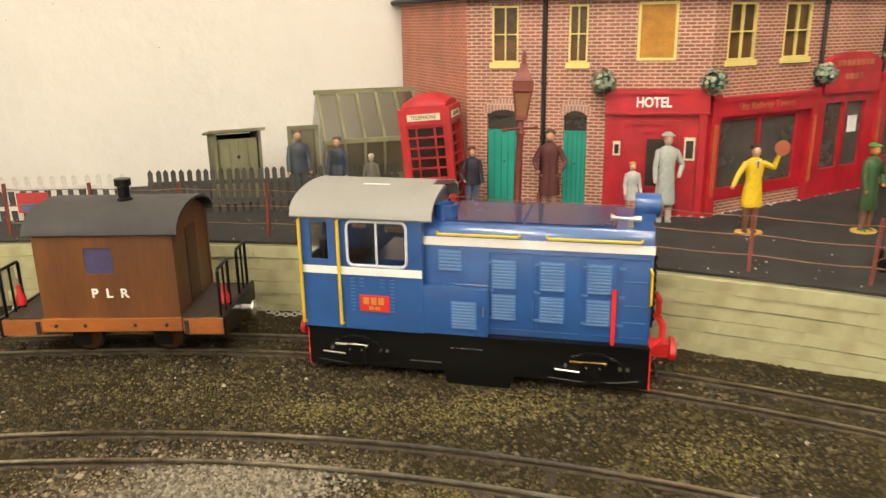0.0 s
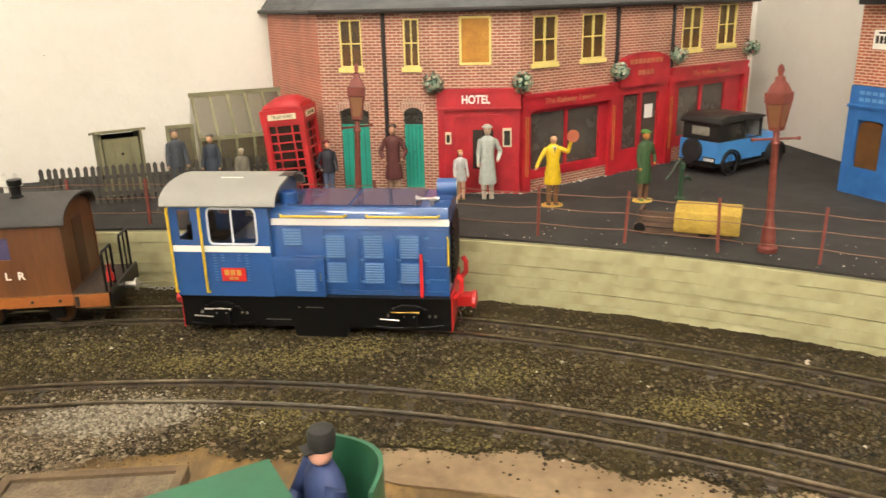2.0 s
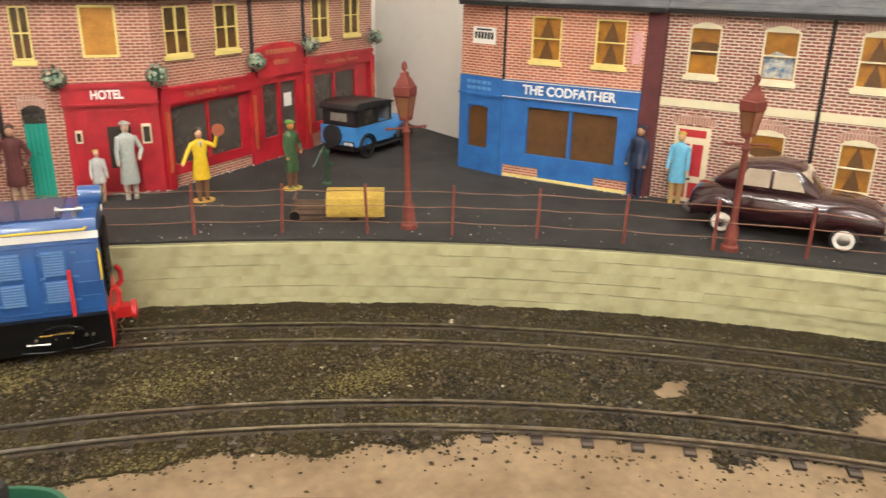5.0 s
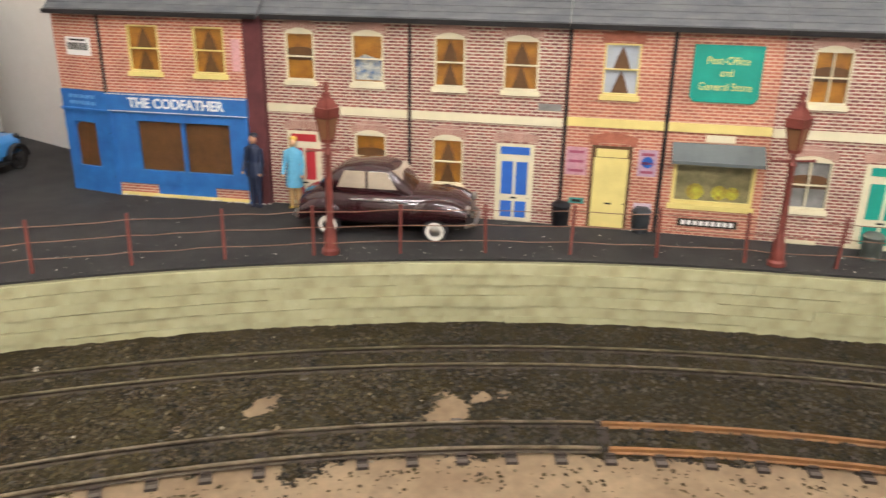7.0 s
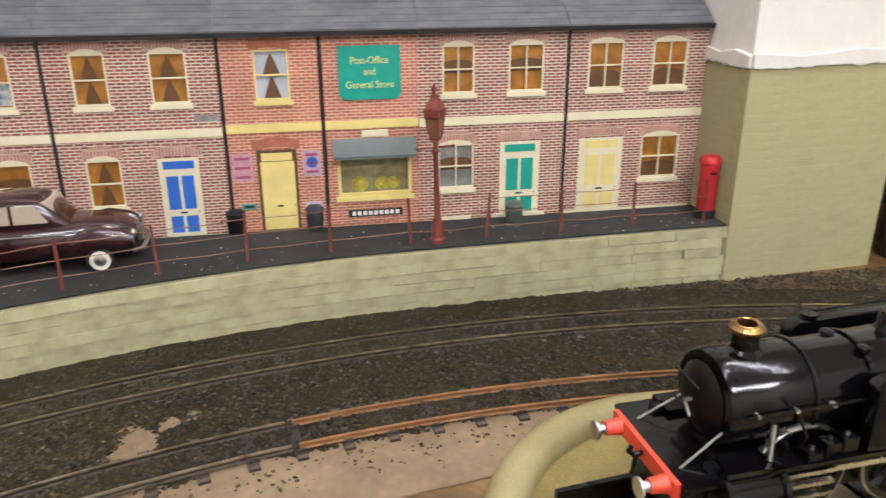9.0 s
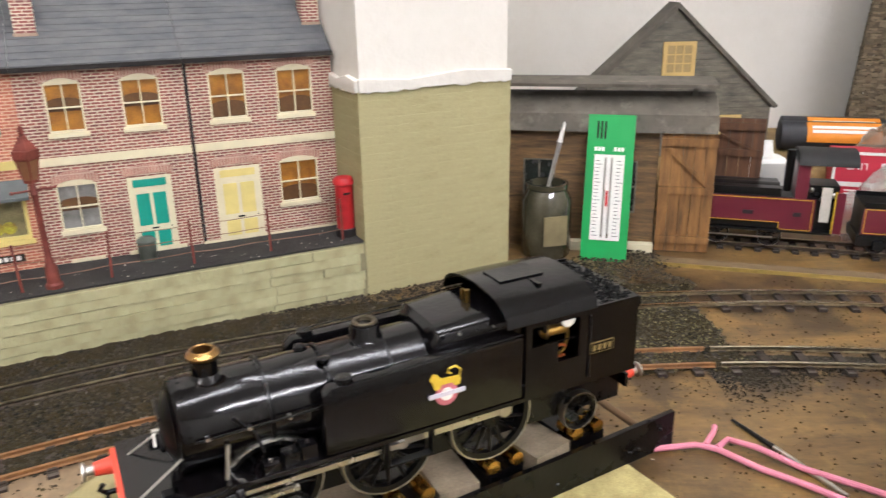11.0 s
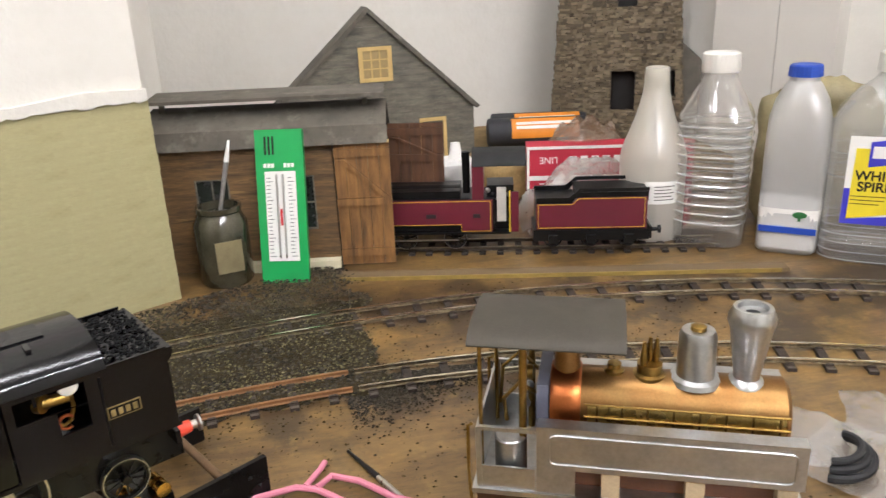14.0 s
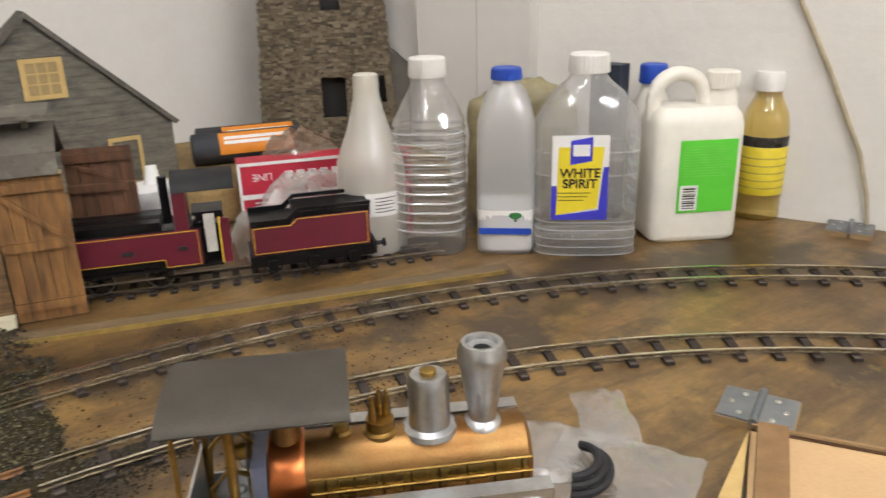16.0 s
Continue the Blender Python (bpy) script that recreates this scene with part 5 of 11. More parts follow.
for s in (-1, 1):
    y = s * (HW + 0.0003)
    box("stripe", hood, M_WHITE, -0.034, HL - 0.0005, *sorted((y, y + s * 0.0004)), 0.0995, 0.1055)
    for x0, x1, z0, z1 in ((0.014, 0.031, 0.0705, 0.091), (0.047, 0.064, 0.0705, 0.091), (0.0785, 0.095, 0.0705, 0.091), (0.014, 0.031, 0.0475, 0.066), (0.047, 0.064, 0.0475, 0.066), (0.0785, 0.095, 0.0475, 0.066), (-0.0235, -0.0065, 0.0815, 0.0965)):
        louvre(hood, x0, x1, z0, z1, y, s)
    for x0, x1 in ((0.0125, 0.0425), (0.0445, 0.0745), (0.0765, 0.0985), (0.1005, 0.1195)):
        bm = bmesh.new()
        for a_, b_, c_, d_ in ((x0, x1, 0.0955, 0.0962), (x0, x1, 0.040, 0.0407), (x0, x0 + 0.0006, 0.0407, 0.0955), (x1 - 0.0006, x1, 0.0407, 0.0955)):
            bx(bm, a_, b_, *sorted((y, y + s * 0.0006)), c_, d_)
        dr = part("door_edge", bm, M_LOCO, hood)
        for z in (0.048, 0.068, 0.088):
            box("hinge", dr, M_LOUVRE, x0 - 0.001, x0 + 0.003, *sorted((y, y + s * 0.0009)), z, z + 0.0016)
    for k, z in enumerate((0.080, 0.063, 0.051)):
        box("rib", hood, M_LOUVRE, 0.103, 0.118, *sorted((y, y + s * 0.0006)), z, z + 0.0006)
    for x0, x1 in ((-0.024, 0.033), (0.051, 0.113)):
        bm = bmesh.new()
        tube(bm, [(x0, y, 0.1085), (x0 + 0.001, y + s * 0.0045, 0.1085), (x1 - 0.001, y + s * 0.0045, 0.1085), (x1, y, 0.1085)], 0.0011, 6)
        part("handrail", bm, M_YEL, hood, "yellow handrail")
    bm = bmesh.new()
    tube(bm, [(0.1195, y, 0.090), (0.1205, y + s * 0.0035, 0.088), (0.1205, y + s * 0.0035, 0.066), (0.1195, y, 0.064)], 0.0009, 6)
    part("handrail", bm, M_YEL, hood)
    bm = bmesh.new()
    bx(bm, 0.0955, 0.0983, *sorted((y + s * 0.001, y + s * 0.0035)), 0.035, 0.075)
    rounded(bm, 0.0006)
    part("lever", bm, M_LRED, hood, "red lever")
    bm = bmesh.new()
    prism(bm, [(-0.0345, 0.0355), (0.0125, 0.0355), (0.0125, 0.071), (-0.0345, 0.071)], *sorted((y, s * CW)))
    rounded(bm, 0.0012, 2)
    sb = part("side_box", bm, M_LOCO, loco)
    louvre(sb, -0.0135, 0.0045, 0.041, 0.061, s * CW, s)
    box("catch", sb, M_SILVER, 0.0085, 0.0093, *sorted((s * CW, s * (CW + 0.001))), 0.051, 0.058)
    bm = bmesh.new()
    cy(bm, (-0.012, s * 0.041, 0.0725), (0.012, s * 0.041, 0.0725), 0.0009, n=6)
    part("pipe", bm, M_LOCO, sb)
# bonnet end, lamp and horn
bm = bmesh.new()
bx(bm, HL - 0.0005, HL + 0.001, -0.028, 0.028, 0.045, 0.100)
for k in range(9):
    bx(bm, HL + 0.001, HL + 0.002, -0.026, 0.026, 0.049 + k * 0.0055, 0.0515 + k * 0.0055)
part("radiator_grille", bm, M_FRAME, hood)
bm = bmesh.new()
lathe(bm, [(0.0085, -0.016), (0.0085, 0.0), (0.0078, 0.0012)], 20, (HL + 0.002, 0, 0.124), axis="x")
bx(bm, HL - 0.014, HL, -0.007, 0.007, 0.1146, 0.120)
hl = part("headlamp", bm, M_LOCO, hood)
bm = bmesh.new()
lathe(bm, [(0.0078, 0.0), (0.0070, 0.0016), (0.0, 0.003)], 20, (HL + 0.0022, 0, 0.124), axis="x")
part("lens", bm, M_SILVER, hl, "silver lamp lens")
bm = bmesh.new()
lathe(bm, [(0.0035, 0.0), (0.0015, 0.004), (0.0012, 0.014), (0.0022, 0.016), (0.0022, 0.020)], 10, (HL - 0.030, -0.023, 0.1195), axis="x")
bx(bm, HL - 0.018, HL - 0.015, -0.026, -0.020, 0.114, 0.119)
part("horn", bm, M_SILVER, hood, "silver air horn")
bm = bmesh.new()
lathe(bm, [(0.0085, 0.110), (0.0085, 0.124), (0.0065, 0.1245), (0.0065, 0.122)], 18, (-0.022, -0.018, 0))
part("exhaust", bm, M_LOCO, hood)
# cab
CX0, CX1, CT = -HL, -0.0335, 0.119
bm = bmesh.new()
for s in (-1, 1):
    t_ = bmesh.new()
    panel(t_, CX0, CX1, 0.0355, CT, [(-0.1145, -0.1020, 0.087, 0.114), (-0.0865, -0.0455, 0.0845, 0.1145)], s * CW - 0.0008, s * CW + 0.0008)
    side_panel = part("cab_side", t_, M_LOCO, loco)
    y = s * (CW + 0.001)
    box("stripe", side_panel, M_WHITE, CX0 + 0.0005, CX1, *sorted((y, y + s * 0.0003)), 0.0765, 0.0822)
    for x in (-0.1212, -0.0927):
        b2 = bmesh.new()
        tube(b2, [(x, y, 0.1175), (x, y + s * 0.004, 0.1165), (x, y + s * 0.004, 0.040), (x, y, 0.039)], 0.0012, 6)
        part("handrail", b2, M_YEL, side_panel, "yellow handrail")
    b2 = bmesh.new()
    ring_ = []
    for cx_, cz_, a0 in ((-0.0485, 0.1105, 0), (-0.0835, 0.1105, 90), (-0.0835, 0.0885, 180), (-0.0485, 0.0885, 270)):
        for j in range(5):
            a = radians(a0 + 22.5 * j)
            ring_.append((cx_ + 0.0040 * math.cos(a), s * (CW + 0.0006), cz_ + 0.0050 * math.sin(a)))
    tube(b2, ring_ + ring_[:1], 0.0011, 6)
    bx(b2, -0.0667, -0.0653, *sorted((s * CW, s * (CW + 0.0016))), 0.0840, 0.1150)
    wf_ = part("window_frame", b2, mat("pale_window_frame", "c4cad2", 0.4, var=0.05), side_panel, "pale rounded window frame")
    box("pane", wf_, M_GLASS, -0.0865, -0.0455, *sorted((s * CW - 0.0002, s * CW + 0.0002)), 0.0845, 0.1145)
    box("pane", side_panel, M_GLASS, -0.1145, -0.1020, *sorted((s * CW - 0.0002, s * CW + 0.0002)), 0.087, 0.114)
    plate = box("number_plate", side_panel, M_LRED, -0.0795, -0.0575, *sorted((y, y + s * 0.0012)), 0.050, 0.062, 0.0003, "red plate with raised gold figures")
    b2 = bmesh.new()
    for k in range(3):
        bx(b2, -0.0765 + k * 0.0055, -0.0725 + k * 0.0055, *sorted((y + s * 0.0012, y + s * 0.0016)), 0.0555, 0.0605)
    for k in range(2):
        bx(b2, -0.0725 + k * 0.0045, -0.0690 + k * 0.0045, *sorted((y + s * 0.0012, y + s * 0.0016)), 0.0515, 0.0540)
    part("raised_print", b2, M_GOLD, plate)
    b2 = bmesh.new()
    for xx in (-0.0845, -0.0775, -0.0625, -0.0555):
        for k in range(10 if xx in (-0.0845, -0.0555) else 3):
            bx(b2, xx - 0.0016, xx + 0.0016, *sorted((y, y + s * 0.0005)), 0.0735 - k * 0.0026, 0.0741 - k * 0.0026)
    part("vent_grille", b2, M_LOUVRE, side_panel)
for x in (CX0 + 0.0008, CX1 - 0.0008):
    bm.free() if bm.is_valid and not bm.verts else None
    bm = bmesh.new()
    prism(bm, [(-CW + 0.001, 0.0355), (CW - 0.001, 0.0355), (CW - 0.001, 0.086), (-CW + 0.001, 0.086)], x - 0.0008, x + 0.0008, "x")
    part("cab_end_lower", bm, M_LOCO, loco)
    bm = bmesh.new()
    for y0, y1 in ((-CW + 0.001, -CW + 0.006), (-0.005, 0.005), (CW - 0.006, CW - 0.001)):
        bx(bm, x - 0.0008, x + 0.0008, y0, y1, 0.086, 0.112)
    prism(bm, [(-CW + 0.001, 0.112)] + [(CW * 0.97 * math.cos(math.pi * (1 - k / 10)), 0.1185 + 0.014 * math.sin(math.pi * k / 10)) for k in range(11)] + [(CW - 0.001, 0.112)], x - 0.0008, x + 0.0008, "x")
    part("cab_end_upper", bm, M_LOCO, loco)
bm = bmesh.new()
hi_, lo_ = [], []
for k in range(13):
    a = math.pi * k / 12
    hi_.append((-(CW + 0.004) * math.cos(a), 0.1185 + 0.0165 * math.sin(a) ** 0.8))
    lo_.append((-(CW + 0.003) * math.cos(a), 0.1172 + 0.0155 * math.sin(a) ** 0.8))
prism(bm, hi_ + lo_[::-1], CX0 - 0.006, CX1 + 0.008, "x")
roof_ = part("cab_roof", bm, M_ROOF, loco, "pale grey curved cab roof")
# thin white bar lying on the roof
box("roof_white_bar", roof_, M_WHITE, -0.085, -0.065, -0.0100, -0.0085, 0.1345, 0.1352)
box("roof_hatch", roof_, M_FRAME, -0.034, -0.022, -0.004, 0.012, 0.1342, 0.1352)
box("cab_floor", loco, M_SEAT, CX0 + 0.002, CX1 - 0.002, -CW + 0.002, CW - 0.002, 0.050, 0.056)
bm = bmesh.new()
bx(bm, -0.075, -0.040, -0.028, 0.030, 0.056, 0.084)
rounded(bm, 0.002)
part("control_desk", bm, M_LOCO, loco)
for y in (-0.018, 0.018):
    bm = bmesh.new()
    bx(bm, -0.112, -0.096, y - 0.009, y + 0.009, 0.070, 0.075)
    bx(bm, -0.115, -0.111, y - 0.009, y + 0.009, 0.070, 0.096)
    rounded(bm, 0.0012)
    part("seat", bm, M_SEAT, loco)
bm = bmesh.new()
ball(bm, (-0.052, 0.030, 0.108), 0.0022)
part("cab_lamp", bm, M_LAMPYEL, loco, "small yellow cab lamp")

# ---- brake van behind it, on a chain ----
M_WOOD = mat("varnished_brown_wood", "6b421f", 0.42, var=0.25, scale=22, bump=0.15, fine=300, col2="4a2a12", stretch=(1, 1, 0.15), coat=0.15)
M_WOOD2 = mat("orange_brown_wood", "a05f28", 0.45, var=0.2, scale=30, col2="7a4418", stretch=(0.3, 1, 1))
M_VROOF = mat("dark_grey_felt", "3a3836", 0.7, var=0.15, scale=30)
ib = ia + round(0.285 / 0.006)
van = thing("brake_van", on_track(OUTER, ib), "brown wooden model brake van with open end platforms", "brake van")
VB, VW = 0.052, 0.040
for s in (-1, 1):
    bm = bmesh.new()
    panel(bm, -VB, VB, 0.036, 0.101, [(-0.015, 0.006, 0.071, 0.091)], s * VW - 0.001, s * VW + 0.001)
    sd = part("side_panel", bm, M_WOOD, van)
    box("window_pane", sd, mat("bluish_glazing", "4a4668", 0.1, var=0.2), -0.015, 0.006, *sorted((s * (VW - 0.0006), s * (VW - 0.0002))), 0.071, 0.091)
    lettering("lettering", "P  L  R", 0.0098, M_WHITE, sd, pose(0.001, s * (VW + 0.0012), 0.0555, 90, 0, 0 if s < 0 else 180), wide=1.05, bold=0.0002)
    bm = bmesh.new()
    bx(bm, -VB - 0.001, VB + 0.001, *sorted((s * (VW + 0.0005), s * (VW + 0.0035))), 0.026, 0.036)
    part("solebar", bm, M_WOOD2, van)
    for x in (-0.042, -0.020, 0.018, 0.042):
        bm = bmesh.new()
        ball(bm, (x, s * (VW + 0.004), 0.031), 0.0016)
        part("bolt", bm, M_BLACK, van)
    for e in (-1, 1):
        bm = bmesh.new()
        bx(bm, *sorted((e * (VB + 0.002), e * 0.084)), *sorted((s * (VW - 0.0005), s * (VW + 0.0025))), 0.023, 0.035)
        part("platform_sill", bm, M_WOOD2, van)
        box("strap", van, M_BLACK, *sorted((e * (VB + 0.003), e * (VB + 0.006))), *sorted((s * (VW + 0.0025), s * (VW + 0.0035))), 0.024, 0.034)
for e in (-1, 1):
    bm = bmesh.new()
    prism(bm, [(-VW + 0.001, 0.036), (VW - 0.001, 0.036), (VW - 0.001, 0.101)] + [(VW * 0.97 * math.cos(math.pi * k / 10), 0.101 + 0.014 * math.sin(math.pi * k / 10)) for k in range(11)] + [(-VW + 0.001, 0.101)], *sorted((e * (VB - 0.001), e * (VB - 0.003))), "x")
    ep = part("end_panel", bm, M_WOOD, van)
    box("end_door", ep, mat("dark_end_door", "3f2513", 0.5, var=0.2), *sorted((e * (VB - 0.001), e * (VB - 0.0003))), -0.011, 0.011, 0.038, 0.098)
    # railings
    bm = bmesh.new()
    xr = e * 0.082
    for lo_y, hi_y in ((-0.038, -0.013), (0.013, 0.038)):
        bm = bmesh.new()
        tube(bm, [(xr, lo_y, 0.0345), (xr, lo_y, 0.0715), (xr, lo_y + 0.001, 0.073), (xr, hi_y - 0.001, 0.073), (xr, hi_y, 0.0715), (xr, hi_y, 0.0345)], 0.0013, 6)
        part("railing", bm, M_FRAME, van, "black end railing")
        bm = bmesh.new()
        cy(bm, (xr, (lo_y + hi_y) / 2, 0.0345), (xr, (lo_y + hi_y) / 2, 0.073), 0.0010, n=6)
        part("rail_post", bm, M_FRAME, van)
    bm = bmesh.new()
    lathe(bm, [(0.004, 0.040), (0.004, 0.046), (0.0022, 0.049), (0.0018, 0.056)], 10, (e * 0.080, -0.020, 0))
    part("tail_lamp", bm, M_LRED, van, "red tail lamp")
    box("end_beam", van, M_FRAME, *sorted((e * 0.0842, e * 0.0865)), -0.042, 0.042, 0.021, 0.037)
    bm = bmesh.new()
    lathe(bm, [(0.003, 0), (0.003, 0.008), (0.006, 0.009), (0.006, 0.011)] if e > 0 else [(0.006, -0.011), (0.006, -0.009), (0.003, -0.008), (0.003, 0)], 12, (e * 0.0865, 0, 0.028), axis="x")
    part("buffer", bm, M_SILVER, van)
box("floor", van, mat("dark_platform_boards", "33261a", 0.7, var=0.2, stretch=(6, 1, 1)), -0.084, 0.084, -VW, VW, 0.0335, 0.0358)
bm = bmesh.new()
hi_ = [(-(VW + 0.004) * math.cos(math.pi * k / 14), 0.1015 + 0.0185 * math.sin(math.pi * k / 14) ** 0.9) for k in range(15)]
lo_ = [(-(VW + 0.003) * math.cos(math.pi * k / 14), 0.1005 + 0.0172 * math.sin(math.pi * k / 14) ** 0.9) for k in range(15)]
prism(bm, hi_ + lo_[::-1], -VB - 0.005, VB + 0.005, "x")
part("roof", bm, M_VROOF, van, "dark grey curved roof")
bm = bmesh.new()
lathe(bm, [(0.006, 0.116), (0.006, 0.121), (0.0045, 0.122), (0.0045, 0.130), (0.0062, 0.131), (0.0062, 0.136), (0.004, 0.1365)], 14, (0.006, -0.006, 0))
part("stove_pipe", bm, M_FRAME, van)
for x in (-0.032, 0.032):
    for s in (-1, 1):
        wheel(van, x, s * 0.0165, 0.0125, 0.0125, 0.005, M_FRAME, M_BROWN)
        box("axle_guard", van, M_FRAME, x - 0.006, x + 0.006, *sorted((s * 0.026, s * 0.029)), 0.009, 0.030)
# chain between them
p0 = loco.matrix_basis @ Vector((-HL - 0.016, 0, 0.028))
p1 = van.matrix_basis @ Vector((0.096, 0, 0.030))
chain = thing("coupling_chain", Matrix.Translation(p0), "bright steel coupling chain of oval links", "chain")
nlk = 13
for k in range(nlk):
    t0 = (k + 0.5) / nlk
    c_ = (p1 - p0) * t0 - Vector((0, 0, 0.005 * math.sin(math.pi * t0)))
    d = (p1 - p0).normalized()
    u = d.cross(Vector((0, 0, 1))).normalized()
    if k % 2:
        u = (u + Vector((0, 0, 1.2))).normalized()
    L = (p1 - p0).length / nlk * 0.62
    bm = bmesh.new()
    tube(bm, [c_ + d * (L * math.cos(2 * math.pi * j / 10)) + u * (0.0016 * math.sin(2 * math.pi * j / 10)) for j in range(11)], 0.00045, 5)
    part("link", bm, M_SILVER, chain)

# ---- street furniture ----
M_RUSTPAINT = mat("dull_red_brown_paint", "74352a", 0.6, var=0.25, scale=90, col2="5a2418")
M_AMBERGLASS = mat("ochre_lamp_glass", "80583a", 0.35, var=0.15)


def street_lamp():
    lamp = thing("street_lamp", Matrix(), "dull red-brown model street lamp with an ochre lantern", "street lamp", "street lamps")
    bm = bmesh.new()
    lathe(bm, [(0.0085, 0), (0.0085, 0.004), (0.0065, 0.006), (0.006, 0.022), (0.0045, 0.026), (0.0035, 0.030), (0.0028, 0.095), (0.0042, 0.098), (0.0025, 0.101), (0.0025, 0.112)], 12)
    part("post", bm, M_RUSTPAINT, lamp)
    bm = bmesh.new()
    cy(bm, (-0.019, 0, 0.1015), (0.019, 0, 0.1015), 0.0012, n=6)
    ball(bm, (-0.019, 0, 0.1015), 0.002)
    ball(bm, (0.019, 0, 0.1015), 0.002)
    part("ladder_bar", bm, M_RUSTPAINT, lamp)
    for name_, prof, col, lab in (
            ("lantern", [(0.0060, 0.1120), (0.0100, 0.1320)], M_AMBERGLASS, "ochre lantern glass"),
            ("lantern_base", [(0.0030, 0.1080), (0.0068, 0.1092), (0.0068, 0.1120), (0.005, 0.1122)], M_RUSTPAINT, ""),
            ("lantern_top", [(0.0100, 0.1312), (0.0117, 0.1326), (0.0120, 0.1408), (0.0104, 0.1412), (0.0072, 0.1475), (0.0045, 0.1500), (0.0043, 0.1535), (0.0018, 0.1550), (0.0030, 0.1590), (0.0022, 0.1625), (0.0, 0.1645)], M_RUSTPAINT, "")):
        bm = bmesh.new()
        lathe(bm, prof, 4)
        part(name_, bm, col, lamp, lab)
    for k in range(4):
        a = math.pi * k / 2
        bm = bmesh.new()
        cy(bm, (0.0062 * math.cos(a), 0.0062 * math.sin(a), 0.1115), (0.0102 * math.cos(a), 0.0102 * math.sin(a), 0.1325), 0.0008, n=5)
        part("glazing_bar", bm, M_RUSTPAINT, lamp)
    return lamp


lamp = street_lamp()
spots = [(0.062, 0.634), (0.425, 0.475), (0.655, 0.268), (0.903, -0.079)]
lamp.matrix_basis = pose(*spots[0], STREET, 0, 3, 40)
for (x, y), ry_, rz_ in zip(spots[1:], (-2.0, 0.5, -1), (-12, -40, -55)):
    copy_thing(lamp, pose(x, y, STREET, 0, ry_, rz_))

# wire fence along the street's edge
M_WIRE = mat("rusty_wire", "8a6a55", 0.5, metal=0.5, var=0.2)
wf = thing("wire_fence", Matrix(), "low fence of rusty posts and three thin wires", "fence")
tops = []
for k in range(-9, 15):
    a = 1.0749 - 0.0568 * k
    x, y = polar(a, r_wall(a) + 0.020)
    lean = random.uniform(-2.5, 2.5)
    bm = bmesh.new()
    bx(bm, -0.0013, 0.0013, -0.0013, 0.0013, 0, 0.050)
    rounded(bm, 0.0004)
    part("post", bm, M_RUSTPAINT, wf, m=pose(x, y, STREET, lean, random.uniform(-2, 2), math.degrees(a)))
    tops.append((x, y))
for z in (0.013, 0.029, 0.044):
    bm = bmesh.new()
    pts = []
    for (xa, ya), (xb, yb) in zip(tops, tops[1:]):
        for j in range(4):
            t = j / 4
            pts.append((xa + (xb - xa) * t, ya + (yb - ya) * t, STREET + z - 0.0008 * math.sin(math.pi * t) + random.uniform(-0.0006, 0.0006)))
    pts.append((*tops[-1], STREET + z))
    tube(bm, pts, 0.00045, 5)
    part("wire", bm, M_WIRE, wf)

# telephone box
M_PHONE = mat("telephone_box_red", "b01c22", 0.45, var=0.1, col2="8f1419")
ph = thing("telephone_box", pose(-0.002, 0.752, STREET, 0, -5, -14) @ Matrix.Diagonal((0.9, 0.9, 0.97, 1)), "red model telephone box with glazed panels", "telephone box")
bm = bmesh.new()
W_ = 0.0245
for sx_, sy_ in ((-1, -1), (1, -1), (1, 1), (-1, 1)):
    bx(bm, sx_ * W_ - 0.003, sx_ * W_ + 0.003, sy_ * W_ - 0.003, sy_ * W_ + 0.003, 0, 0.104)
bx(bm, -W_ - 0.003, W_ + 0.003, -W_ - 0.003, W_ + 0.003, 0, 0.006)
bx(bm, -W_ - 0.0035, W_ + 0.0035, -W_ - 0.0035, W_ + 0.0035, 0.097, 0.113)
part("frame", bm, M_PHONE, ph)
bm = bmesh.new()
loft(bm, [(-W_, W_ + 0.001, 0.107, 0.119, 2.6), (-W_ * 0.5, W_ + 0.001, 0.103, 0.1255, 2.4), (0, W_ + 0.001, 0.101, 0.127, 2.4), (W_ * 0.5, W_ + 0.001, 0.103, 0.1255, 2.4), (W_, W_ + 0.001, 0.107, 0.119, 2.6)], 16)
part("roof", bm, M_PHONE, ph)
for k in range(4):
    m = pose(0, 0, 0, 0, 0, 90 * k)
    pn = part("glazed_panel", bmesh.new(), M_PHONE, ph, m=m)
    bm = bmesh.new()
    panel(bm, -W_ + 0.003, W_ - 0.003, 0.006, 0.097, [(u, u + 0.0085 if abs(u + 0.00425) > 0.006 else u + 0.0185, 0.014 + r_ * 0.0102, 0.0225 + r_ * 0.0102) for r_ in range(8) for u in (-0.0195, -0.0095, 0.011)], -W_ - 0.001, -W_ + 0.0008)
    part("glazing_grid", bm, M_PHONE, pn)
    box("pane", pn, mat("kiosk_glass", "2a1a16", 0.15, var=0.2), -W_ + 0.003, W_ - 0.003, -W_ + 0.0012, -W_ + 0.002, 0.008, 0.096)
    sg = box("sign", pn, M_CREAM, -0.018, 0.018, -W_ - 0.0042, -W_ - 0.0034, 0.1015, 0.108)
    lettering("lettering", "TELEPHONE", 0.0052, M_DARK, sg, pose(0, -W_ - 0.0043, 0.1047, 90), raised=0.0001)


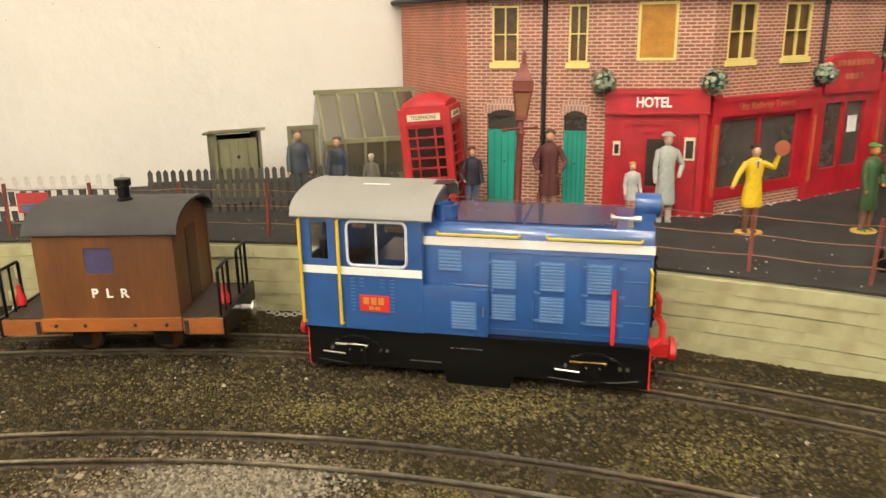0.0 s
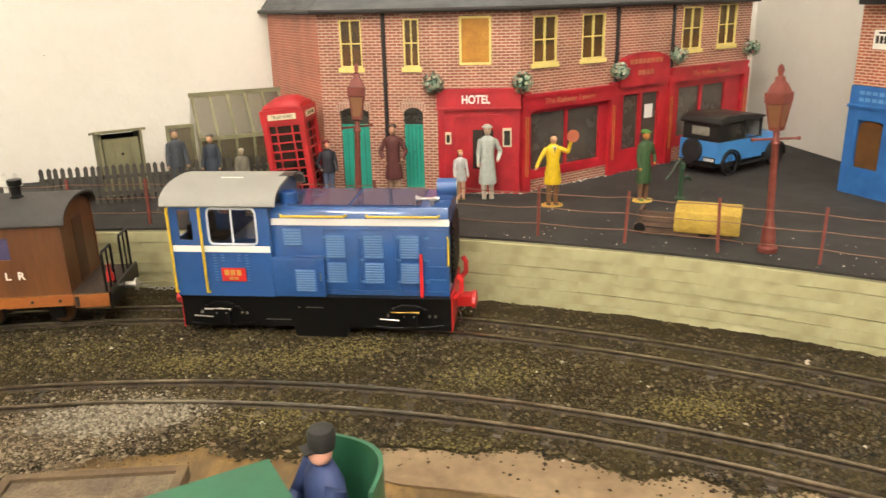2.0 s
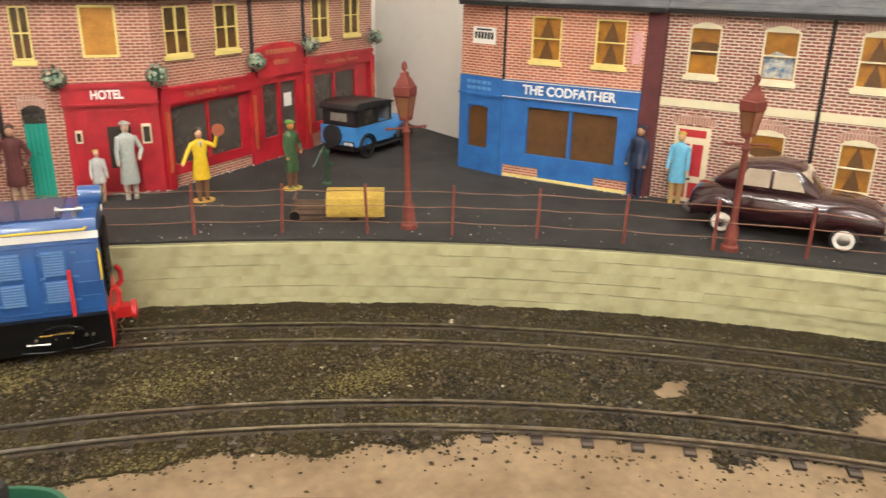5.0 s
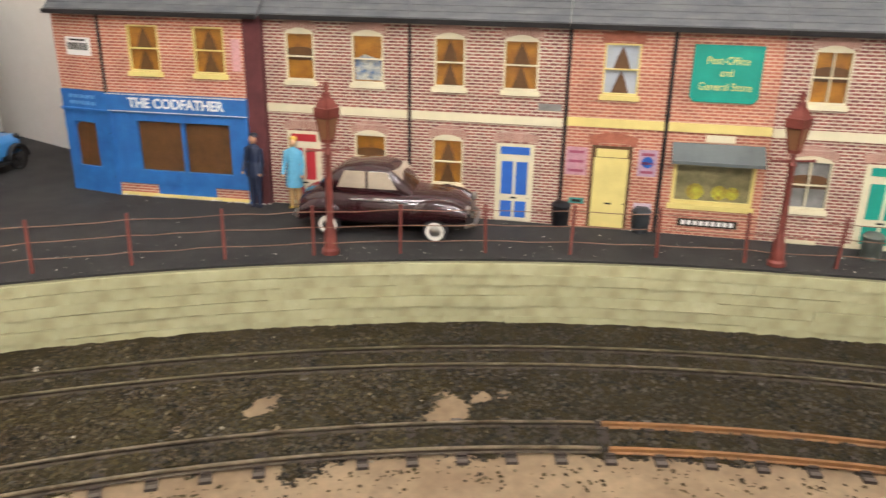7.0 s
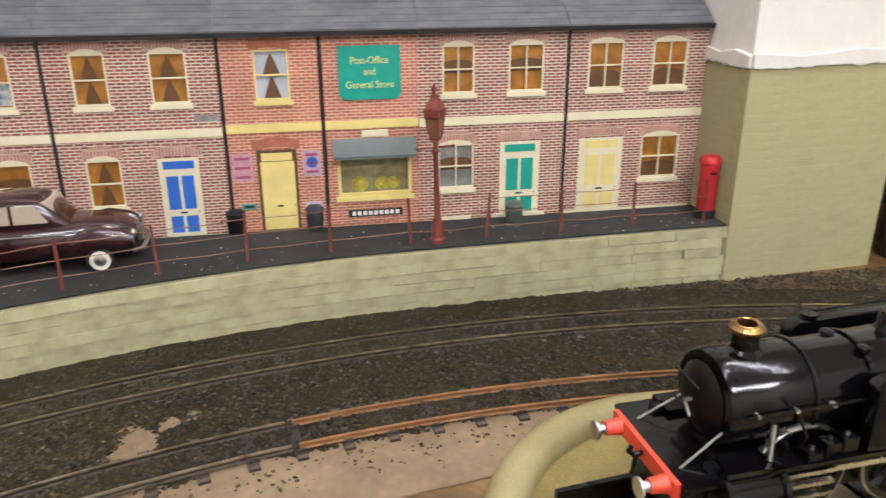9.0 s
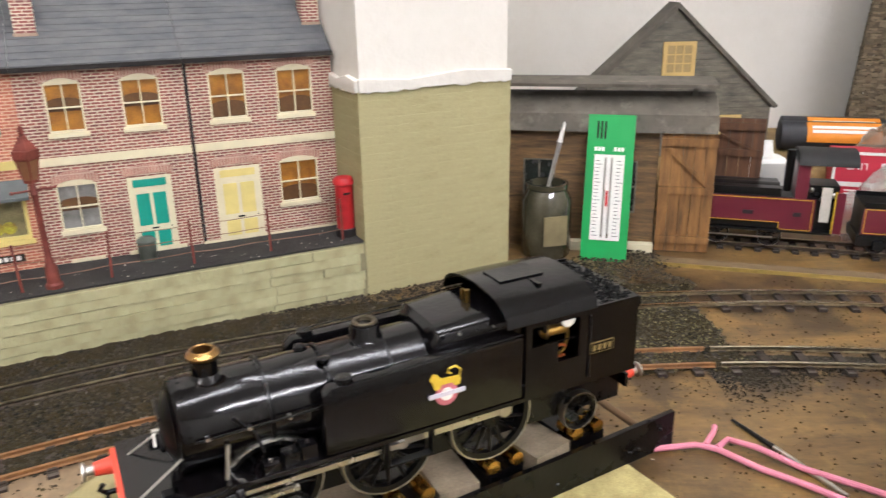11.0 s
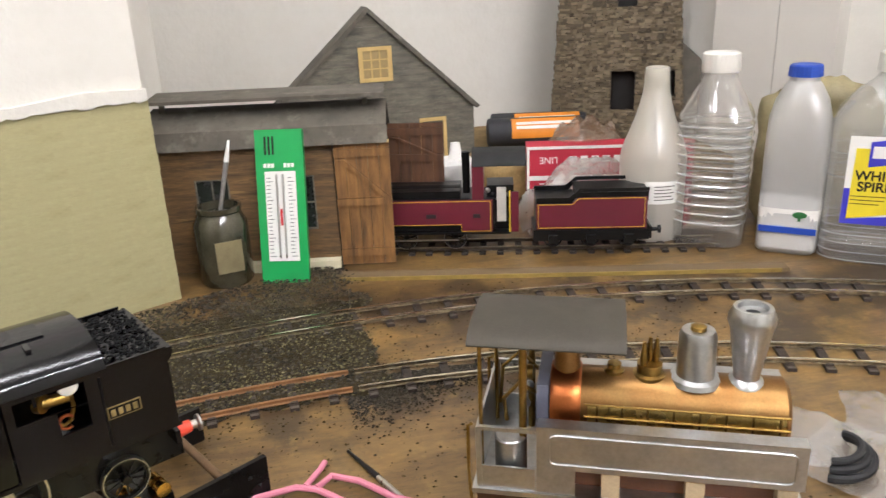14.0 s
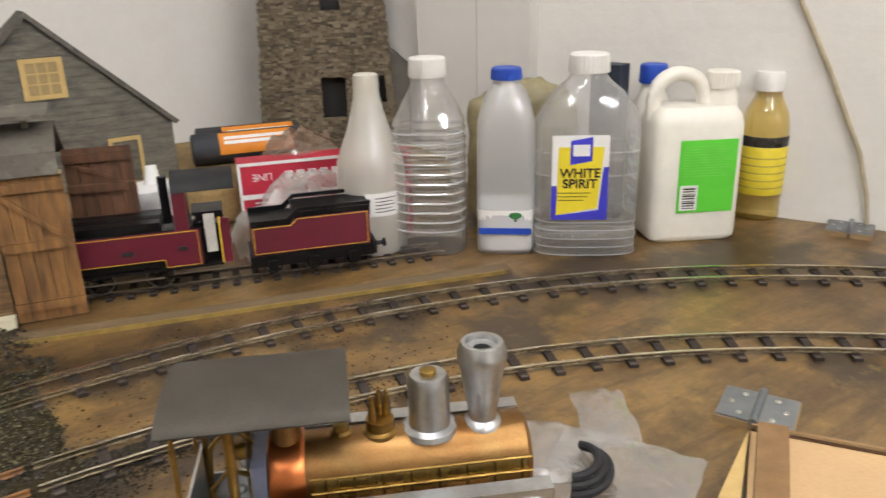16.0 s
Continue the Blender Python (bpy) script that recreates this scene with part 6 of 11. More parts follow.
# figures, one plain mesh each
def figurine(x, y, z, rz, h, top, legs, head, hair, label, skirt=0.0, arm=(-0.3, -0.3), base=None, lean=0.0, group="model figures", held=None, shirt=None, brim=0.0):
    bm = bmesh.new()
    k = h / 0.085
    for s in (-1, 1):
        lathe(bm, [(0.0028 * k, 0.0), (0.0027 * k, 0.006 * k), (0.0036 * k, 0.018 * k), (0.0036 * k, 0.024 * k), (0.0048 * k, 0.042 * k)], 8, (s * 0.0042 * k, 0, 0), mi=1)
        ball(bm, (s * 0.0044 * k, -0.0025 * k, 0.0016 * k), 0.0034 * k, (0.8, 1.4, 0.5), mi=3)
    low = 0.040 - skirt
    lathe(bm, [(0.0098 * k, low * k), (0.0104 * k, (low + 0.002) * k), (0.0092 * k, (low + 0.014) * k), (0.0074 * k, 0.0525 * k), (0.0076 * k, 0.0545 * k), (0.0090 * k, 0.0630 * k), (0.0088 * k, 0.0680 * k), (0.0060 * k, 0.0712 * k), (0.0030 * k, 0.0725 * k), (0.0026 * k, 0.0745 * k)], 14, mi=0, sy=0.72)
    # lapels and buttons
    for s in (-1, 1):
        cy(bm, (s * 0.0030 * k, -0.0046 * k, 0.0705 * k), (s * 0.0006 * k, -0.0068 * k, 0.0600 * k), 0.0009 * k, 0.0006 * k, 5, mi=0)
    cy(bm, (0, -0.0064 * k, 0.0600 * k), (0, -0.0072 * k, (low + 0.002) * k), 0.0005 * k, 0.0006 * k, 5, mi=0)
    for s, sw in zip((-1, 1), arm):
        sh = Vector((s * 0.0084 * k, 0, 0.0672 * k))
        if sw > 0.5:
            el = sh + Vector((s * 0.0085 * k, -0.003 * k, -0.0035 * k))
            ha = el + Vector((s * 0.0025 * k, -0.003 * k, 0.0130 * k))
        elif sw < -0.8:
            el = sh + Vector((s * 0.0070 * k, -0.002 * k, -0.0100 * k))
            ha = el + Vector((s * 0.0060 * k, -0.005 * k, -0.0100 * k))
        elif sw < -0.5:
            el = sh + Vector((s * 0.0065 * k, 0.001 * k, -0.0130 * k))
            ha = el + Vector((-s * 0.0040 * k, -0.006 * k, -0.0080 * k))
        else:
            el = sh + Vector((s * 0.0024 * k, -0.001 * k, -0.0135 * k))
            ha = el + Vector((s * 0.0006 * k, -0.005 * k, -0.0120 * k))
        ball(bm, sh, 0.0030 * k, mi=0)
        cy(bm, sh, el, 0.0029 * k, 0.0025 * k, 8, mi=0)
        ball(bm, el, 0.0025 * k, mi=0)
        cy(bm, el, ha, 0.0025 * k, 0.0021 * k, 8, mi=0)
        ball(bm, ha + (ha - el).normalized() * 0.0014 * k, 0.0021 * k, mi=2)
        if held and sw > 0.5:
            lathe(bm, [(0.0072 * k, -0.0004), (0.0074 * k, 0.0004), (0.0042 * k, 0.0008), (0.0036 * k, 0.003 * k), (0.0, 0.0034 * k)], 14, tuple(ha + Vector((0.0010 * k, -0.003 * k, 0.0060 * k))), mi=4, axis="y")
    ball(bm, (0, -0.0004 * k, 0.0785 * k), 0.0050 * k, (0.82, 0.95, 1.12), mi=2, sub=2)
    ball(bm, (0, -0.0052 * k, 0.0782 * k), 0.0010 * k, (0.7, 1, 1.1), mi=2)
    ball(bm, (0, 0.0018 * k, 0.0822 * k), 0.0055 * k, (0.92, 0.95, 0.62), mi=3, sub=2)
    if brim:
        lathe(bm, [(brim * k, 0.0818 * k), (brim * k, 0.0826 * k), (0.0045 * k, 0.0836 * k)], 14, (0, 0.0004 * k, 0), mi=3)
    mats_ = [mat("figure_coat", top, 0.55, var=0.16, scale=160), mat("figure_legs", legs, 0.6), mat("figure_skin", head, 0.55, var=0.1, scale=300), mat("figure_hat", hair, 0.6)]
    mats_.append(mat("figure_held_hat", held or hair, 0.6))
    if shirt:
        prism(bm, [(-0.0022 * k, 0.0712 * k), (0.0022 * k, 0.0712 * k), (0, 0.0630 * k)], -0.0070 * k, -0.0044 * k, mi=5)
        prism(bm, [(-0.0006 * k, 0.0705 * k), (0.0006 * k, 0.0705 * k), (0.0004 * k, 0.0640 * k), (-0.0004 * k, 0.0640 * k)], -0.0073 * k, -0.0070 * k, mi=3)
    mats_.append(mat("figure_shirt", shirt or top, 0.6))
    if base:
        lathe(bm, [(0.013 * k, -0.0004), (0.013 * k, 0.0012)], 16, mi=6, sy=0.8)
        mats_.append(mat("figure_base", base, 0.6))
    return solo("figurine", bm, mats_, pose(x, y, z, lean, 0, rz), label, "figurine", group)


F = STREET
figurine(0.277, 0.668, F + 0.0004, 0, 0.080, "dcb81c", "6b4a2a", "c99a78", "33261c", "model figure in a yellow coat raising a round brown hat", 0.014, (-0.9, 0.6), "c9a04a", held="a4583c", shirt="c8c4bc")
figurine(0.381, 0.667, F + 0.0004, 20, 0.080, "33502c", "6a4a34", "c9823c", "4c7a2c", "model figure in a green coat and green hat", 0.018, (-0.3, -0.6), "d0b04c", brim=0.0064)
figurine(0.181, 0.715, F, 5, 0.058, "b9bab6", "c09a80", "c79d80", "a8854a", "small model child figure in pale grey clothes", 0.008)
figurine(0.212, 0.712, F, 0, 0.086, "aab0a8", "a89a8c", "c0a48c", "a8a89c", "model figure in a long pale grey coat and hat", 0.022, (-0.3, -0.6), brim=0.0062)
figurine(0.106, 0.742, F, -12, 0.086, "5b2e2c", "a98a72", "b58a70", "4a3428", "model figure in a dark red-brown coat and skirt", 0.018, (-0.6, -0.6))
figurine(0.030, 0.745, F, 10, 0.070, "2a2a34", "4c5a74", "c08a70", "6e2420", "model figure with red hair, dark top and blue trousers", 0.0, (-0.6, -0.3))
figurine(0.706, 0.438, F, -75, 0.085, "1b2740", "18223a", "a9805f", "141a2c", "model policeman figure in dark blue uniform", 0.004)
figurine(0.732, 0.402, F, -60, 0.082, "6fb6d4", "b5935f", "c8a078", "c0a040", "model figure in a pale blue dress", 0.014)
figurine(-0.149, 0.792, F, 15, 0.083, "3a4148", "343c48", "b59070", "4f463c", "model workman figure in a waistcoat and cap", 0.0)
figurine(-0.108, 0.788, F, -10, 0.076, "2c3440", "2a2c34", "b88f6c", "3a3630", "model figure in a dark jacket and cap", 0.004)
figurine(-0.073, 0.786, F, 0, 0.058, "6f6a5c", "4a4438", "b09a80", "c0b8a0", "small pale model figure behind the picket fence", 0.004)

# picket fences


def picket_fence(p, q, n_, col, label, h=0.042):
    L_ = math.dist(p, q)
    fnc = thing("picket_fence", along(p, q, STREET), label, "fence")
    mm = mat("fence_paint", col, 0.7, var=0.2, scale=80)
    for z in (0.010, 0.030):
        box("rail", fnc, mm, 0, L_, 0.0006, 0.0026, z, z + 0.004)
    bm = bmesh.new()
    prism(bm, [(-0.0024, 0), (0.0024, 0), (0.0024, h - 0.003), (0, h), (-0.0024, h - 0.003)], -0.0012, 0.0004)
    me_ = mesh_of("picket", bm, mm)
    for k in range(n_):
        ob = new("picket", me_)
        ob.parent = fnc
        ob.matrix_basis = pose(L_ * (k + 0.5) / n_, 0, 0, 0, random.uniform(-1.5, 1.5), 0)
    return fnc


picket_fence((-0.302, 0.772), (-0.045, 0.800), 33, "3f3b33", "dark brown wooden model picket fence", 0.047)
picket_fence((-0.62, 0.745), (-0.318, 0.765), 26, "d9d6cc", "white painted model picket fence", 0.046)
en = thing("enamel_advert", along((-0.420, 0.742), (-0.385, 0.744), STREET), "small red and blue enamel advertising plate on the fence", "sign")
box("plate", en, mat("red_enamel", "b8403c", 0.35, var=0.15), 0, 0.030, -0.0035, -0.0015, 0.012, 0.032)
box("panel", en, mat("blue_enamel", "5a6f94", 0.35, var=0.15), 0.004, 0.026, -0.0041, -0.0034, 0.014, 0.021)

# privy hut
M_OLIVE = mat("pale_olive_wood", "7f7c5c", 0.7, var=0.15, scale=50, col2="66634a", stretch=(1, 1, 0.3))
hut = thing("wooden_hut", along((-0.240, 0.806), (-0.193, 0.829), STREET), "small pale olive wooden model hut with a lean-to roof", "hut")
bm = bmesh.new()
prism(bm, [(0, 0), (0.042, 0), (0.042, 0.072), (0, 0.079)], 0, 0.003, "x")
part("side", bm, M_OLIVE, hut)
bm = bmesh.new()
prism(bm, [(0, 0), (0.042, 0), (0.042, 0.072), (0, 0.079)], 0.047, 0.050, "x")
part("side", bm, M_OLIVE, hut)
dr = box("door", hut, M_OLIVE, 0.0045, 0.0455, 0.002, 0.005, 0.001, 0.071)
for k in range(4):
    box("board", dr, M_OLIVE, 0.006 + k * 0.0098, 0.0152 + k * 0.0098, 0.001, 0.0022, 0.002, 0.0705)
bm = bmesh.new()
ball(bm, (0.025, 0.001, 0.052), 0.002)
part("peep_hole", bm, M_DARK, dr)
box("back", hut, M_DARK, 0.003, 0.047, 0.039, 0.042, 0, 0.0715)
bm = bmesh.new()
prism(bm, [(-0.006, 0.0795), (0.046, 0.0715), (0.046, 0.0740), (-0.006, 0.0825)], -0.004, 0.054, "x")
part("roof", bm, M_OLIVE, hut)

# greenhouse-like shed with a long glazed roof
M_GHGLASS = clear_mat("dusty_greenish_glazing", (0.66, 0.63, 0.52), 0.30, 0.3, white="5e5a48")
gh = thing("greenhouse", along((-0.1227, 0.807), (-0.0207, 0.842), STREET), "olive wooden model greenhouse with dusty glazing", "greenhouse")
L_ = 0.108
for x in (0.0, L_):
    bm = bmesh.new()
    prism(bm, [(0, 0), (0.07, 0), (0.07, 0.071), (0.035, 0.115), (0, 0.069)], x - 0.0015, x + 0.0015, "x")
    part("gable", bm, M_GHGLASS, gh)
box("front_boarding", gh, M_OLIVE, 0, L_, 0, 0.003, 0, 0.030)
box("front_glazing", gh, M_GHGLASS, 0.0015, L_ - 0.0015, 0.0006, 0.0016, 0.030, 0.069)
bm = bmesh.new()
prism(bm, [(-0.002, 0.068), (0.035, 0.1155), (0.036, 0.1145), (-0.001, 0.067)], 0, L_, "x")
part("roof_glazing", bm, M_GHGLASS, gh)
for k in range(6):
    x = L_ * k / 5
    bm = bmesh.new()
    prism(bm, [(-0.0035, 0.0685), (0.035, 0.1180), (0.0365, 0.1160), (-0.002, 0.0665)], x - 0.0016, x + 0.0016, "x")
    part("rafter", bm, M_OLIVE, gh)
    box("mullion", gh, M_OLIVE, x - 0.0014, x + 0.0014, -0.001, 0.0022, 0.030, 0.069)
box("eaves_rail", gh, M_OLIVE, -0.002, L_ + 0.002, -0.003, 0.001, 0.065, 0.070)
box("ridge", gh, M_OLIVE, -0.003, L_ + 0.003, 0.033, 0.038, 0.1140, 0.1190)
od = part("open_door", bmesh.new(), M_OLIVE, gh)
for a_, b_, c_, d_ in ((-0.036, -0.032, 0.0, 0.084), (-0.007, -0.003, 0.0, 0.084), (-0.032, -0.007, 0.0, 0.030), (-0.032, -0.007, 0.080, 0.084)):
    box("door_rail", od, M_OLIVE, a_, b_, 0.020, 0.023, c_, d_)
box("door_pane", od, M_GHGLASS, -0.032, -0.007, 0.0212, 0.0218, 0.030, 0.080)


# ---- cars ----
def place_car(name, p_rear, p_front, half, label):
    """Near wheels at p_rear and p_front; the car's middle lies half a track beyond."""
    d = (Vector(p_front) - Vector(p_rear)).normalized()
    away = Vector((-d.y, d.x))
    mid = (Vector(p_front) + Vector(p_rear)) / 2 + away * half
    return thing(name, pose(mid.x, mid.y, STREET, 0, 0, math.degrees(math.atan2(d.y, d.x))), label, "car")


M_MAROON = mat("dark_maroon_car_paint", "2c0f14", 0.16, var=0.06, bump=0.02, coat=0.8, scale=20)
M_TYRE = mat("black_tyre", "151414", 0.7, var=0.1)
M_WHITEWALL = mat("white_wall", "d8d4c8", 0.5, var=0.05)
M_CREAMTRIM = mat("cream_interior", "b7a993", 0.5, var=0.15)
car = place_car("saloon_car", (0.690, 0.308), (0.743, 0.209), 0.033, "dark maroon rounded model saloon car with whitewall tyres")
bm = bmesh.new()
loft(bm, [(-0.091, 0.020, 0.016, 0.034, 2.3), (-0.085, 0.029, 0.013, 0.042, 2.4), (-0.068, 0.034, 0.011, 0.048, 2.7), (-0.040, 0.036, 0.011, 0.0495, 3), (0.0, 0.0365, 0.011, 0.0495, 3), (0.030, 0.035, 0.011, 0.049, 3), (0.055, 0.029, 0.013, 0.0485, 2.6), (0.076, 0.021, 0.016, 0.045, 2.5), (0.089, 0.014, 0.019, 0.036, 2.3)], 24)
part("body", bm, M_MAROON, car)
bm = bmesh.new()
loft(bm, [(-0.070, 0.014, 0.040, 0.050, 2.4), (-0.058, 0.025, 0.038, 0.063, 2.6), (-0.040, 0.029, 0.036, 0.0735, 2.8), (-0.015, 0.030, 0.036, 0.0765, 2.9), (0.008, 0.029, 0.036, 0.0745, 2.8), (0.022, 0.028, 0.036, 0.062, 2.8), (0.031, 0.026, 0.036, 0.050, 2.6)], 24)
part("cabin", bm, M_MAROON, car)
for s in (-1, 1):
    for x0, x1, x2, x3 in ((-0.045, -0.037, -0.016, -0.016), (-0.013, -0.013, 0.006, 0.016)):
        bm = bmesh.new()
        prism(bm, [(x0, 0.0515), (x3, 0.0515), (x2, 0.0685), (x1, 0.0685)], s * 0.0285, s * 0.0302)
        part("side_window", bm, M_CREAMTRIM, car)
    bm = bmesh.new()
    loft(bm, [(0.026, 0.004, 0.014, 0.030, 2.2), (0.040, 0.0075, 0.018, 0.041, 2.2), (0.058, 0.0085, 0.020, 0.0445, 2.2), (0.076, 0.008, 0.020, 0.041, 2.2), (0.088, 0.005, 0.022, 0.034, 2.2)], 14)
    for v in bm.verts:
        v.co.y += s * 0.0295
    part("front_wing", bm, M_MAROON, car)
    bm = bmesh.new()
    loft(bm, [(-0.086, 0.004, 0.014, 0.028, 2.2), (-0.072, 0.0075, 0.018, 0.038, 2.2), (-0.056, 0.008, 0.020, 0.041, 2.2), (-0.038, 0.005, 0.016, 0.032, 2.2)], 14)
    for v in bm.verts:
        v.co.y += s * 0.031
    part("rear_wing", bm, M_MAROON, car)
    for x in (-0.0545, 0.0565):
        wh = wheel(car, x, s * 0.0325, 0.0125, 0.0125, 0.007, M_TYRE, M_TYRE)
        bm = bmesh.new()
        lathe(bm, [(0.0, s * 0.0046), (0.0050, s * 0.0044), (0.0062, s * 0.0036), (0.0072, s * 0.0036)], 20, (x, s * 0.0325, 0.0125), axis="y", caps=False)
        part("hubcap", bm, M_SILVER, wh, "bright hub cap")
        bm = bmesh.new()
        lathe(bm, [(0.0055, -0.0002), (0.0095, -0.0004), (0.0095, 0.0004), (0.0055, 0.0002)], 20, (x, s * 0.0362, 0.0125), axis="y", caps=False)
        part("white_wall", bm, M_WHITEWALL, wh)
    bm = bmesh.new()
    ball(bm, (0.088, s * 0.026, 0.0345), 0.0045, (0.6, 1, 1), sub=2)
    part("headlight", bm, M_SILVER, car)
    bm = bmesh.new()
    cy(bm, (-0.030, s * 0.0366, 0.0415), (0.030, s * 0.0358, 0.0405), 0.0006, n=5)
    part("trim_strip", bm, M_SILVER, car)
    bm = bmesh.new()
    cy(bm, (-0.005, s * 0.0372, 0.043), (0.002, s * 0.0372, 0.043), 0.0007, n=5)
    part("door_handle", bm, M_SILVER, car)
for x in (-0.094, 0.094):
    bm = bmesh.new()
    tube(bm, [(x * 0.93, -0.033, 0.019), (x, -0.024, 0.018), (x * 1.01, 0, 0.018), (x, 0.024, 0.018), (x * 0.93, 0.033, 0.019)], 0.0020, 8)
    part("bumper", bm, M_SILVER, car)
bm = bmesh.new()
prism(bm, [(0.0195, 0.052), (0.026, 0.052), (0.016, 0.069), (0.0095, 0.069)], -0.022, 0.022)
part("windscreen", bm, M_CREAMTRIM, car)
bm = bmesh.new()
for k in range(5):
    bx(bm, 0.0885, 0.0915, -0.010, 0.010, 0.022 + k * 0.0025, 0.023 + k * 0.0025)
part("grille", bm, M_SILVER, car)

# old blue car
M_SKY = mat("light_blue_car_paint", "3f83c4", 0.35, var=0.06, coat=0.4)
M_HOODBLACK = mat("black_car_top", "1b1a19", 0.45, var=0.1, coat=0.2)
oc = place_car("vintage_car", (0.525, 0.757), (0.623, 0.806), 0.034, "light blue and black model vintage car")
oc.matrix_basis = oc.matrix_basis @ Matrix.Diagonal((0.88, 0.88, 0.92, 1))
bm = bmesh.new()
bx(bm, -0.080, 0.020, -0.034, 0.034, 0.020, 0.048)
rounded(bm, 0.005, 3)
part("body", bm, M_SKY, oc)
bm = bmesh.new()
prism(bm, [(-0.030, 0.022), (0.030, 0.022), (0.030, 0.040), (0.022, 0.049), (-0.022, 0.049), (-0.030, 0.040)], 0.018, 0.066, "x")
rounded(bm, 0.002, 2)
part("bonnet", bm, M_SKY, oc)
for x, w in ((-0.077, 0.020), (-0.026, 0.006), (0.0145, 0.0025)):
    for s in (-1, 1):
        box("pillar", oc, M_HOODBLACK, x, x + w, *sorted((s * 0.0295, s * 0.0325)), 0.047, 0.074, 0.0012)
for s in (-1, 1):
    box("side_window", oc, mat("dark_car_glazing", "3c3a34", 0.12, var=0.3), -0.057, -0.026, *sorted((s * 0.0300, s * 0.0308)), 0.049, 0.072)
    box("door_rail", oc, M_HOODBLACK, -0.058, 0.017, *sorted((s * 0.0318, s * 0.0336)), 0.0465, 0.0495, 0.0006)
box("seat_back", oc, mat("brown_car_seat", "6a5a48", 0.7, var=0.2), -0.024, -0.016, -0.026, 0.026, 0.044, 0.060, 0.002)
box("rear_panel", oc, M_HOODBLACK, -0.0785, -0.075, -0.031, 0.031, 0.046, 0.076, 0.002)
box("rear_window", oc, mat("car_glazing", "8f8d80", 0.15, var=0.2), -0.0792, -0.0786, -0.015, 0.015, 0.055, 0.067)
bm = bmesh.new()
prism(bm, [(-0.082, 0.071), (0.022, 0.0745), (0.0225, 0.0765), (0.010, 0.0795), (-0.030, 0.0825), (-0.068, 0.0825), (-0.078, 0.0795), (-0.0825, 0.074)], -0.0345, 0.0345)
rounded(bm, 0.0022, 2, 30)
part("roof", bm, M_HOODBLACK, oc)
bm = bmesh.new()
prism(bm, [(0.0145, 0.048), (0.017, 0.048), (0.0175, 0.075), (0.015, 0.075)], -0.029, 0.029)
part("windscreen", bm, M_GREYPANE, oc)
box("chassis", oc, M_HOODBLACK, -0.078, 0.068, -0.026, 0.026, 0.012, 0.0205)
for s in (-1, 1):
    for x in (-0.053, 0.053):
        wheel(oc, x, s * 0.0335, 0.0165, 0.0165, 0.006, M_TYRE, M_HOODBLACK, 8)
        bm = bmesh.new()
        hi_ = [(x + 0.0205 * math.cos(math.pi * k / 10), 0.0165 + 0.0205 * math.sin(math.pi * k / 10)) for k in range(11)]
        lo_ = [(x + 0.0190 * math.cos(math.pi * k / 10), 0.0165 + 0.0190 * math.sin(math.pi * k / 10)) for k in range(11)]
        prism(bm, hi_ + lo_[::-1], *sorted((s * 0.0285, s * 0.0390)))
        part("mudguard", bm, M_HOODBLACK, oc)
    box("running_board", oc, M_HOODBLACK, -0.034, 0.034, *sorted((s * 0.029, s * 0.039)), 0.0135, 0.0155)
    bm = bmesh.new()
    lathe(bm, [(0.003, -0.006), (0.0055, 0.0), (0.0055, 0.002)], 14, (0.066, s * 0.024, 0.044), axis="x")
    part("headlight", bm, M_HOODBLACK, oc)
bm = bmesh.new()
lathe(bm, [(0.012, -0.003), (0.016, -0.0028), (0.0165, 0.0), (0.016, 0.0028), (0.012, 0.003)], 22, (-0.085, 0.008, 0.034), axis="x")
part("spare_wheel", bm, M_TYRE, oc)
pl = box("number_plate", oc, M_HOODBLACK, -0.0825, -0.0805, -0.030, -0.010, 0.020, 0.027)
bm = bmesh.new()
for k in range(5):
    bx(bm, -0.0829, -0.0824, -0.0285 + k * 0.0035, -0.0262 + k * 0.0035, 0.0215, 0.0255)
part("plate_marks", bm, M_WHITE, pl)

# platform trolley with a yellow board, and a hand pump
tr = thing("luggage_trolley", along((0.352, 0.545), (0.415, 0.510), STREET), "brown slatted model trolley with a rounded yellow cover", "trolley")
M_TROL = mat("grey_brown_boards", "5a4434", 0.75, var=0.3, scale=60, stretch=(1, 5, 1))
box("deck", tr, M_TROL, -0.018, 0.070, -0.004, 0.022, 0.009, 0.012, 0.0006)
for k in range(4):
    box("slat", tr, M_TROL, -0.018, 0.068, -0.0062, -0.0042, 0.0025 + k * 0.0056, 0.0066 + k * 0.0056, 0.0005)
box("end_board", tr, M_TROL, -0.0195, -0.0165, -0.006, 0.022, 0.004, 0.024, 0.0006)
bm = bmesh.new()
prism(bm, [(-0.0090, 0.006), (-0.0098, 0.018), (-0.0075, 0.0245), (-0.001, 0.0285), (0.009, 0.0300), (0.020, 0.0295), (0.020, 0.0275), (0.009, 0.0278), (0.000, 0.0265), (-0.0055, 0.0230), (-0.0074, 0.018), (-0.0066, 0.006)], 0.014, 0.073, "x")
part("board", bm, mat("yellow_straw_board", "b09438", 0.75, var=0.3, scale=70, col2="8a702a", stretch=(0.4, 1, 1)), tr, "yellow rounded cover board")
for x in (-0.018, 0.042):
    for y in (-0.006, 0.024):
        wheel(tr, x, y, 0.006, 0.006, 0.002, M_TROL, M_FRAME)
pump = thing("hand_pump", pose(0.424, 0.665, STREET, 0, 0, 20), "small green model hand pump with a curved handle", "pump")
M_PUMP = mat("dark_green_iron", "2c4a34", 0.5, var=0.2)
bm = bmesh.new()
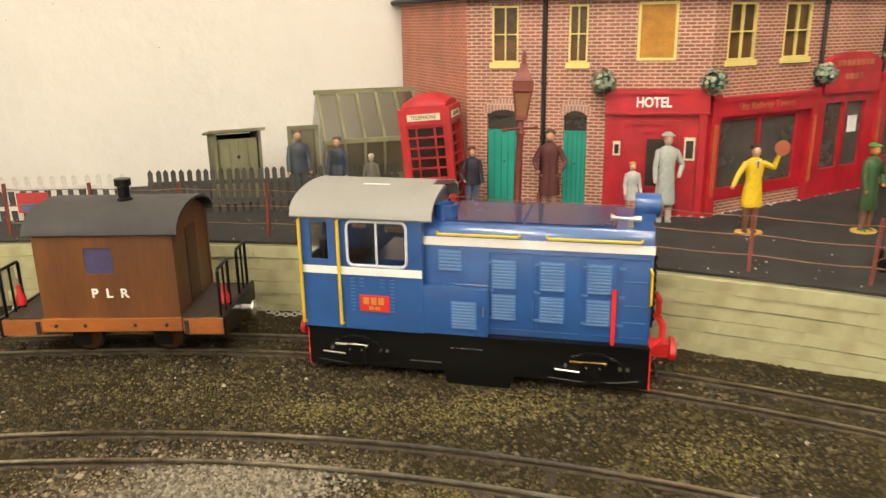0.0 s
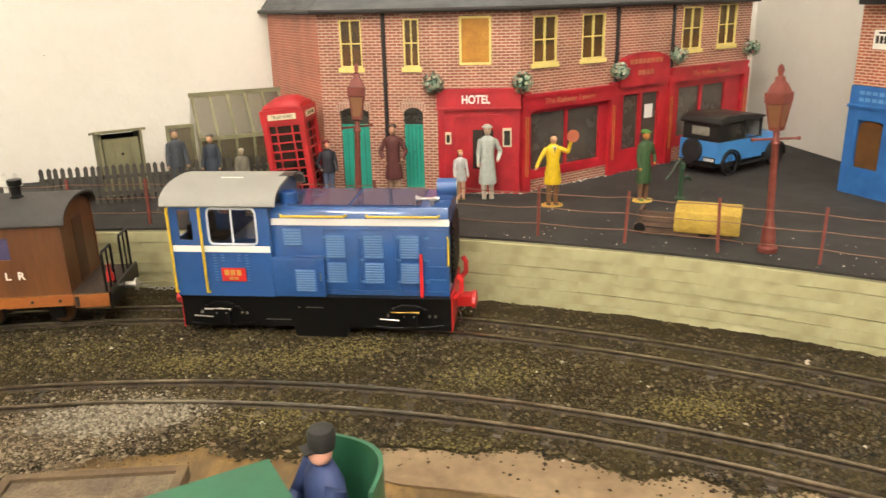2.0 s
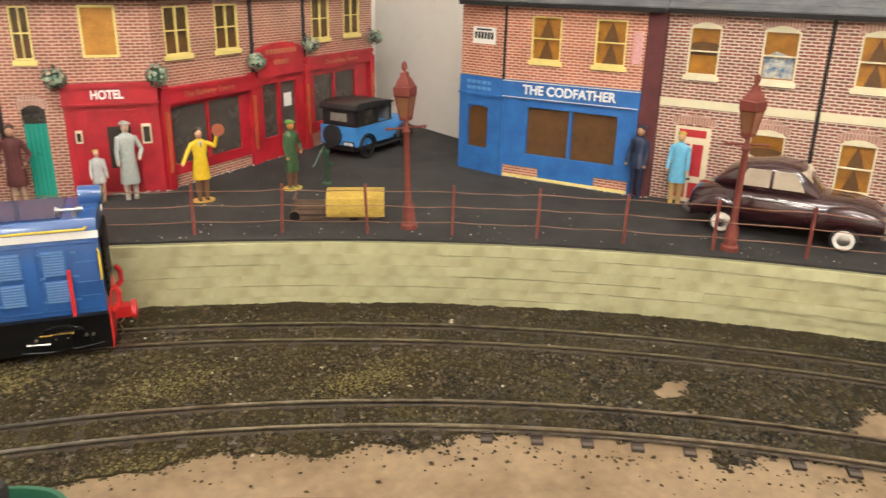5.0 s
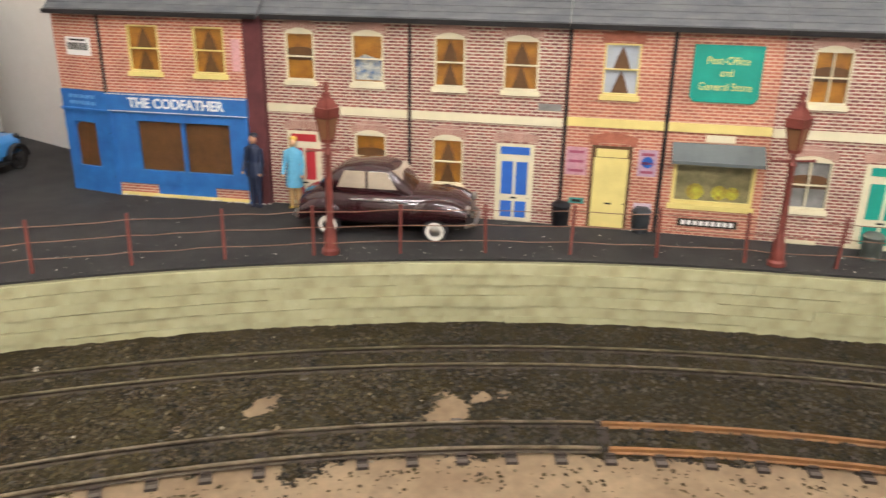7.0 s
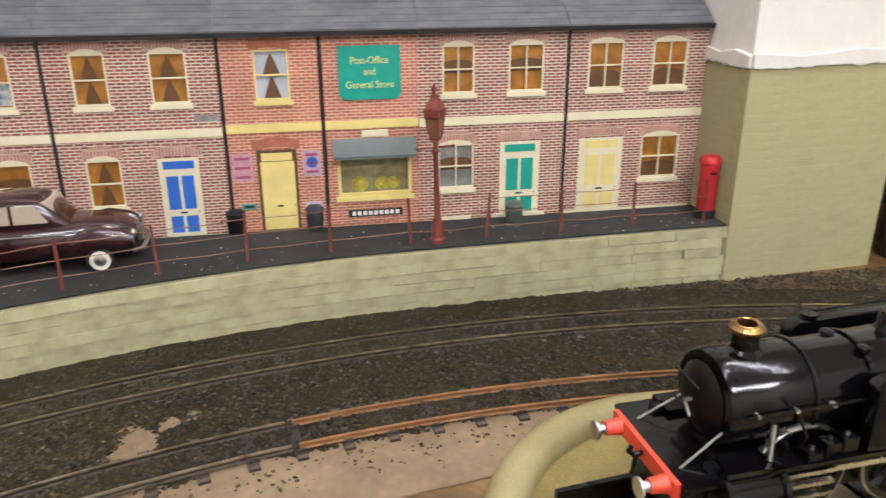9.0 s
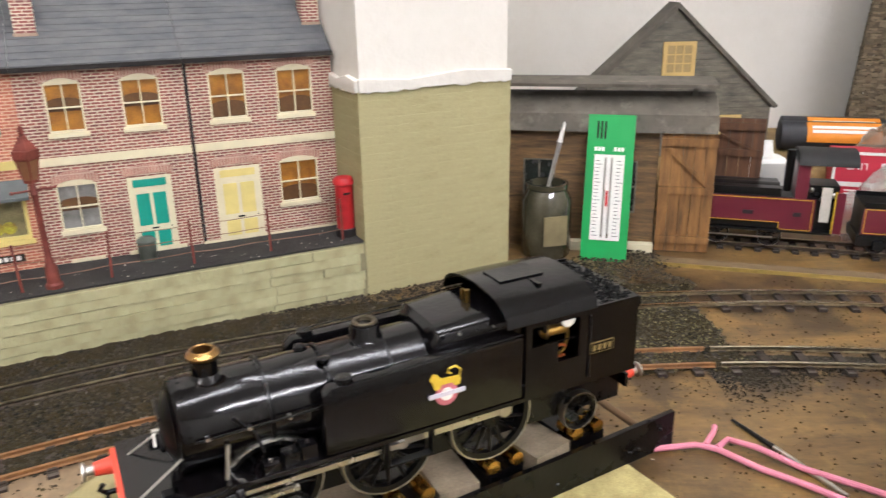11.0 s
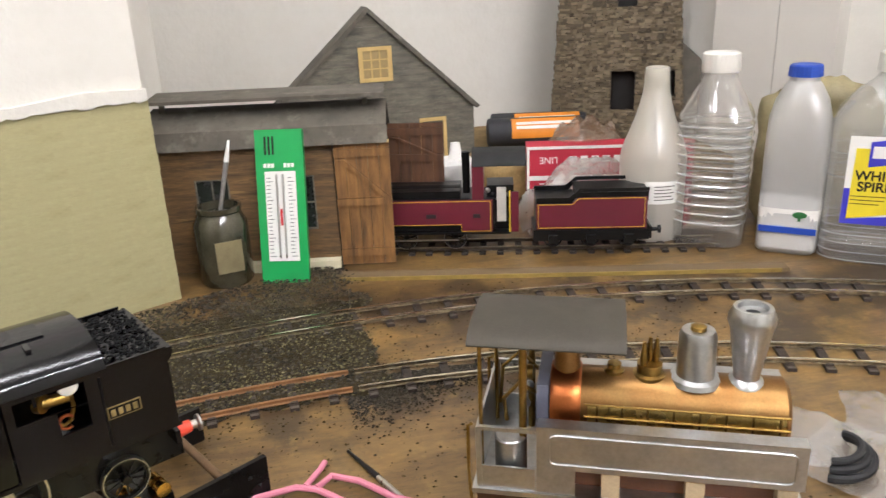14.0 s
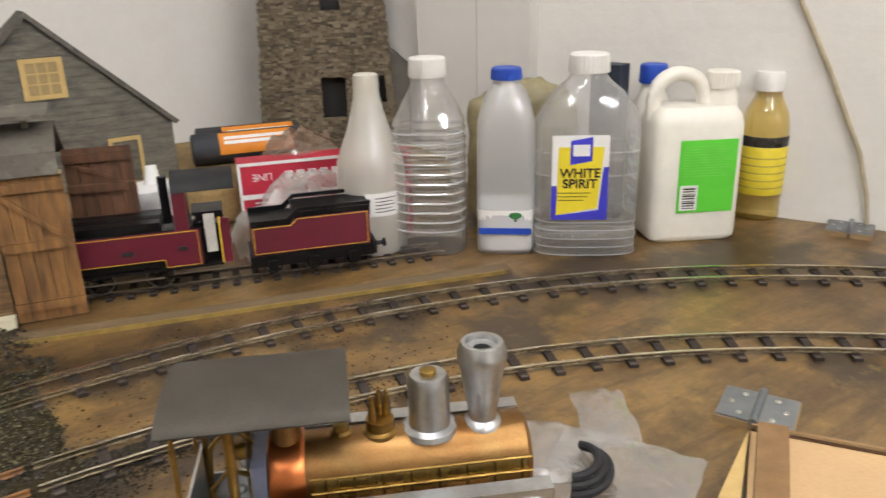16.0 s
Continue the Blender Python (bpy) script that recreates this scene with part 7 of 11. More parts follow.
lathe(bm, [(0.006, 0), (0.006, 0.002), (0.0028, 0.004), (0.0026, 0.034), (0.004, 0.036), (0.0036, 0.041), (0.0, 0.043)], 12)
part("barrel", bm, M_PUMP, pump)
bm = bmesh.new()
tube(bm, [(0.002, 0, 0.024), (0.010, 0, 0.025), (0.014, 0, 0.021)], 0.0016, 6)
part("spout", bm, M_PUMP, pump)
bm = bmesh.new()
tube(bm, [(0.002, 0, 0.041), (-0.003, 0, 0.046), (-0.008, 0, 0.043), (-0.015, 0, 0.032), (-0.022, 0, 0.026)], 0.0011, 6)
part("handle", bm, M_PUMP, pump)

# pillar box and bins
pb = thing("pillar_box", pose(1.062, -0.352, STREET, 0, 0, 25), "red model pillar box with a black base", "pillar box")
bm = bmesh.new()
lathe(bm, [(0.0105, 0.010), (0.0105, 0.062), (0.0125, 0.0635), (0.0125, 0.067), (0.010, 0.071), (0.0, 0.0735)], 20)
part("body", bm, M_PHONE, pb)
bm = bmesh.new()
lathe(bm, [(0.012, 0.0), (0.012, 0.009), (0.0106, 0.010)], 20)
part("base", bm, M_BLACK, pb)
box("slot", pb, M_DARK, -0.0112, -0.0100, -0.004, 0.004, 0.052, 0.0545)
bins = [(0.872, 0.138, "15161a"), (0.908, 0.062, "3a3f42"), (0.978, -0.146, "5a6058")]
for x, y, col in bins:
    dk = thing("dustbin", pose(x, y, STREET), "small dark ribbed model dustbin by the house wall", "dustbin", "dustbins")
    mm = mat("bin_metal", col, 0.5, metal=0.3, var=0.2)
    bm = bmesh.new()
    lathe(bm, [(0.0075, 0), (0.0088, 0.001), (0.0092, 0.010), (0.0098, 0.011), (0.0094, 0.021), (0.0102, 0.022)], 16)
    part("drum", bm, mm, dk)
    bm = bmesh.new()
    lathe(bm, [(0.0105, 0.022), (0.0105, 0.0238), (0.007, 0.027), (0.0, 0.028)], 16)
    part("lid", bm, mm, dk)

# flower baskets on the hotel
M_LEAF = stone_mat("basket_leaves", [(0.0, "8d9c86"), (0.35, "6f8674"), (0.6, "a9b39e"), (0.8, "c0ac90"), (0.9, "a8706a")])


def basket(m, r):
    bk = thing("flower_basket", m, "round green model flower basket on the hotel front", "flower basket", "flower baskets")
    bm = bmesh.new()
    for k in range(150):
        v = Vector((random.gauss(0, 1), random.gauss(0, 1), random.gauss(0, 1))).normalized()
        c_ = v * r * random.uniform(0.75, 1.1)
        u = v.orthogonal().normalized() * r * 0.22
        w_ = v.cross(u).normalized() * r * 0.22
        t = v * r * 0.10
        bm.faces.new([bm.verts.new(c_ + p_) for p_ in (u, w_ + t, -u, -w_ + t)])
    part("foliage", bm, M_LEAF, bk)
    bm = bmesh.new()
    ball(bm, (0, 0, 0), r * 0.78)
    part("moss_ball", bm, M_PUMP, bk)
    bm = bmesh.new()
    cy(bm, (0, 0, r * 0.4), (0, r * 1.05, r * 1.2), 0.0008, n=5)
    part("bracket", bm, M_BLACK, bk)
    return bk


for p_, q_, u in ((HK, HR, -0.004), (HK, HR, lc + 0.002), (HR, HE, 0.155), (HR, HE, 0.268), (HR, HE, 0.43)):
    basket(along(p_, q_, STREET) @ pose(u, -0.010, 0.131 if u < 0.2 else 0.145), 0.011)

# ---- the corner beyond the pier: engine shed, barn, tower ----
M_GREYWOOD = mat("grey_weathered_boards", "706a5b", 0.8, var=0.25, scale=30, bump=0.3, fine=260, col2="45443e", stretch=(1, 1, 4))
M_ROOFGREY = mat("grey_roof_card", "605a4f", 0.8, var=0.2, scale=25, bump=0.25, fine=200, col2="464239")
M_BROWNWOOD = mat("brown_weathered_boards", "74572f", 0.65, var=0.45, scale=24, bump=0.4, fine=240, col2="352512", stretch=(0.4, 1, 5))
grimed(M_BROWNWOOD, "9c7c4a", 40.0, 0.56, 0.70, 0.6, (0.4, 1, 3))
grimed(M_BROWNWOOD, "241a0e", 55.0, 0.56, 0.68, 0.7, (0.5, 1, 4))
M_DOORWOOD = mat("worn_brown_door_boards", "8e6634", 0.7, var=0.4, scale=26, bump=0.3, col2="4c3317", stretch=(4, 1, 0.5))
# boards of the rear door, its shade painted in as a darker brown
M_DOORSHADED = mat("shaded_brown_door_boards", "5e3c20", 0.7, var=0.35, scale=30, bump=0.25, col2="3a2412", stretch=(4, 1, 0.5))
grimed(M_ROOFGREY, "857e70", 34.0, 0.54, 0.70, 0.55)
grimed(M_ROOFGREY, "35322b", 60.0, 0.55, 0.68, 0.6)
grimed(M_GREYWOOD, "8a8474", 46.0, 0.55, 0.70, 0.5, (1, 1, 3))
M_PALEFRAME = mat("pale_wood_frame", "c4a768", 0.65, var=0.12)

shed = thing("engine_shed", along((1.226, -0.530), (1.188, -0.755), 0), "long brown boarded model engine shed with open doors", "shed")
SL, SD = 0.222, 0.105
for k in range(16):
    z = k * 0.0103
    cuts = [(0, SL)]
    if 5 <= k <= 11:
        cuts = [(0, 0.045), (0.088, 0.145), (0.196, SL)]
    for a_, b_ in cuts:
        bm = bmesh.new()
        prism(bm, [(-0.0012, z), (0.0014, z), (0.0014, z + 0.0101), (0.0, z + 0.0101)], a_, b_, "x")
        part("board", bm, M_BROWNWOOD, shed)
# near-black sheet close behind the boards and panes
box("dark_backing", shed, M_DARK, 0, SL, 0.0016, 0.004, 0, 0.163)
for a_, b_ in ((0.045, 0.088), (0.145, 0.196)):
    fr = part("window_frame", bmesh.new(), M_DARK, shed)
    for p_ in ((a_, b_, 0.0515, 0.054), (a_, b_, 0.1215, 0.124), (a_, a_ + 0.002, 0.054, 0.1215), (b_ - 0.002, b_, 0.054, 0.1215), ((a_ + b_) / 2 - 0.001, (a_ + b_) / 2 + 0.001, 0.054, 0.1215), (a_, b_, 0.087, 0.089)):
        box("bar", fr, M_GREYWOOD, p_[0], p_[1], -0.0008, 0.001, p_[2], p_[3])
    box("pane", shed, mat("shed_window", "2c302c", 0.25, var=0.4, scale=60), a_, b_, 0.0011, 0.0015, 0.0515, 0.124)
box("back_wall", shed, M_GREYWOOD, 0, SL, SD - 0.003, SD, 0, 0.16)
for x in (0.0, SL - 0.003):
    bm = bmesh.new()
    prism(bm, [(0.004, 0.163), (SD - 0.003, 0.16), (SD / 2, 0.204)], x, x + 0.003, "x")
    part("gable", bm, M_BROWNWOOD, shed)
bm = bmesh.new()
prism(bm, [(0.004, 0.0), (SD - 0.003, 0.0), (SD - 0.003, 0.16), (0.004, 0.163)], 0.0, 0.003, "x")
part("end_wall", bm, M_BROWNWOOD, shed)
bm = bmesh.new()
prism(bm, [(-0.012, 0.163), (-0.008, 0.186), (0.030, 0.205), (0.052, 0.208), (0.052, 0.205), (0.030, 0.202), (-0.006, 0.183), (-0.010, 0.163)], -0.008, SL + 0.070, "x")
part("roof_slope", bm, M_ROOFGREY, shed, "grey curved roof panel")
bm = bmesh.new()
prism(bm, [(0.052, 0.205), (SD + 0.012, 0.163), (SD + 0.012, 0.160), (0.052, 0.202)], -0.008, SL + 0.070, "x")
part("roof_slope", bm, M_ROOFGREY, shed)
bm = bmesh.new()
prism(bm, [(0.004, 0.2185), (0.062, 0.222), (0.062, 0.2265), (0.004, 0.2225)], -0.004, SL + 0.068, "x")
part("ridge_board", bm, M_ROOFGREY, shed, "loose grey ridge board")
for x in (0.006, SL + 0.04):
    box("ridge_prop", shed, M_GREYWOOD, x, x + 0.006, 0.030, 0.036, 0.204, 0.2225)
box("doorstep", shed, M_CREAM, 0.085, 0.222, -0.016, -0.002, 0.0, 0.012)


def shed_door(m, w_, h_, wood=None):
    dd = part("door", bmesh.new(), wood or M_DOORWOOD, shed, m=m)
    n_ = 5
    for k in range(n_):
        box("plank", dd, wood or M_DOORWOOD, w_ * k / n_ + 0.0003, w_ * (k + 1) / n_ - 0.0003, 0, 0.003, 0, h_)
    for z in (0.012, h_ * 0.5, h_ - 0.016):
        box("ledge", dd, wood or M_DOORWOOD, 0, w_, -0.003, -0.0002, z, z + 0.010)
    if wood is None:
        box("top_edge", dd, M_PALEFRAME, 0.0, w_, -0.0024, 0.0034, h_ + 0.0002, h_ + 0.0034)
    bm = bmesh.new()
    prism(bm, [(0.004, h_ - 0.018), (0.012, h_ - 0.018), (w_ - 0.002, h_ * 0.56), (w_ - 0.010, h_ * 0.56)], -0.0028, -0.0003)
    part("brace", bm, wood or M_DOORWOOD, dd)
    return dd


shed_door(pose(0.224, -0.006, 0.002, 0, 0, -1), 0.070, 0.160)
shed_door(pose(0.290, 0.075, 0.066, 0, 0, -8), 0.075, 0.104, M_DOORSHADED)

# raised ground behind
M_TAN = mat("tan_scenery_board", "8f7748", 0.85, var=0.25, scale=18, bump=0.4, fine=200, col2="6f5a34")
bm = bmesh.new()
pts = [(1.36, -0.86), (1.40, -1.16), (1.32, -1.40), (1.50, -1.41), (1.735, -1.29), (1.735, -0.45), (1.36, -0.50)]
prism(bm, pts, 0.0, 0.062, "z")
rounded(bm, 0.012, 3)
solo("raised_ground", bm, M_TAN, Matrix(), "low tan scenery board in the corner of the layout", "board", kind="structure")

# barn
barn = thing("barn", along((1.472, -0.665), (1.502, -1.010), 0.062), "grey weatherboarded model barn with a steep gable and pale window", "barn")
BL = math.dist((1.472, -0.665), (1.502, -1.010))
EV, AP = 0.088, 0.240
nb = 24
for k in range(nb):
    z0, z1 = AP * k / nb, AP * (k + 1) / nb

    def half(z):
        return BL / 2 if z <= EV else BL / 2 * max(0.0, (AP - z) / (AP - EV))

    h0, h1 = half(z0), half(z1)
    bm = bmesh.new()
    prism(bm, [(BL / 2 - h0, z0), (BL / 2 + h0, z0), (BL / 2 + h1 + 1e-4, z1 - 0.0003), (BL / 2 - h1 - 1e-4, z1 - 0.0003)], -0.0004 - 0.0008 * (k % 2), 0.003)
    part("weatherboard", bm, M_GREYWOOD, barn)
for s in (-1, 1):
    bm = bmesh.new()
    prism(bm, [(BL / 2, AP + 0.010), (BL / 2 + s * (BL / 2 + 0.010), EV - 0.006), (BL / 2 + s * (BL / 2 + 0.004), EV - 0.010), (BL / 2, AP + 0.001)], -0.008, 0.040)
    part("roof_slope", bm, M_ROOFGREY, barn)
wb = part("window", bmesh.new(), M_PALEFRAME, barn)
w0, w1, z0, z1 = 0.1545, 0.2090, 0.134, 0.189
for a_, b_, c_, d_ in ((w0, w1, z0, z0 + 0.006), (w0, w1, z1 - 0.006, z1), (w0, w0 + 0.007, z0 + 0.006, z1 - 0.006), (w1 - 0.007, w1, z0 + 0.006, z1 - 0.006)):
    box("frame", wb, M_PALEFRAME, a_, b_, -0.004, -0.0005, c_, d_)
for k in (1, 2):
    box("bar", wb, M_PALEFRAME, w0 + 0.007 + 0.0137 * k - 0.001, w0 + 0.007 + 0.0137 * k + 0.001, -0.003, -0.0016, z0 + 0.006, z1 - 0.006)
    box("bar", wb, M_PALEFRAME, w0 + 0.007, w1 - 0.007, -0.0030, -0.0016, z0 + 0.006 + 0.0143 * k - 0.001, z0 + 0.006 + 0.0143 * k + 0.001)
box("pane", wb, mat("tan_window", "9c8758", 0.4, var=0.15), w0 + 0.006, w1 - 0.006, -0.0016, -0.0012, z0 + 0.005, z1 - 0.005)
box("side_wall", barn, M_GREYWOOD, BL - 0.003, BL, 0.003, 0.038, 0, EV)
df = part("door_frame", bmesh.new(), M_PALEFRAME, barn, "pale wooden door frame")
for a_, b_, c_, d_ in ((0.250, 0.2555, 0.0, 0.062), (0.291, 0.2965, 0.0, 0.062), (0.250, 0.2965, 0.0621, 0.068)):
    box("frame_piece", df, M_PALEFRAME, a_, b_, -0.004, -0.0014, c_, d_)

# small white jar by the barn
jr = thing("white_tub", pose(1.292, -0.930, 0.0) @ Matrix.Diagonal((0.8, 1.5, 1.05, 1)), "small white plastic tub with a nozzle", "tub")
bm = bmesh.new()
loft(bm, [(0.0, 0.030, -0.018, 0.018, 5), (0.095, 0.030, -0.018, 0.018, 5), (0.100, 0.026, -0.015, 0.015, 4)], 20, "z")
part("body", bm, M_WHITE, jr)
bm = bmesh.new()
lathe(bm, [(0.008, 0.100), (0.006, 0.108), (0.0045, 0.122), (0.0, 0.123)], 12)
part("nozzle", bm, M_WHITE, jr)

# stone tower, built of rough courses
M_TOWER = stone_mat("rough_tower_stone", [(0.0, "655b48"), (0.25, "594f3f"), (0.45, "6d6250"), (0.7, "50473a"), (0.85, "776b56")])
tower = thing("stone_tower", pose(1.590, -1.312, 0.062, 0, 0, 244), "rough grey-brown stone model tower ruin with dark window openings", "tower")
bm = bmesh.new()
TW, TD, TH = 0.116, 0.095, 0.36
HOLE = ((-0.010, 0.032, 0.052, 0.119), (0.078, 0.100, 0.075, 0.119), (-0.003, 0.030, 0.228, 0.27))
zz = 0.0
while zz < TH:
    hz = random.uniform(0.0032, 0.0056)
    taper = 1 - 0.20 * zz / TH
    for wd, face in ((TW, 0), (TD, 1), (TD, 2)):
        x = -wd * taper
        while x < wd * taper:
            x1 = min(x + random.uniform(0.004, 0.013), wd * taper)
            pr = random.uniform(0.0, 0.0036)
            gaps = [h for h in HOLE if face == 0 and h[2] < zz + hz / 2 < h[3]]
            for h in gaps:
                if x < h[0] - 1e-4 < x1:
                    x1 = h[0]
                elif h[0] - 1e-4 <= x < h[1]:
                    x1 = h[1]
            xm = (x + x1) / 2
            if not any(h[0] < xm < h[1] for h in gaps):
                if face == 0:
                    vs_ = bx(bm, x, x1, -TD * taper - pr, -TD * taper + 0.010, zz, zz + hz)
                else:
                    sx_ = 1 if face == 1 else -1
                    vs_ = bx(bm, *sorted((sx_ * (TW * taper - 0.010), sx_ * (TW * taper + pr))), x, x1, zz, zz + hz)
                for v in vs_:
                    v.co += Vector((random.uniform(-1, 1), random.uniform(-1, 1), random.uniform(-1, 1))) * 0.0011
            x = x1
    zz += hz
tagged(part("masonry", bm, M_TOWER, tower), kind="stuff")
# added black box inside: gives the window openings their shade by colour
box("dark_core", tower, M_DARK, -TW * 0.72, TW * 0.72, -TD * 0.70, TD * 0.75, 0, TH - 0.01)
bm = bmesh.new()
prism(bm, [(TW * 0.95, 0.0), (TW + 0.026, 0.0), (TW + 0.026, 0.135), (TW * 0.92, 0.165)], -TD * 0.7, TD * 0.6)
part("lean_to", bm, M_ROOFGREY, tower, "grey lean-to against the tower")

# boxed pipes on the wall
for x, y, w_, nm in ((1.4063, -1.4633, 0.055, "white boxed pipe casing on the wall"), (1.3154, -1.5105, 0.046, "white painted vertical pipe casing on the wall")):
    bm = bmesh.new()
    bx(bm, -w_, w_, -0.03, 0.026, 0.0, 1.49)
    rounded(bm, 0.010, 3)
    solo("trim_pipe_casing", bm, mat("off_white_casing", "cdc9c0", 0.7, var=0.06, scale=5), pose(x, y, 0, 0, 0, 27.5), nm, "pipe casing", kind="structure")

# ---- thermometer, jar with a brush ----
th = thing("thermometer", along((1.153, -0.646), (1.138, -0.706), 0) @ pose(0, 0, 0, -13, 0, 0) @ Matrix.Diagonal((0.96, 1, 0.93, 1)), "green plastic wall thermometer leaning on the shed", "thermometer")
bm = bmesh.new()
bx(bm, 0, 0.062, 0, 0.008, 0, 0.205)
rounded(bm, 0.004, 2)
part("case", bm, mat("bright_green_plastic", "1f9448", 0.35, var=0.05, bump=0.03, coat=0.3), th)
sc_ = box("scale_card", th, M_WHITE, 0.011, 0.051, -0.0012, 0.0002, 0.030, 0.150)
for u in (0.013, 0.041):
    bm = bmesh.new()
    for k in range(22):
        bx(bm, u, u + (0.008 if k % 5 == 0 else 0.005), -0.0016, -0.0011, 0.036 + k * 0.005, 0.0368 + k * 0.005)
    part("scale_marks", bm, M_DARKPANE, sc_)
for u, m_ in ((0.0265, M_SILVER), (0.0345, M_SILVER)):
    bm = bmesh.new()
    cy(bm, (u, -0.002, 0.034), (u, -0.002, 0.146), 0.0014, n=8)
    part("glass_tube", bm, m_, sc_)
bm = bmesh.new()
bx(bm, 0.029, 0.032, -0.0022, -0.0010, 0.078, 0.100)
part("marker", bm, M_LRED, sc_)
for k in range(3):
    box("slot", th, M_DARK, 0.012 + k * 0.005, 0.0145 + k * 0.005, -0.0006, 0.0004, 0.172, 0.196)
for u in (0.010, 0.036):
    bm = bmesh.new()
    for k in range(3):
        bx(bm, u + k * 0.0048, u + 0.0038 + k * 0.0048, -0.0006, 0.0004, 0.155, 0.1605)
    part("lettering", bm, M_WHITE, th)
jar = thing("glass_jar", pose(1.178, -0.603, 0.0), "dirty glass jar holding a brush beside the pier", "jar")
M_JAR = mat("murky_glass", "4a4636", 0.12, var=0.3, scale=30, col2="2b2a20", coat=0.5)
bm = bmesh.new()
lathe(bm, [(0.030, 0.0), (0.033, 0.004), (0.033, 0.078), (0.028, 0.088), (0.026, 0.092), (0.028, 0.094), (0.028, 0.100), (0.024, 0.100), (0.024, 0.09)], 28)
part("body", bm, M_JAR, jar)
bm = bmesh.new()
prism(bm, [(-0.016, 0.022), (0.016, 0.022), (0.016, 0.062), (-0.016, 0.062)], -0.0345, -0.0328)
lb = part("label", bm, mat("brown_paper_label", "7d7250", 0.7, var=0.2), jar, m=pose(0, 0, 0, 0, 0, -75))
bm = bmesh.new()
cy(bm, (0.004, 0.0, 0.085), (0.012, -0.016, 0.150), 0.0022, 0.003, 8)
part("brush_handle", bm, M_GREYPANE, jar)
bm = bmesh.new()
cy(bm, (0.012, -0.016, 0.150), (0.016, -0.022, 0.176), 0.0034, 0.0015, 8)
part("brush_tip", bm, M_WHITE, jar)

# ---- maroon tender engine on a short track ----
M_ENG = mat("maroon_engine_paint", "5a1426", 0.35, var=0.08, coat=0.3)
EP0, EP1 = (1.232, -0.800), (1.118, -1.205)
emat = along(EP0, EP1, 0.0)
pts = [Vector((emat @ Vector((0.48 * k / 40 - 0.02, 0, 0)))[:2]) for k in range(41)]
lay_track("short straight display track under the maroon engine", pts, [(0, 41, M_BROWN_RAIL)], 2)
eng = thing("tender_engine", emat @ pose(0, 0, 0.0083), "maroon model tender engine with black top and yellow lining", "steam engine")


def lined_panel(parent, pts_, y, col, name):
    bm = bmesh.new()
    prism(bm, pts_, *sorted((y, y + 0.0016)))
    p_ = part(name, bm, col, parent)
    for (xa, za), (xb, zb) in zip(pts_, pts_[1:] + pts_[:1]):
        bm = bmesh.new()
        cx_, cz_ = sum(q[0] for q in pts_) / len(pts_), sum(q[1] for q in pts_) / len(pts_)
        ia_, ib_ = (xa + (cx_ - xa) * 0.04, za + (cz_ - za) * 0.07), (xb + (cx_ - xb) * 0.04, zb + (cz_ - zb) * 0.07)
        cy(bm, (ia_[0], y - 0.0001, ia_[1]), (ib_[0], y - 0.0001, ib_[1]), 0.0005, n=4)
        part("lining", bm, M_YEL, p_)
    return p_


box("tank_top", eng, M_FRAME, 0.0, 0.120, -0.026, 0.030, 0.0705, 0.0805, 0.002)
lined_panel(eng, [(0.004, 0.036), (0.122, 0.036), (0.122, 0.026), (0.162, 0.026), (0.162, 0.070), (0.004, 0.070)], -0.032, M_ENG, "side_tank")
box("tank_body", eng, M_FRAME, 0.002, 0.165, -0.030, 0.030, 0.028, 0.0705)
box("running_plate", eng, M_FRAME, 0.0, 0.185, -0.034, 0.034, 0.0235, 0.0262)
bm = bmesh.new()
lathe(bm, [(0.022, 0.0), (0.023, 0.010), (0.023, 0.120)], 24, (0.0, 0.0, 0.060), axis="x")
part("boiler", bm, M_FRAME, eng)
box("cab_sheet", eng, M_ENG, 0.136, 0.151, -0.031, 0.031, 0.070, 0.116, 0.002)
bm = bmesh.new()
prism(bm, [(-0.034 * math.cos(math.pi * k / 10), 0.1145 + 0.017 * math.sin(math.pi * k / 10)) for k in range(11)], 0.136, 0.206, "x")
part("cab_roof", bm, mat("sooty_roof", "131211", 0.75, var=0.2), eng)
box("cab_pillar", eng, M_ENG, 0.186, 0.196, -0.033, -0.030, 0.026, 0.080)
bm = bmesh.new()
cy(bm, (0.1845, -0.033, 0.026), (0.1845, -0.033, 0.082), 0.0010, n=8)
part("handrail", bm, M_YEL, eng)
bm = bmesh.new()
cy(bm, (0.128, -0.012, 0.075), (0.128, -0.012, 0.130), 0.005, 0.0055, 12)
part("chimney", bm, M_FRAME, eng)
bm = bmesh.new()
bx(bm, 0.155, 0.190, -0.020, 0.020, 0.026, 0.086)
rounded(bm, 0.004, 2)
bkh = part("backhead", bm, M_FRAME, eng)
for k in range(5):
    bm = bmesh.new()
    ball(bm, (0.156 + 0.007 * k, -0.022, 0.080 - 0.006 * (k % 3)), 0.0036, sub=2)
    part("valve", bm, M_FRAME if k % 2 else M_SILVER, bkh)
box("cab_curtain", eng, mat("pale_grey_cloth", "b8b4aa", 0.8, var=0.15), 0.168, 0.180, -0.031, -0.029, 0.040, 0.086, 0.0006)
for x in (0.046, 0.112):
    for y in (-0.022, 0.022):
        wheel(eng, x, y, 0.0155, 0.0155, 0.005, M_SILVER, M_FRAME, 10)
bm = bmesh.new()
bx(bm, 0.010, 0.118, -0.0275, -0.0262, 0.0125, 0.0145)
part("coupling_rod", bm, M_SILVER, eng)
for a_, b_ in ((0.075, 0.088), (0.1365, 0.146)):
    box("plate", eng, M_BLACK, a_, b_, -0.0337, -0.0321, 0.046, 0.051, 0.0004)
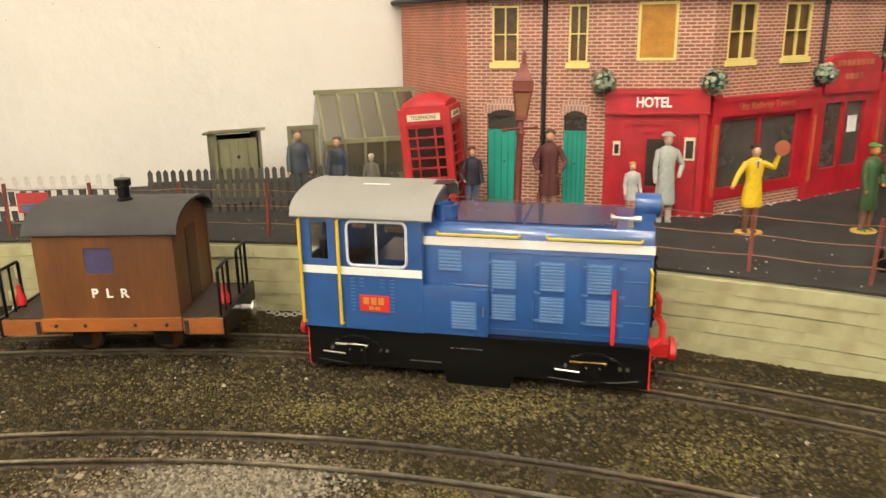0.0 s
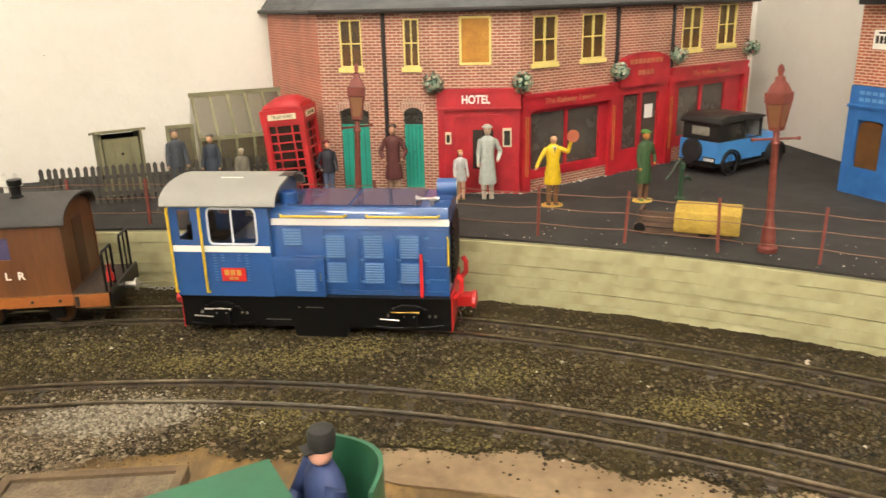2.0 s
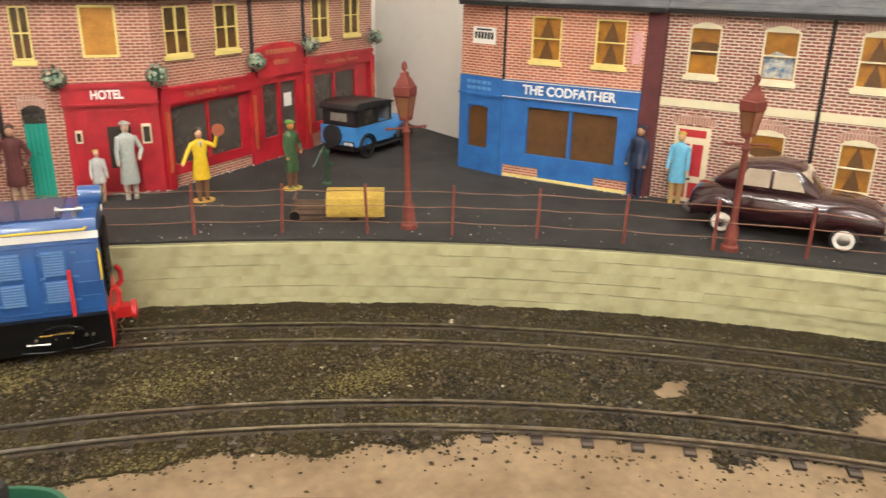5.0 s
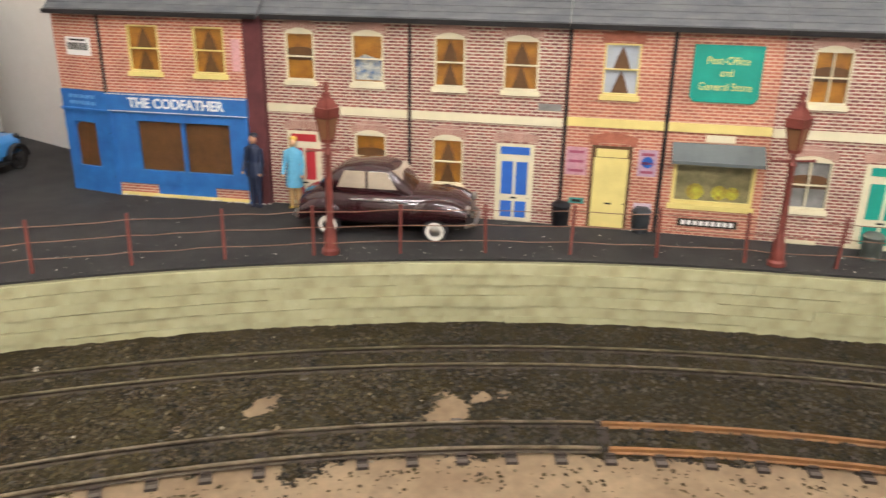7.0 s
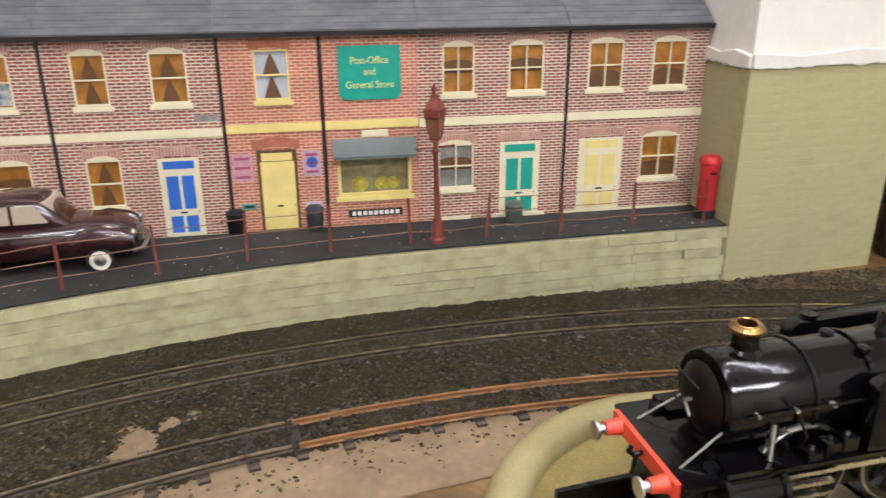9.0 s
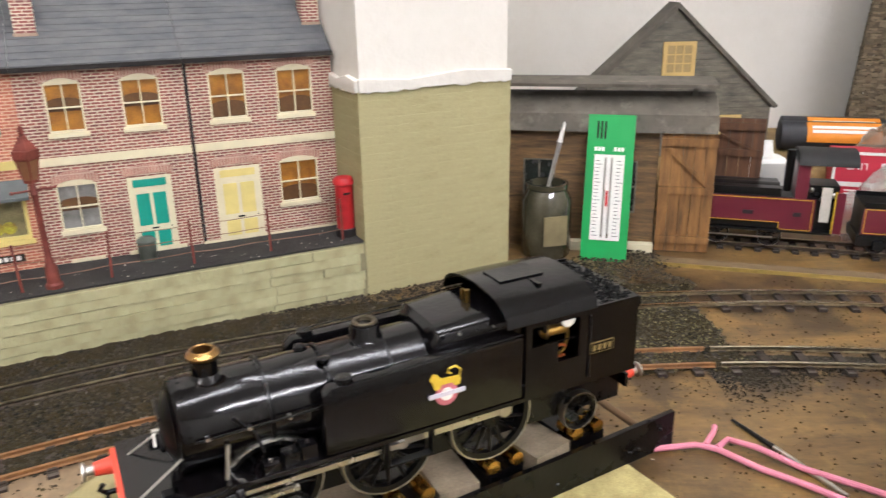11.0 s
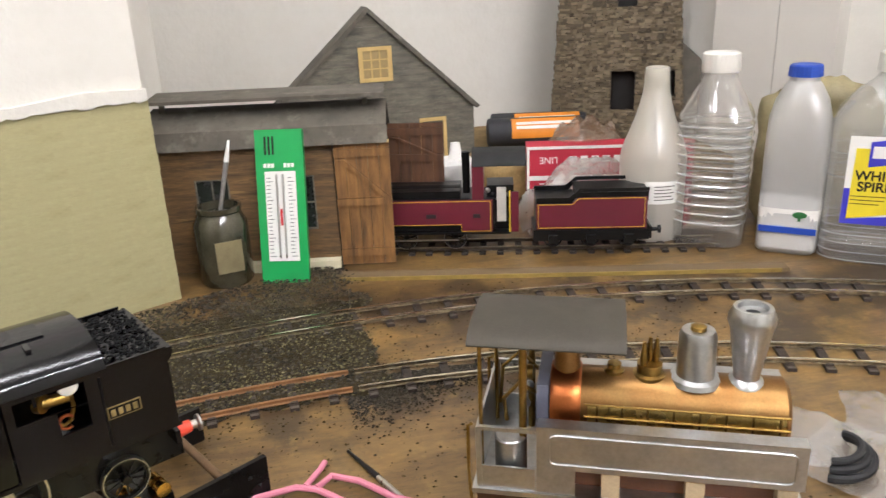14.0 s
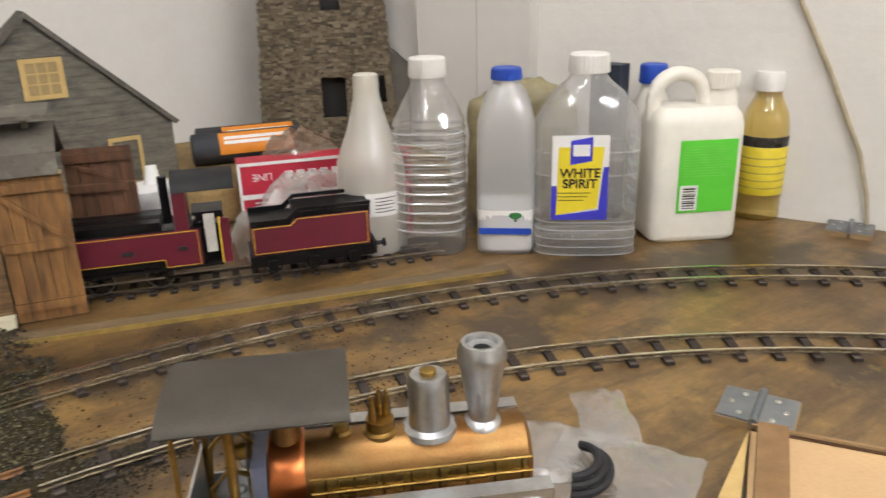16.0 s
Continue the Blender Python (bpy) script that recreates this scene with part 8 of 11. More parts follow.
ten = thing("tender", emat @ pose(0.215, 0, 0.0083), "maroon model tender with stepped black coal rails", "tender")
lined_panel(ten, [(0.004, 0.028), (0.146, 0.028), (0.146, 0.070), (0.058, 0.070), (0.050, 0.062), (0.004, 0.062)], -0.032, M_ENG, "side_sheet")
box("tank", ten, M_FRAME, 0.004, 0.146, -0.0300, 0.032, 0.026, 0.064)
for y0, y1 in ((-0.031, -0.028), (0.029, 0.032)):
    bm = bmesh.new()
    prism(bm, [(0.004, 0.064), (0.050, 0.064), (0.062, 0.0775), (0.148, 0.0775), (0.148, 0.082), (0.060, 0.082), (0.046, 0.070), (0.004, 0.070)], y0, y1)
    part("coal_rail", bm, M_FRAME, ten)
box("tank_top", ten, M_FRAME, 0.056, 0.148, -0.028, 0.029, 0.064, 0.076, 0.001)
box("frame", ten, M_FRAME, 0.0, 0.150, -0.031, 0.031, 0.012, 0.026)
for x in (0.026, 0.075, 0.124):
    for y in (-0.021, 0.021):
        wheel(ten, x, y, 0.0125, 0.0125, 0.005, M_FRAME, M_FRAME, 8)
    box("axle_box", ten, M_FRAME, x - 0.006, x + 0.006, -0.036, -0.031, 0.009, 0.020, 0.001)
box("buffer_beam", ten, M_FRAME, 0.150, 0.153, -0.033, 0.033, 0.014, 0.030)
for y in (-0.022, 0.022):
    bm = bmesh.new()
    lathe(bm, [(0.003, 0.153), (0.0025, 0.162), (0.0055, 0.163), (0.0055, 0.166)], 12, (0, y, 0.023), axis="x")
    part("buffer", bm, M_FRAME, ten)
pk = thing("timber_strip", along((1.141, -0.745), (1.002, -1.290), 0), "long flat pale timber strip lying on the board", "timber strip")
box("strip", pk, mat("pale_brown_timber", "6f5c40", 0.7, var=0.2, scale=20, stretch=(0.2, 1, 1)), 0, 0.55, -0.010, 0.012, 0.0, 0.004, 0.0006)
box("edge_strip", pk, mat("dull_brass_strip", "8f7838", 0.6, var=0.2), 0.0, 0.54, -0.0125, -0.0104, 0.0, 0.005)

# ---- tubes, red box, bags ----
M_TUBE = mat("matt_dark_grey_tube", "25262a", 0.6, var=0.1)
M_ORANGE = mat("orange_label", "de8a1e", 0.5, var=0.08)
tm = along((1.528, -1.040), (1.478, -1.287), 0.062)
for k, (y, z) in enumerate(((0.0, 0.026), (0.046, 0.0265))):
    tb = thing("sealant_tube", tm @ pose(0.01 * k, y, z), "dark grey tube with an orange printed label lying down", "tube", "sealant tubes")
    bm = bmesh.new()
    lathe(bm, [(0.020, 0.0), (0.025, 0.002), (0.025, 0.170), (0.018, 0.172), (0.016, 0.180)], 24, axis="x")
    part("body", bm, M_TUBE, tb)
    bm = bmesh.new()
    lathe(bm, [(0.0253, 0.042), (0.0255, 0.0425), (0.0255, 0.158), (0.0253, 0.1585)], 24, axis="x")
    bmesh.ops.delete(bm, geom=[f for f in bm.faces if len(f.verts) > 4 or not -0.15 < math.atan2(f.calc_center_median().z, -f.calc_center_median().y) < 1.25], context="FACES")
    lb = part("label", bm, M_ORANGE, tb, "orange paper label")
    for a0 in (128, 146):
        bm = bmesh.new()
        prism(bm, [(0.0256 * math.cos(radians(a0 + 3 * j)), 0.0256 * math.sin(radians(a0 + 3 * j))) for j in range(5)] + [(0.0260 * math.cos(radians(a0 + 3 * j)), 0.0260 * math.sin(radians(a0 + 3 * j))) for j in range(4, -1, -1)], 0.050, 0.150, "x")
        part("label_band", bm, M_WHITE, lb)
rb = thing("model_kit_box", along((1.350, -1.056), (1.297, -1.256), 0), "red and white printed cardboard box standing on edge", "box")
box("carton", rb, mat("red_card", "b3263a", 0.5, var=0.08), 0, 0.19, 0, 0.045, 0, 0.098, 0.001)
bm = bmesh.new()
for a_, b_, c_, d_ in ((0.0, 0.19, 0.094, 0.0985), (0.0, 0.004, 0.0, 0.094), (0.186, 0.19, 0.0, 0.094), (0.0, 0.19, 0.045, 0.052)):
    bx(bm, a_, b_, -0.0008, 0.0002, c_, d_)
part("white_border", bm, M_WHITE, rb)
lettering("lettering", "LINE", 0.0150, M_WHITE, rb, pose(0.034, -0.0004, 0.0770, 90) @ pose(0, 0, 0, 0, 0, 180), wide=0.95)
for k in range(5):
    box("print_bar", rb, M_WHITE, 0.066 + k * 0.017, 0.077 + k * 0.017, -0.0008, 0.0002, 0.0715, 0.0825)
bm = bmesh.new()
for k in range(7):
    bx(bm, 0.02, 0.12, -0.0007, 0.0002, 0.008 + k * 0.005, 0.010 + k * 0.005)
part("print", bm, M_WHITE, rb)
M_BAG = clear_mat("clear_polythene", (0.98, 0.975, 0.965), 0.30, 0.10, 1.0, white="f4f2ec")


def crumpled(name, m, w_, d_, h_, label, seed=0, n_=22, mt=None):
    """A thin creased sheet of polythene with folds at two sizes."""
    bm = bmesh.new()
    g = []
    for i in range(n_ + 1):
        row = []
        for j in range(n_ + 1):
            u, v = i / n_ - 0.5, j / n_ - 0.5
            hump = max(0.0, 1 - 3.2 * (u * u + v * v))
            z = h_ * (0.55 * hump + 0.38 * abs(noise.noise((u * 3.5 + seed, v * 3.5, seed))) + 0.10 * abs(noise.noise((u * 10, v * 10 + seed, 2)))) + 0.0008
            row.append(bm.verts.new((u * w_ * (1 + 0.12 * noise.noise((v * 4, seed, 1))), v * d_ * (1 + 0.12 * noise.noise((u * 4, seed, 5))), z)))
        g.append(row)
    for i in range(n_):
        for j in range(n_):
            bm.faces.new((g[i][j], g[i + 1][j], g[i + 1][j + 1], g[i][j + 1]))
    return solo(name, bm, mt or M_BAG, m, label, "plastic bag")


crumpled("plastic_bag", pose(1.282, -1.125, 0.0, 0, 0, -74), 0.25, 0.075, 0.135, "clear crumpled polythene bag over small parts", 1)
crumpled("plastic_bag", pose(1.40, -1.17, 0.062, 0, 0, -60), 0.15, 0.12, 0.10, "crumpled brownish clear plastic bag in front of the tubes", 3, mt=clear_mat("brownish_polythene", (0.92, 0.86, 0.78), 0.38, 0.15, 0.5, white="b89a80"))

# ---- bottles on the back board ----
M_CLOUDY = clear_mat("cloudy_bottle_plastic", (0.95, 0.96, 0.97), 0.42, 0.3, white="f4f4f4")
M_SPRAY = clear_mat("milky_bottle_plastic", (0.95, 0.94, 0.90), 0.66, 0.3, white="f6f3e8")
M_CLEAR = clear_mat("clear_bottle_plastic", (0.985, 0.988, 0.985), 0.15, 0.03, 0.5, 34)
M_SPIRIT = clear_mat("clear_moulded_plastic", (0.985, 0.988, 0.985), 0.26, 0.03, 0.6, 30, white="f0f0ee")
# milkier than the bottles: highlights along the ribs are put into the colour
M_RIB = clear_mat("highlit_clear_rib", (0.97, 0.97, 0.97), 0.42, 0.06, white="f2f2f0")
M_HDPE = mat("white_bottle_plastic", "e2ddce", 0.4, var=0.05, bump=0.03)
M_CAPW = mat("white_cap", "dedbd2", 0.45, var=0.03, bump=0.02)
M_CAPB = mat("blue_cap", "2547a8", 0.4, var=0.05)


def cap(parent, x, y, z0, z1, r, m):
    bm = bmesh.new()
    lathe(bm, [(r, z0), (r * 1.02, z0 + 0.002), (r * 0.97, z1 - 0.002), (r * 0.9, z1), (0, z1)], 56, (x, y, 0))
    for v in bm.verts:
        i_ = round(math.atan2(v.co.y - y, v.co.x - x) / (2 * math.pi) * 56)
        if i_ % 2 and z0 < v.co.z < z1 - 0.001:
            v.co.x, v.co.y = x + (v.co.x - x) * 1.04, y + (v.co.y - y) * 1.04
    return part("cap", bm, m, parent)


FACE = math.degrees(math.atan2(1.35 - 0.72, 0.30 - 1.1)) + 90

# spray bottle without its head
sp = thing("spray_bottle", pose(1.176, -1.180, 0) @ Matrix.Diagonal((1.1, 1.1, 0.905, 1)), "milky white round-shouldered plastic bottle without a spray head", "bottle")
bm = bmesh.new()
lathe(bm, [(0.034, 0.0), (0.039, 0.003), (0.040, 0.012), (0.0402, 0.118), (0.0392, 0.132), (0.0355, 0.146), (0.0295, 0.164), (0.0235, 0.184), (0.0188, 0.204), (0.0160, 0.220), (0.0146, 0.234), (0.0152, 0.236), (0.0140, 0.254), (0.0115, 0.2555), (0.0105, 0.240)], 32)
part("body", bm, M_SPRAY, sp)
bm = bmesh.new()
for i in range(10):
    u0, u1 = radians(142 + 6 * i), radians(148 + 6 * i)
    bm.faces.new([bm.verts.new((0.0405 * math.cos(u), 0.0405 * math.sin(u), z)) for u, z in ((u0, 0.062), (u1, 0.062), (u1, 0.096), (u0, 0.096))])
bmesh.ops.remove_doubles(bm, verts=bm.verts, dist=1e-5)
lb = part("label", bm, M_WHITE, sp)
for j in range(5):
    bm = bmesh.new()
    for i in range(6 - j % 2):
        u0, u1 = radians(158 + 6 * i), radians(164 + 6 * i)
        bm.faces.new([bm.verts.new((0.0407 * math.cos(u), 0.0407 * math.sin(u), z)) for u, z in ((u0, 0.068 + 0.005 * j), (u1, 0.068 + 0.005 * j), (u1, 0.0692 + 0.005 * j), (u0, 0.0692 + 0.005 * j))])
    part("print_line", bm, M_DARKPANE, lb)

# ribbed clear bottle
rbt = thing("ribbed_bottle", pose(1.133, -1.245, 0, 0, 0, FACE) @ Matrix.Diagonal((1.06, 1.06, 0.94, 1)), "clear ribbed plastic bottle with a white cap", "bottle")
bm = bmesh.new()
st_ = [(0.0, 0.040, -0.036, 0.036, 3.5), (0.004, 0.044, -0.040, 0.040, 3.5), (0.030, 0.044, -0.040, 0.040, 3.5)]
for k in range(11):
    z = 0.036 + k * 0.0135
    st_ += [(z, 0.0435, -0.0395, 0.0395, 3.2), (z + 0.004, 0.0395, -0.0360, 0.0360, 3.0), (z + 0.008, 0.0435, -0.0395, 0.0395, 3.2)]
st_ += [(0.186, 0.042, -0.038, 0.038, 2.8), (0.205, 0.034, -0.032, 0.032, 2.4), (0.226, 0.023, -0.022, 0.022, 2), (0.238, 0.019, -0.019, 0.019, 2), (0.246, 0.019, -0.019, 0.019, 2)]
loft(bm, st_, 28, "z")
part("body", bm, M_CLEAR, rbt)
for k in range(11):
    z = 0.034 + k * 0.0135
    bm = bmesh.new()
    loft(bm, [(z, 0.0436, -0.0396, 0.0396, 3.2), (z + 0.0012, 0.0446, -0.0406, 0.0406, 3.2), (z + 0.0026, 0.0436, -0.0396, 0.0396, 3.2)], 28, "z")
    bmesh.ops.delete(bm, geom=[f_ for f_ in bm.faces if len(f_.verts) > 4], context="FACES")
    part("rib", bm, M_RIB, rbt)
cap(rbt, 0, 0, 0.240, 0.266, 0.0215, M_CAPW)

# milk bottle
mk = thing("milk_bottle", pose(1.075, -1.325, 0, 0, 0, FACE) @ Matrix.Diagonal((0.90, 0.90, 0.90, 1)), "translucent milk bottle with a blue cap", "bottle")
bm = bmesh.new()
loft(bm, [(0.0, 0.036, -0.034, 0.034, 6), (0.004, 0.040, -0.038, 0.038, 6), (0.010, 0.041, -0.039, 0.039, 6), (0.155, 0.041, -0.039, 0.039, 5), (0.190, 0.040, -0.037, 0.037, 4), (0.215, 0.034, -0.031, 0.031, 3), (0.234, 0.024, -0.023, 0.023, 2.2), (0.240, 0.019, -0.019, 0.019, 2), (0.250, 0.019, -0.019, 0.019, 2)], 32, "z")
part("body", bm, M_CLOUDY, mk)
bm = bmesh.new()
loft(bm, [(0.003, 0.034, -0.032, 0.032, 6), (0.008, 0.0395, -0.0375, 0.0375, 6), (0.030, 0.0395, -0.0375, 0.0375, 6)], 24, "z")
part("milk", bm, M_WHITE, mk, "a little white milk")
bm = bmesh.new()
loft(bm, [(0.001, 0.0385, -0.0365, 0.0365, 6), (0.060, 0.0398, -0.0378, 0.0378, 6)], 24, "z")
lb = part("label", bm, M_WHITE, mk)
lb.matrix_basis = pose(0, 0, 0.030) @ Matrix.Diagonal((1.04, 1.04, 0.62, 1))
box("label_band", lb, M_CAPB, -0.036, 0.036, -0.0392, -0.0372, 0.004, 0.018)
bm = bmesh.new()
ball(bm, (0.014, -0.0378, 0.048), 0.008, (1.2, 0.08, 1.0), sub=2)
bx(bm, 0.012, 0.016, -0.0386, -0.0376, 0.034, 0.044)
part("tree_mark", bm, mat("green_print", "2e6b34", 0.5), lb)
cap(mk, 0, 0, 0.246, 0.262, 0.021, M_CAPB)

# white spirit bottle
wsb = thing("white_spirit_bottle", pose(1.012, -1.404, 0, 0, 0, FACE + 3) @ Matrix.Diagonal((0.98, 0.98, 0.91, 1)), "large clear bottle of white spirit with a yellow label", "bottle")
bm = bmesh.new()
loft(bm, [(0.0, 0.058, -0.036, 0.036, 4), (0.005, 0.064, -0.042, 0.042, 4), (0.014, 0.066, -0.044, 0.044, 4), (0.040, 0.066, -0.044, 0.044, 4), (0.046, 0.064, -0.042, 0.042, 4), (0.052, 0.066, -0.044, 0.044, 4), (0.185, 0.066, -0.044, 0.044, 4), (0.205, 0.060, -0.041, 0.041, 3.4), (0.228, 0.043, -0.034, 0.034, 2.6), (0.242, 0.027, -0.026, 0.026, 2), (0.250, 0.022, -0.022, 0.022, 2), (0.262, 0.022, -0.022, 0.022, 2)], 36, "z")
part("body", bm, M_SPIRIT, wsb)
for k in range(6):
    bm = bmesh.new()
    ball(bm, (0.060, 0.0, 0.070 + k * 0.019), 0.007, (0.9, 4.2, 0.7))
    part("grip_rib", bm, M_RIB, wsb)
for z, t_ in ((0.004, 0.002), (0.016, 0.0016), (0.028, 0.0016), (0.040, 0.0018), (0.052, 0.0016), (0.118, 0.0016), (0.150, 0.0016)):
    bm = bmesh.new()
    loft(bm, [(z, 0.0655, -0.0436, 0.0436, 4), (z + t_ / 2, 0.0668, -0.0448, 0.0448, 4), (z + t_, 0.0655, -0.0436, 0.0436, 4)], 36, "z")
    bmesh.ops.delete(bm, geom=[f_ for f_ in bm.faces if len(f_.verts) > 4], context="FACES")
    part("moulded_rim", bm, M_RIB, wsb)
lb = part("label", bmesh.new(), M_WHITE, wsb, "yellow, blue and white printed label", m=pose(-0.012, -0.0452, 0.055) @ Matrix.Diagonal((0.80, 1, 0.86, 1)))
box("paper", lb, M_WHITE, -0.044, 0.044, -0.0006, 0.0, 0.004, 0.140)
M_PURPLE = mat("violet_blue_print", "3a37b0", 0.45, var=0.04, bump=0.02)
bm = bmesh.new()
prism(bm, [(-0.044, 0.004), (0.044, 0.004), (0.044, 0.090), (0.036, 0.090), (0.030, 0.020), (-0.030, 0.012), (-0.036, 0.060), (-0.044, 0.060)], -0.0012, -0.0007)
part("label_border", bm, M_PURPLE, lb)
bm = bmesh.new()
prism(bm, [(-0.036, 0.012), (0.028, 0.024), (0.036, 0.122), (-0.034, 0.122)], -0.0016, -0.0010)
part("label_panel", bm, mat("yellow_print", "e0cc1c", 0.45, var=0.04, bump=0.02), lb)
bm = bmesh.new()
prism(bm, [(-0.016, 0.094), (0.018, 0.100), (0.018, 0.138), (-0.016, 0.132)], -0.0022, -0.0015)
lg = part("logo_mark", bm, M_PURPLE, lb)
box("logo_panel", lg, M_WHITE, -0.012, 0.014, -0.0026, -0.0021, 0.108, 0.126)
for words, z in (("WHITE", 0.080), ("SPIRIT", 0.063)):
    lettering("lettering", words, 0.0205, M_DARK, lb, pose(0, -0.0018, z, 90), wide=0.98, bold=0.0005)
bm = bmesh.new()
for k in range(3):
    bx(bm, -0.034, 0.006 + 0.006 * k, -0.0020, -0.0015, 0.036 + k * 0.006, 0.0372 + k * 0.006)
part("small_print", bm, M_DARKPANE, lb)
cap(wsb, 0, 0, 0.252, 0.277, 0.0245, M_CAPW)

# white jerry can with a green label
can = thing("jerry_can", pose(0.976, -1.555, 0, 0, 0, FACE + 12) @ Matrix.Diagonal((0.85, 0.88, 0.84, 1)), "white plastic jerry can with a bright green label", "jerry can")
bm = bmesh.new()
loft(bm, [(0.0, 0.066, -0.040, 0.040, 6), (0.005, 0.071, -0.045, 0.045, 6), (0.012, 0.072, -0.046, 0.046, 6), (0.185, 0.072, -0.046, 0.046, 5), (0.200, 0.069, -0.043, 0.043, 4), (0.212, 0.060, -0.034, 0.034, 3)], 36, "z")
part("body", bm, M_HDPE, can)
bm = bmesh.new()
pts_ = [(-0.062, 0, 0.190)] + [(-0.024 - 0.040 * math.cos(math.pi * k / 16), 0, 0.222 + 0.037 * math.sin(math.pi * k / 16)) for k in range(17)] + [(0.017, 0, 0.205)]
tube(bm, pts_, 0.0115, 12)
part("handle", bm, M_HDPE, can, "moulded carrying handle")
bm = bmesh.new()
lathe(bm, [(0.026, 0.200), (0.023, 0.228), (0.021, 0.240)], 24, (0.044, 0, 0))
part("neck", bm, M_HDPE, can)
cap(can, 0.044, 0, 0.236, 0.262, 0.024, M_HDPE)
lb = box("label", can, mat("bright_green_print", "5fc22c", 0.45, var=0.05, bump=0.02), -0.034, 0.056, -0.0474, -0.0464, 0.050, 0.165)
bc = box("barcode_panel", lb, M_WHITE, -0.030, -0.002, -0.0480, -0.0473, 0.054, 0.094)
for k in range(9):
    box("bar", bc, M_DARKPANE, -0.026, -0.006, -0.0484, -0.0479, 0.057 + k * 0.0038, 0.0575 + k * 0.0038 + 0.0007 * (1 + k % 3))
bm = bmesh.new()
for k in range(12):
    bx(bm, -0.028, 0.050 - (k % 3) * 0.008, -0.0478, -0.0473, 0.108 + k * 0.0042, 0.1092 + k * 0.0042)
part("print", bm, mat("pale_green_print", "74ca48", 0.5), lb)

# small bottle of yellow oil
oil = thing("oil_bottle", pose(0.967, -1.700, 0, 0, 0, FACE + 15) @ Matrix.Diagonal((1.05, 1.05, 1.06, 1)), "clear bottle of golden oil with a yellow label and cream cap", "bottle")
bm = bmesh.new()
lathe(bm, [(0.028, 0.0), (0.031, 0.003), (0.031, 0.012), (0.0295, 0.016), (0.031, 0.020), (0.0295, 0.026), (0.031, 0.030), (0.031, 0.125), (0.027, 0.145), (0.018, 0.162), (0.0155, 0.170), (0.0155, 0.180)], 28)
part("body", bm, clear_mat("golden_oil", (0.98, 0.88, 0.46), 0.22, 0.04, white="f0cc5c"), oil)
bm = bmesh.new()
lathe(bm, [(0.0313, 0.036), (0.0315, 0.0365), (0.0315, 0.100), (0.0313, 0.1005)], 28, caps=False)
lb = part("label", bm, mat("yellow_label", "e4d02c", 0.45, var=0.10, scale=90), oil)
bm = bmesh.new()
lathe(bm, [(0.0316, 0.101), (0.0318, 0.1015), (0.0318, 0.114), (0.0316, 0.1145)], 28, caps=False)
part("label_band", bm, M_DARKPANE, oil)
bm = bmesh.new()
for k in range(5):
    lathe(bm, [(0.03165, 0.045 + k * 0.010), (0.0318, 0.0452 + k * 0.010), (0.0318, 0.0468 + k * 0.010), (0.03165, 0.047 + k * 0.010)], 28, caps=False)
part("print", bm, mat("olive_print", "b8a844", 0.5), lb)
cap(oil, 0, 0, 0.172, 0.196, 0.0175, M_CAPW)

# things half hidden behind the bottles
bm = bmesh.new()
lathe(bm, [(0.030, 0), (0.034, 0.004), (0.034, 0.150), (0.028, 0.190), (0.017, 0.215), (0.017, 0.235)], 24)
b2 = thing("blue_capped_bottle", pose(1.078, -1.588, 0) @ Matrix.Diagonal((0.95, 0.95, 0.85, 1)), "plain pale bottle with a blue cap behind the jerry can", "bottle")
part("body", bm, M_HDPE, b2)
cap(b2, 0, 0, 0.225, 0.256, 0.020, M_CAPB)
bm = bmesh.new()
bx(bm, -0.022, 0.022, -0.015, 0.015, 0, 0.222)
rounded(bm, 0.003, 2)
solo("black_carton", bm, mat("blue_black_card", "1c2530", 0.5), pose(1.095, -1.520, 0, 0, 0, 20), "narrow blue-black carton standing behind the bottles", "carton")
bm = bmesh.new()
loft(bm, [(0.0, 0.085, -0.030, 0.030, 2.5), (0.02, 0.098, -0.036, 0.036, 2.6), (0.07, 0.100, -0.034, 0.034, 2.6), (0.12, 0.094, -0.032, 0.032, 2.5), (0.17, 0.098, -0.030, 0.030, 2.4), (0.20, 0.094, -0.026, 0.026, 2.2), (0.222, 0.070, -0.016, 0.016, 2), (0.238, 0.030, -0.006, 0.006, 2)], 44, "z")
bmesh.ops.subdivide_edges(bm, edges=[e for e in bm.edges if e.calc_length() > 0.012], cuts=2, use_grid_fill=True)
for v in bm.verts:
    k = 0.012 * noise.noise(v.co * 22) + 0.007 * abs(noise.noise(v.co * 55))
    v.co += Vector((v.co.x * 0.8, v.co.y * 5, 0)) * k * 6 * min(1.0, v.co.z * 20) + Vector((0, 0, k * min(1.0, v.co.z * 8)))
solo("yellow_bag", bm, mat("pale_yellow_polythene", "948a66", 0.5, var=0.25, scale=30, col2="6e6444"), pose(1.150, -1.410, 0, 0, 0, FACE) @ Matrix.Diagonal((0.80, 1, 0.86, 1)), "full crumpled pale yellow bag behind the bottles", "plastic bag")
rl = thing("red_carton", pose(1.205, -1.232, 0, 0, 0, FACE), "red printed carton behind the clear bottle", "carton")
box("carton", rl, mat("red_card", "b3263a", 0.5, var=0.08), -0.018, 0.018, 0, 0.03, 0, 0.120, 0.001)
box("white_panel", rl, M_WHITE, -0.014, -0.002, -0.0008, 0.0002, 0.02, 0.10)

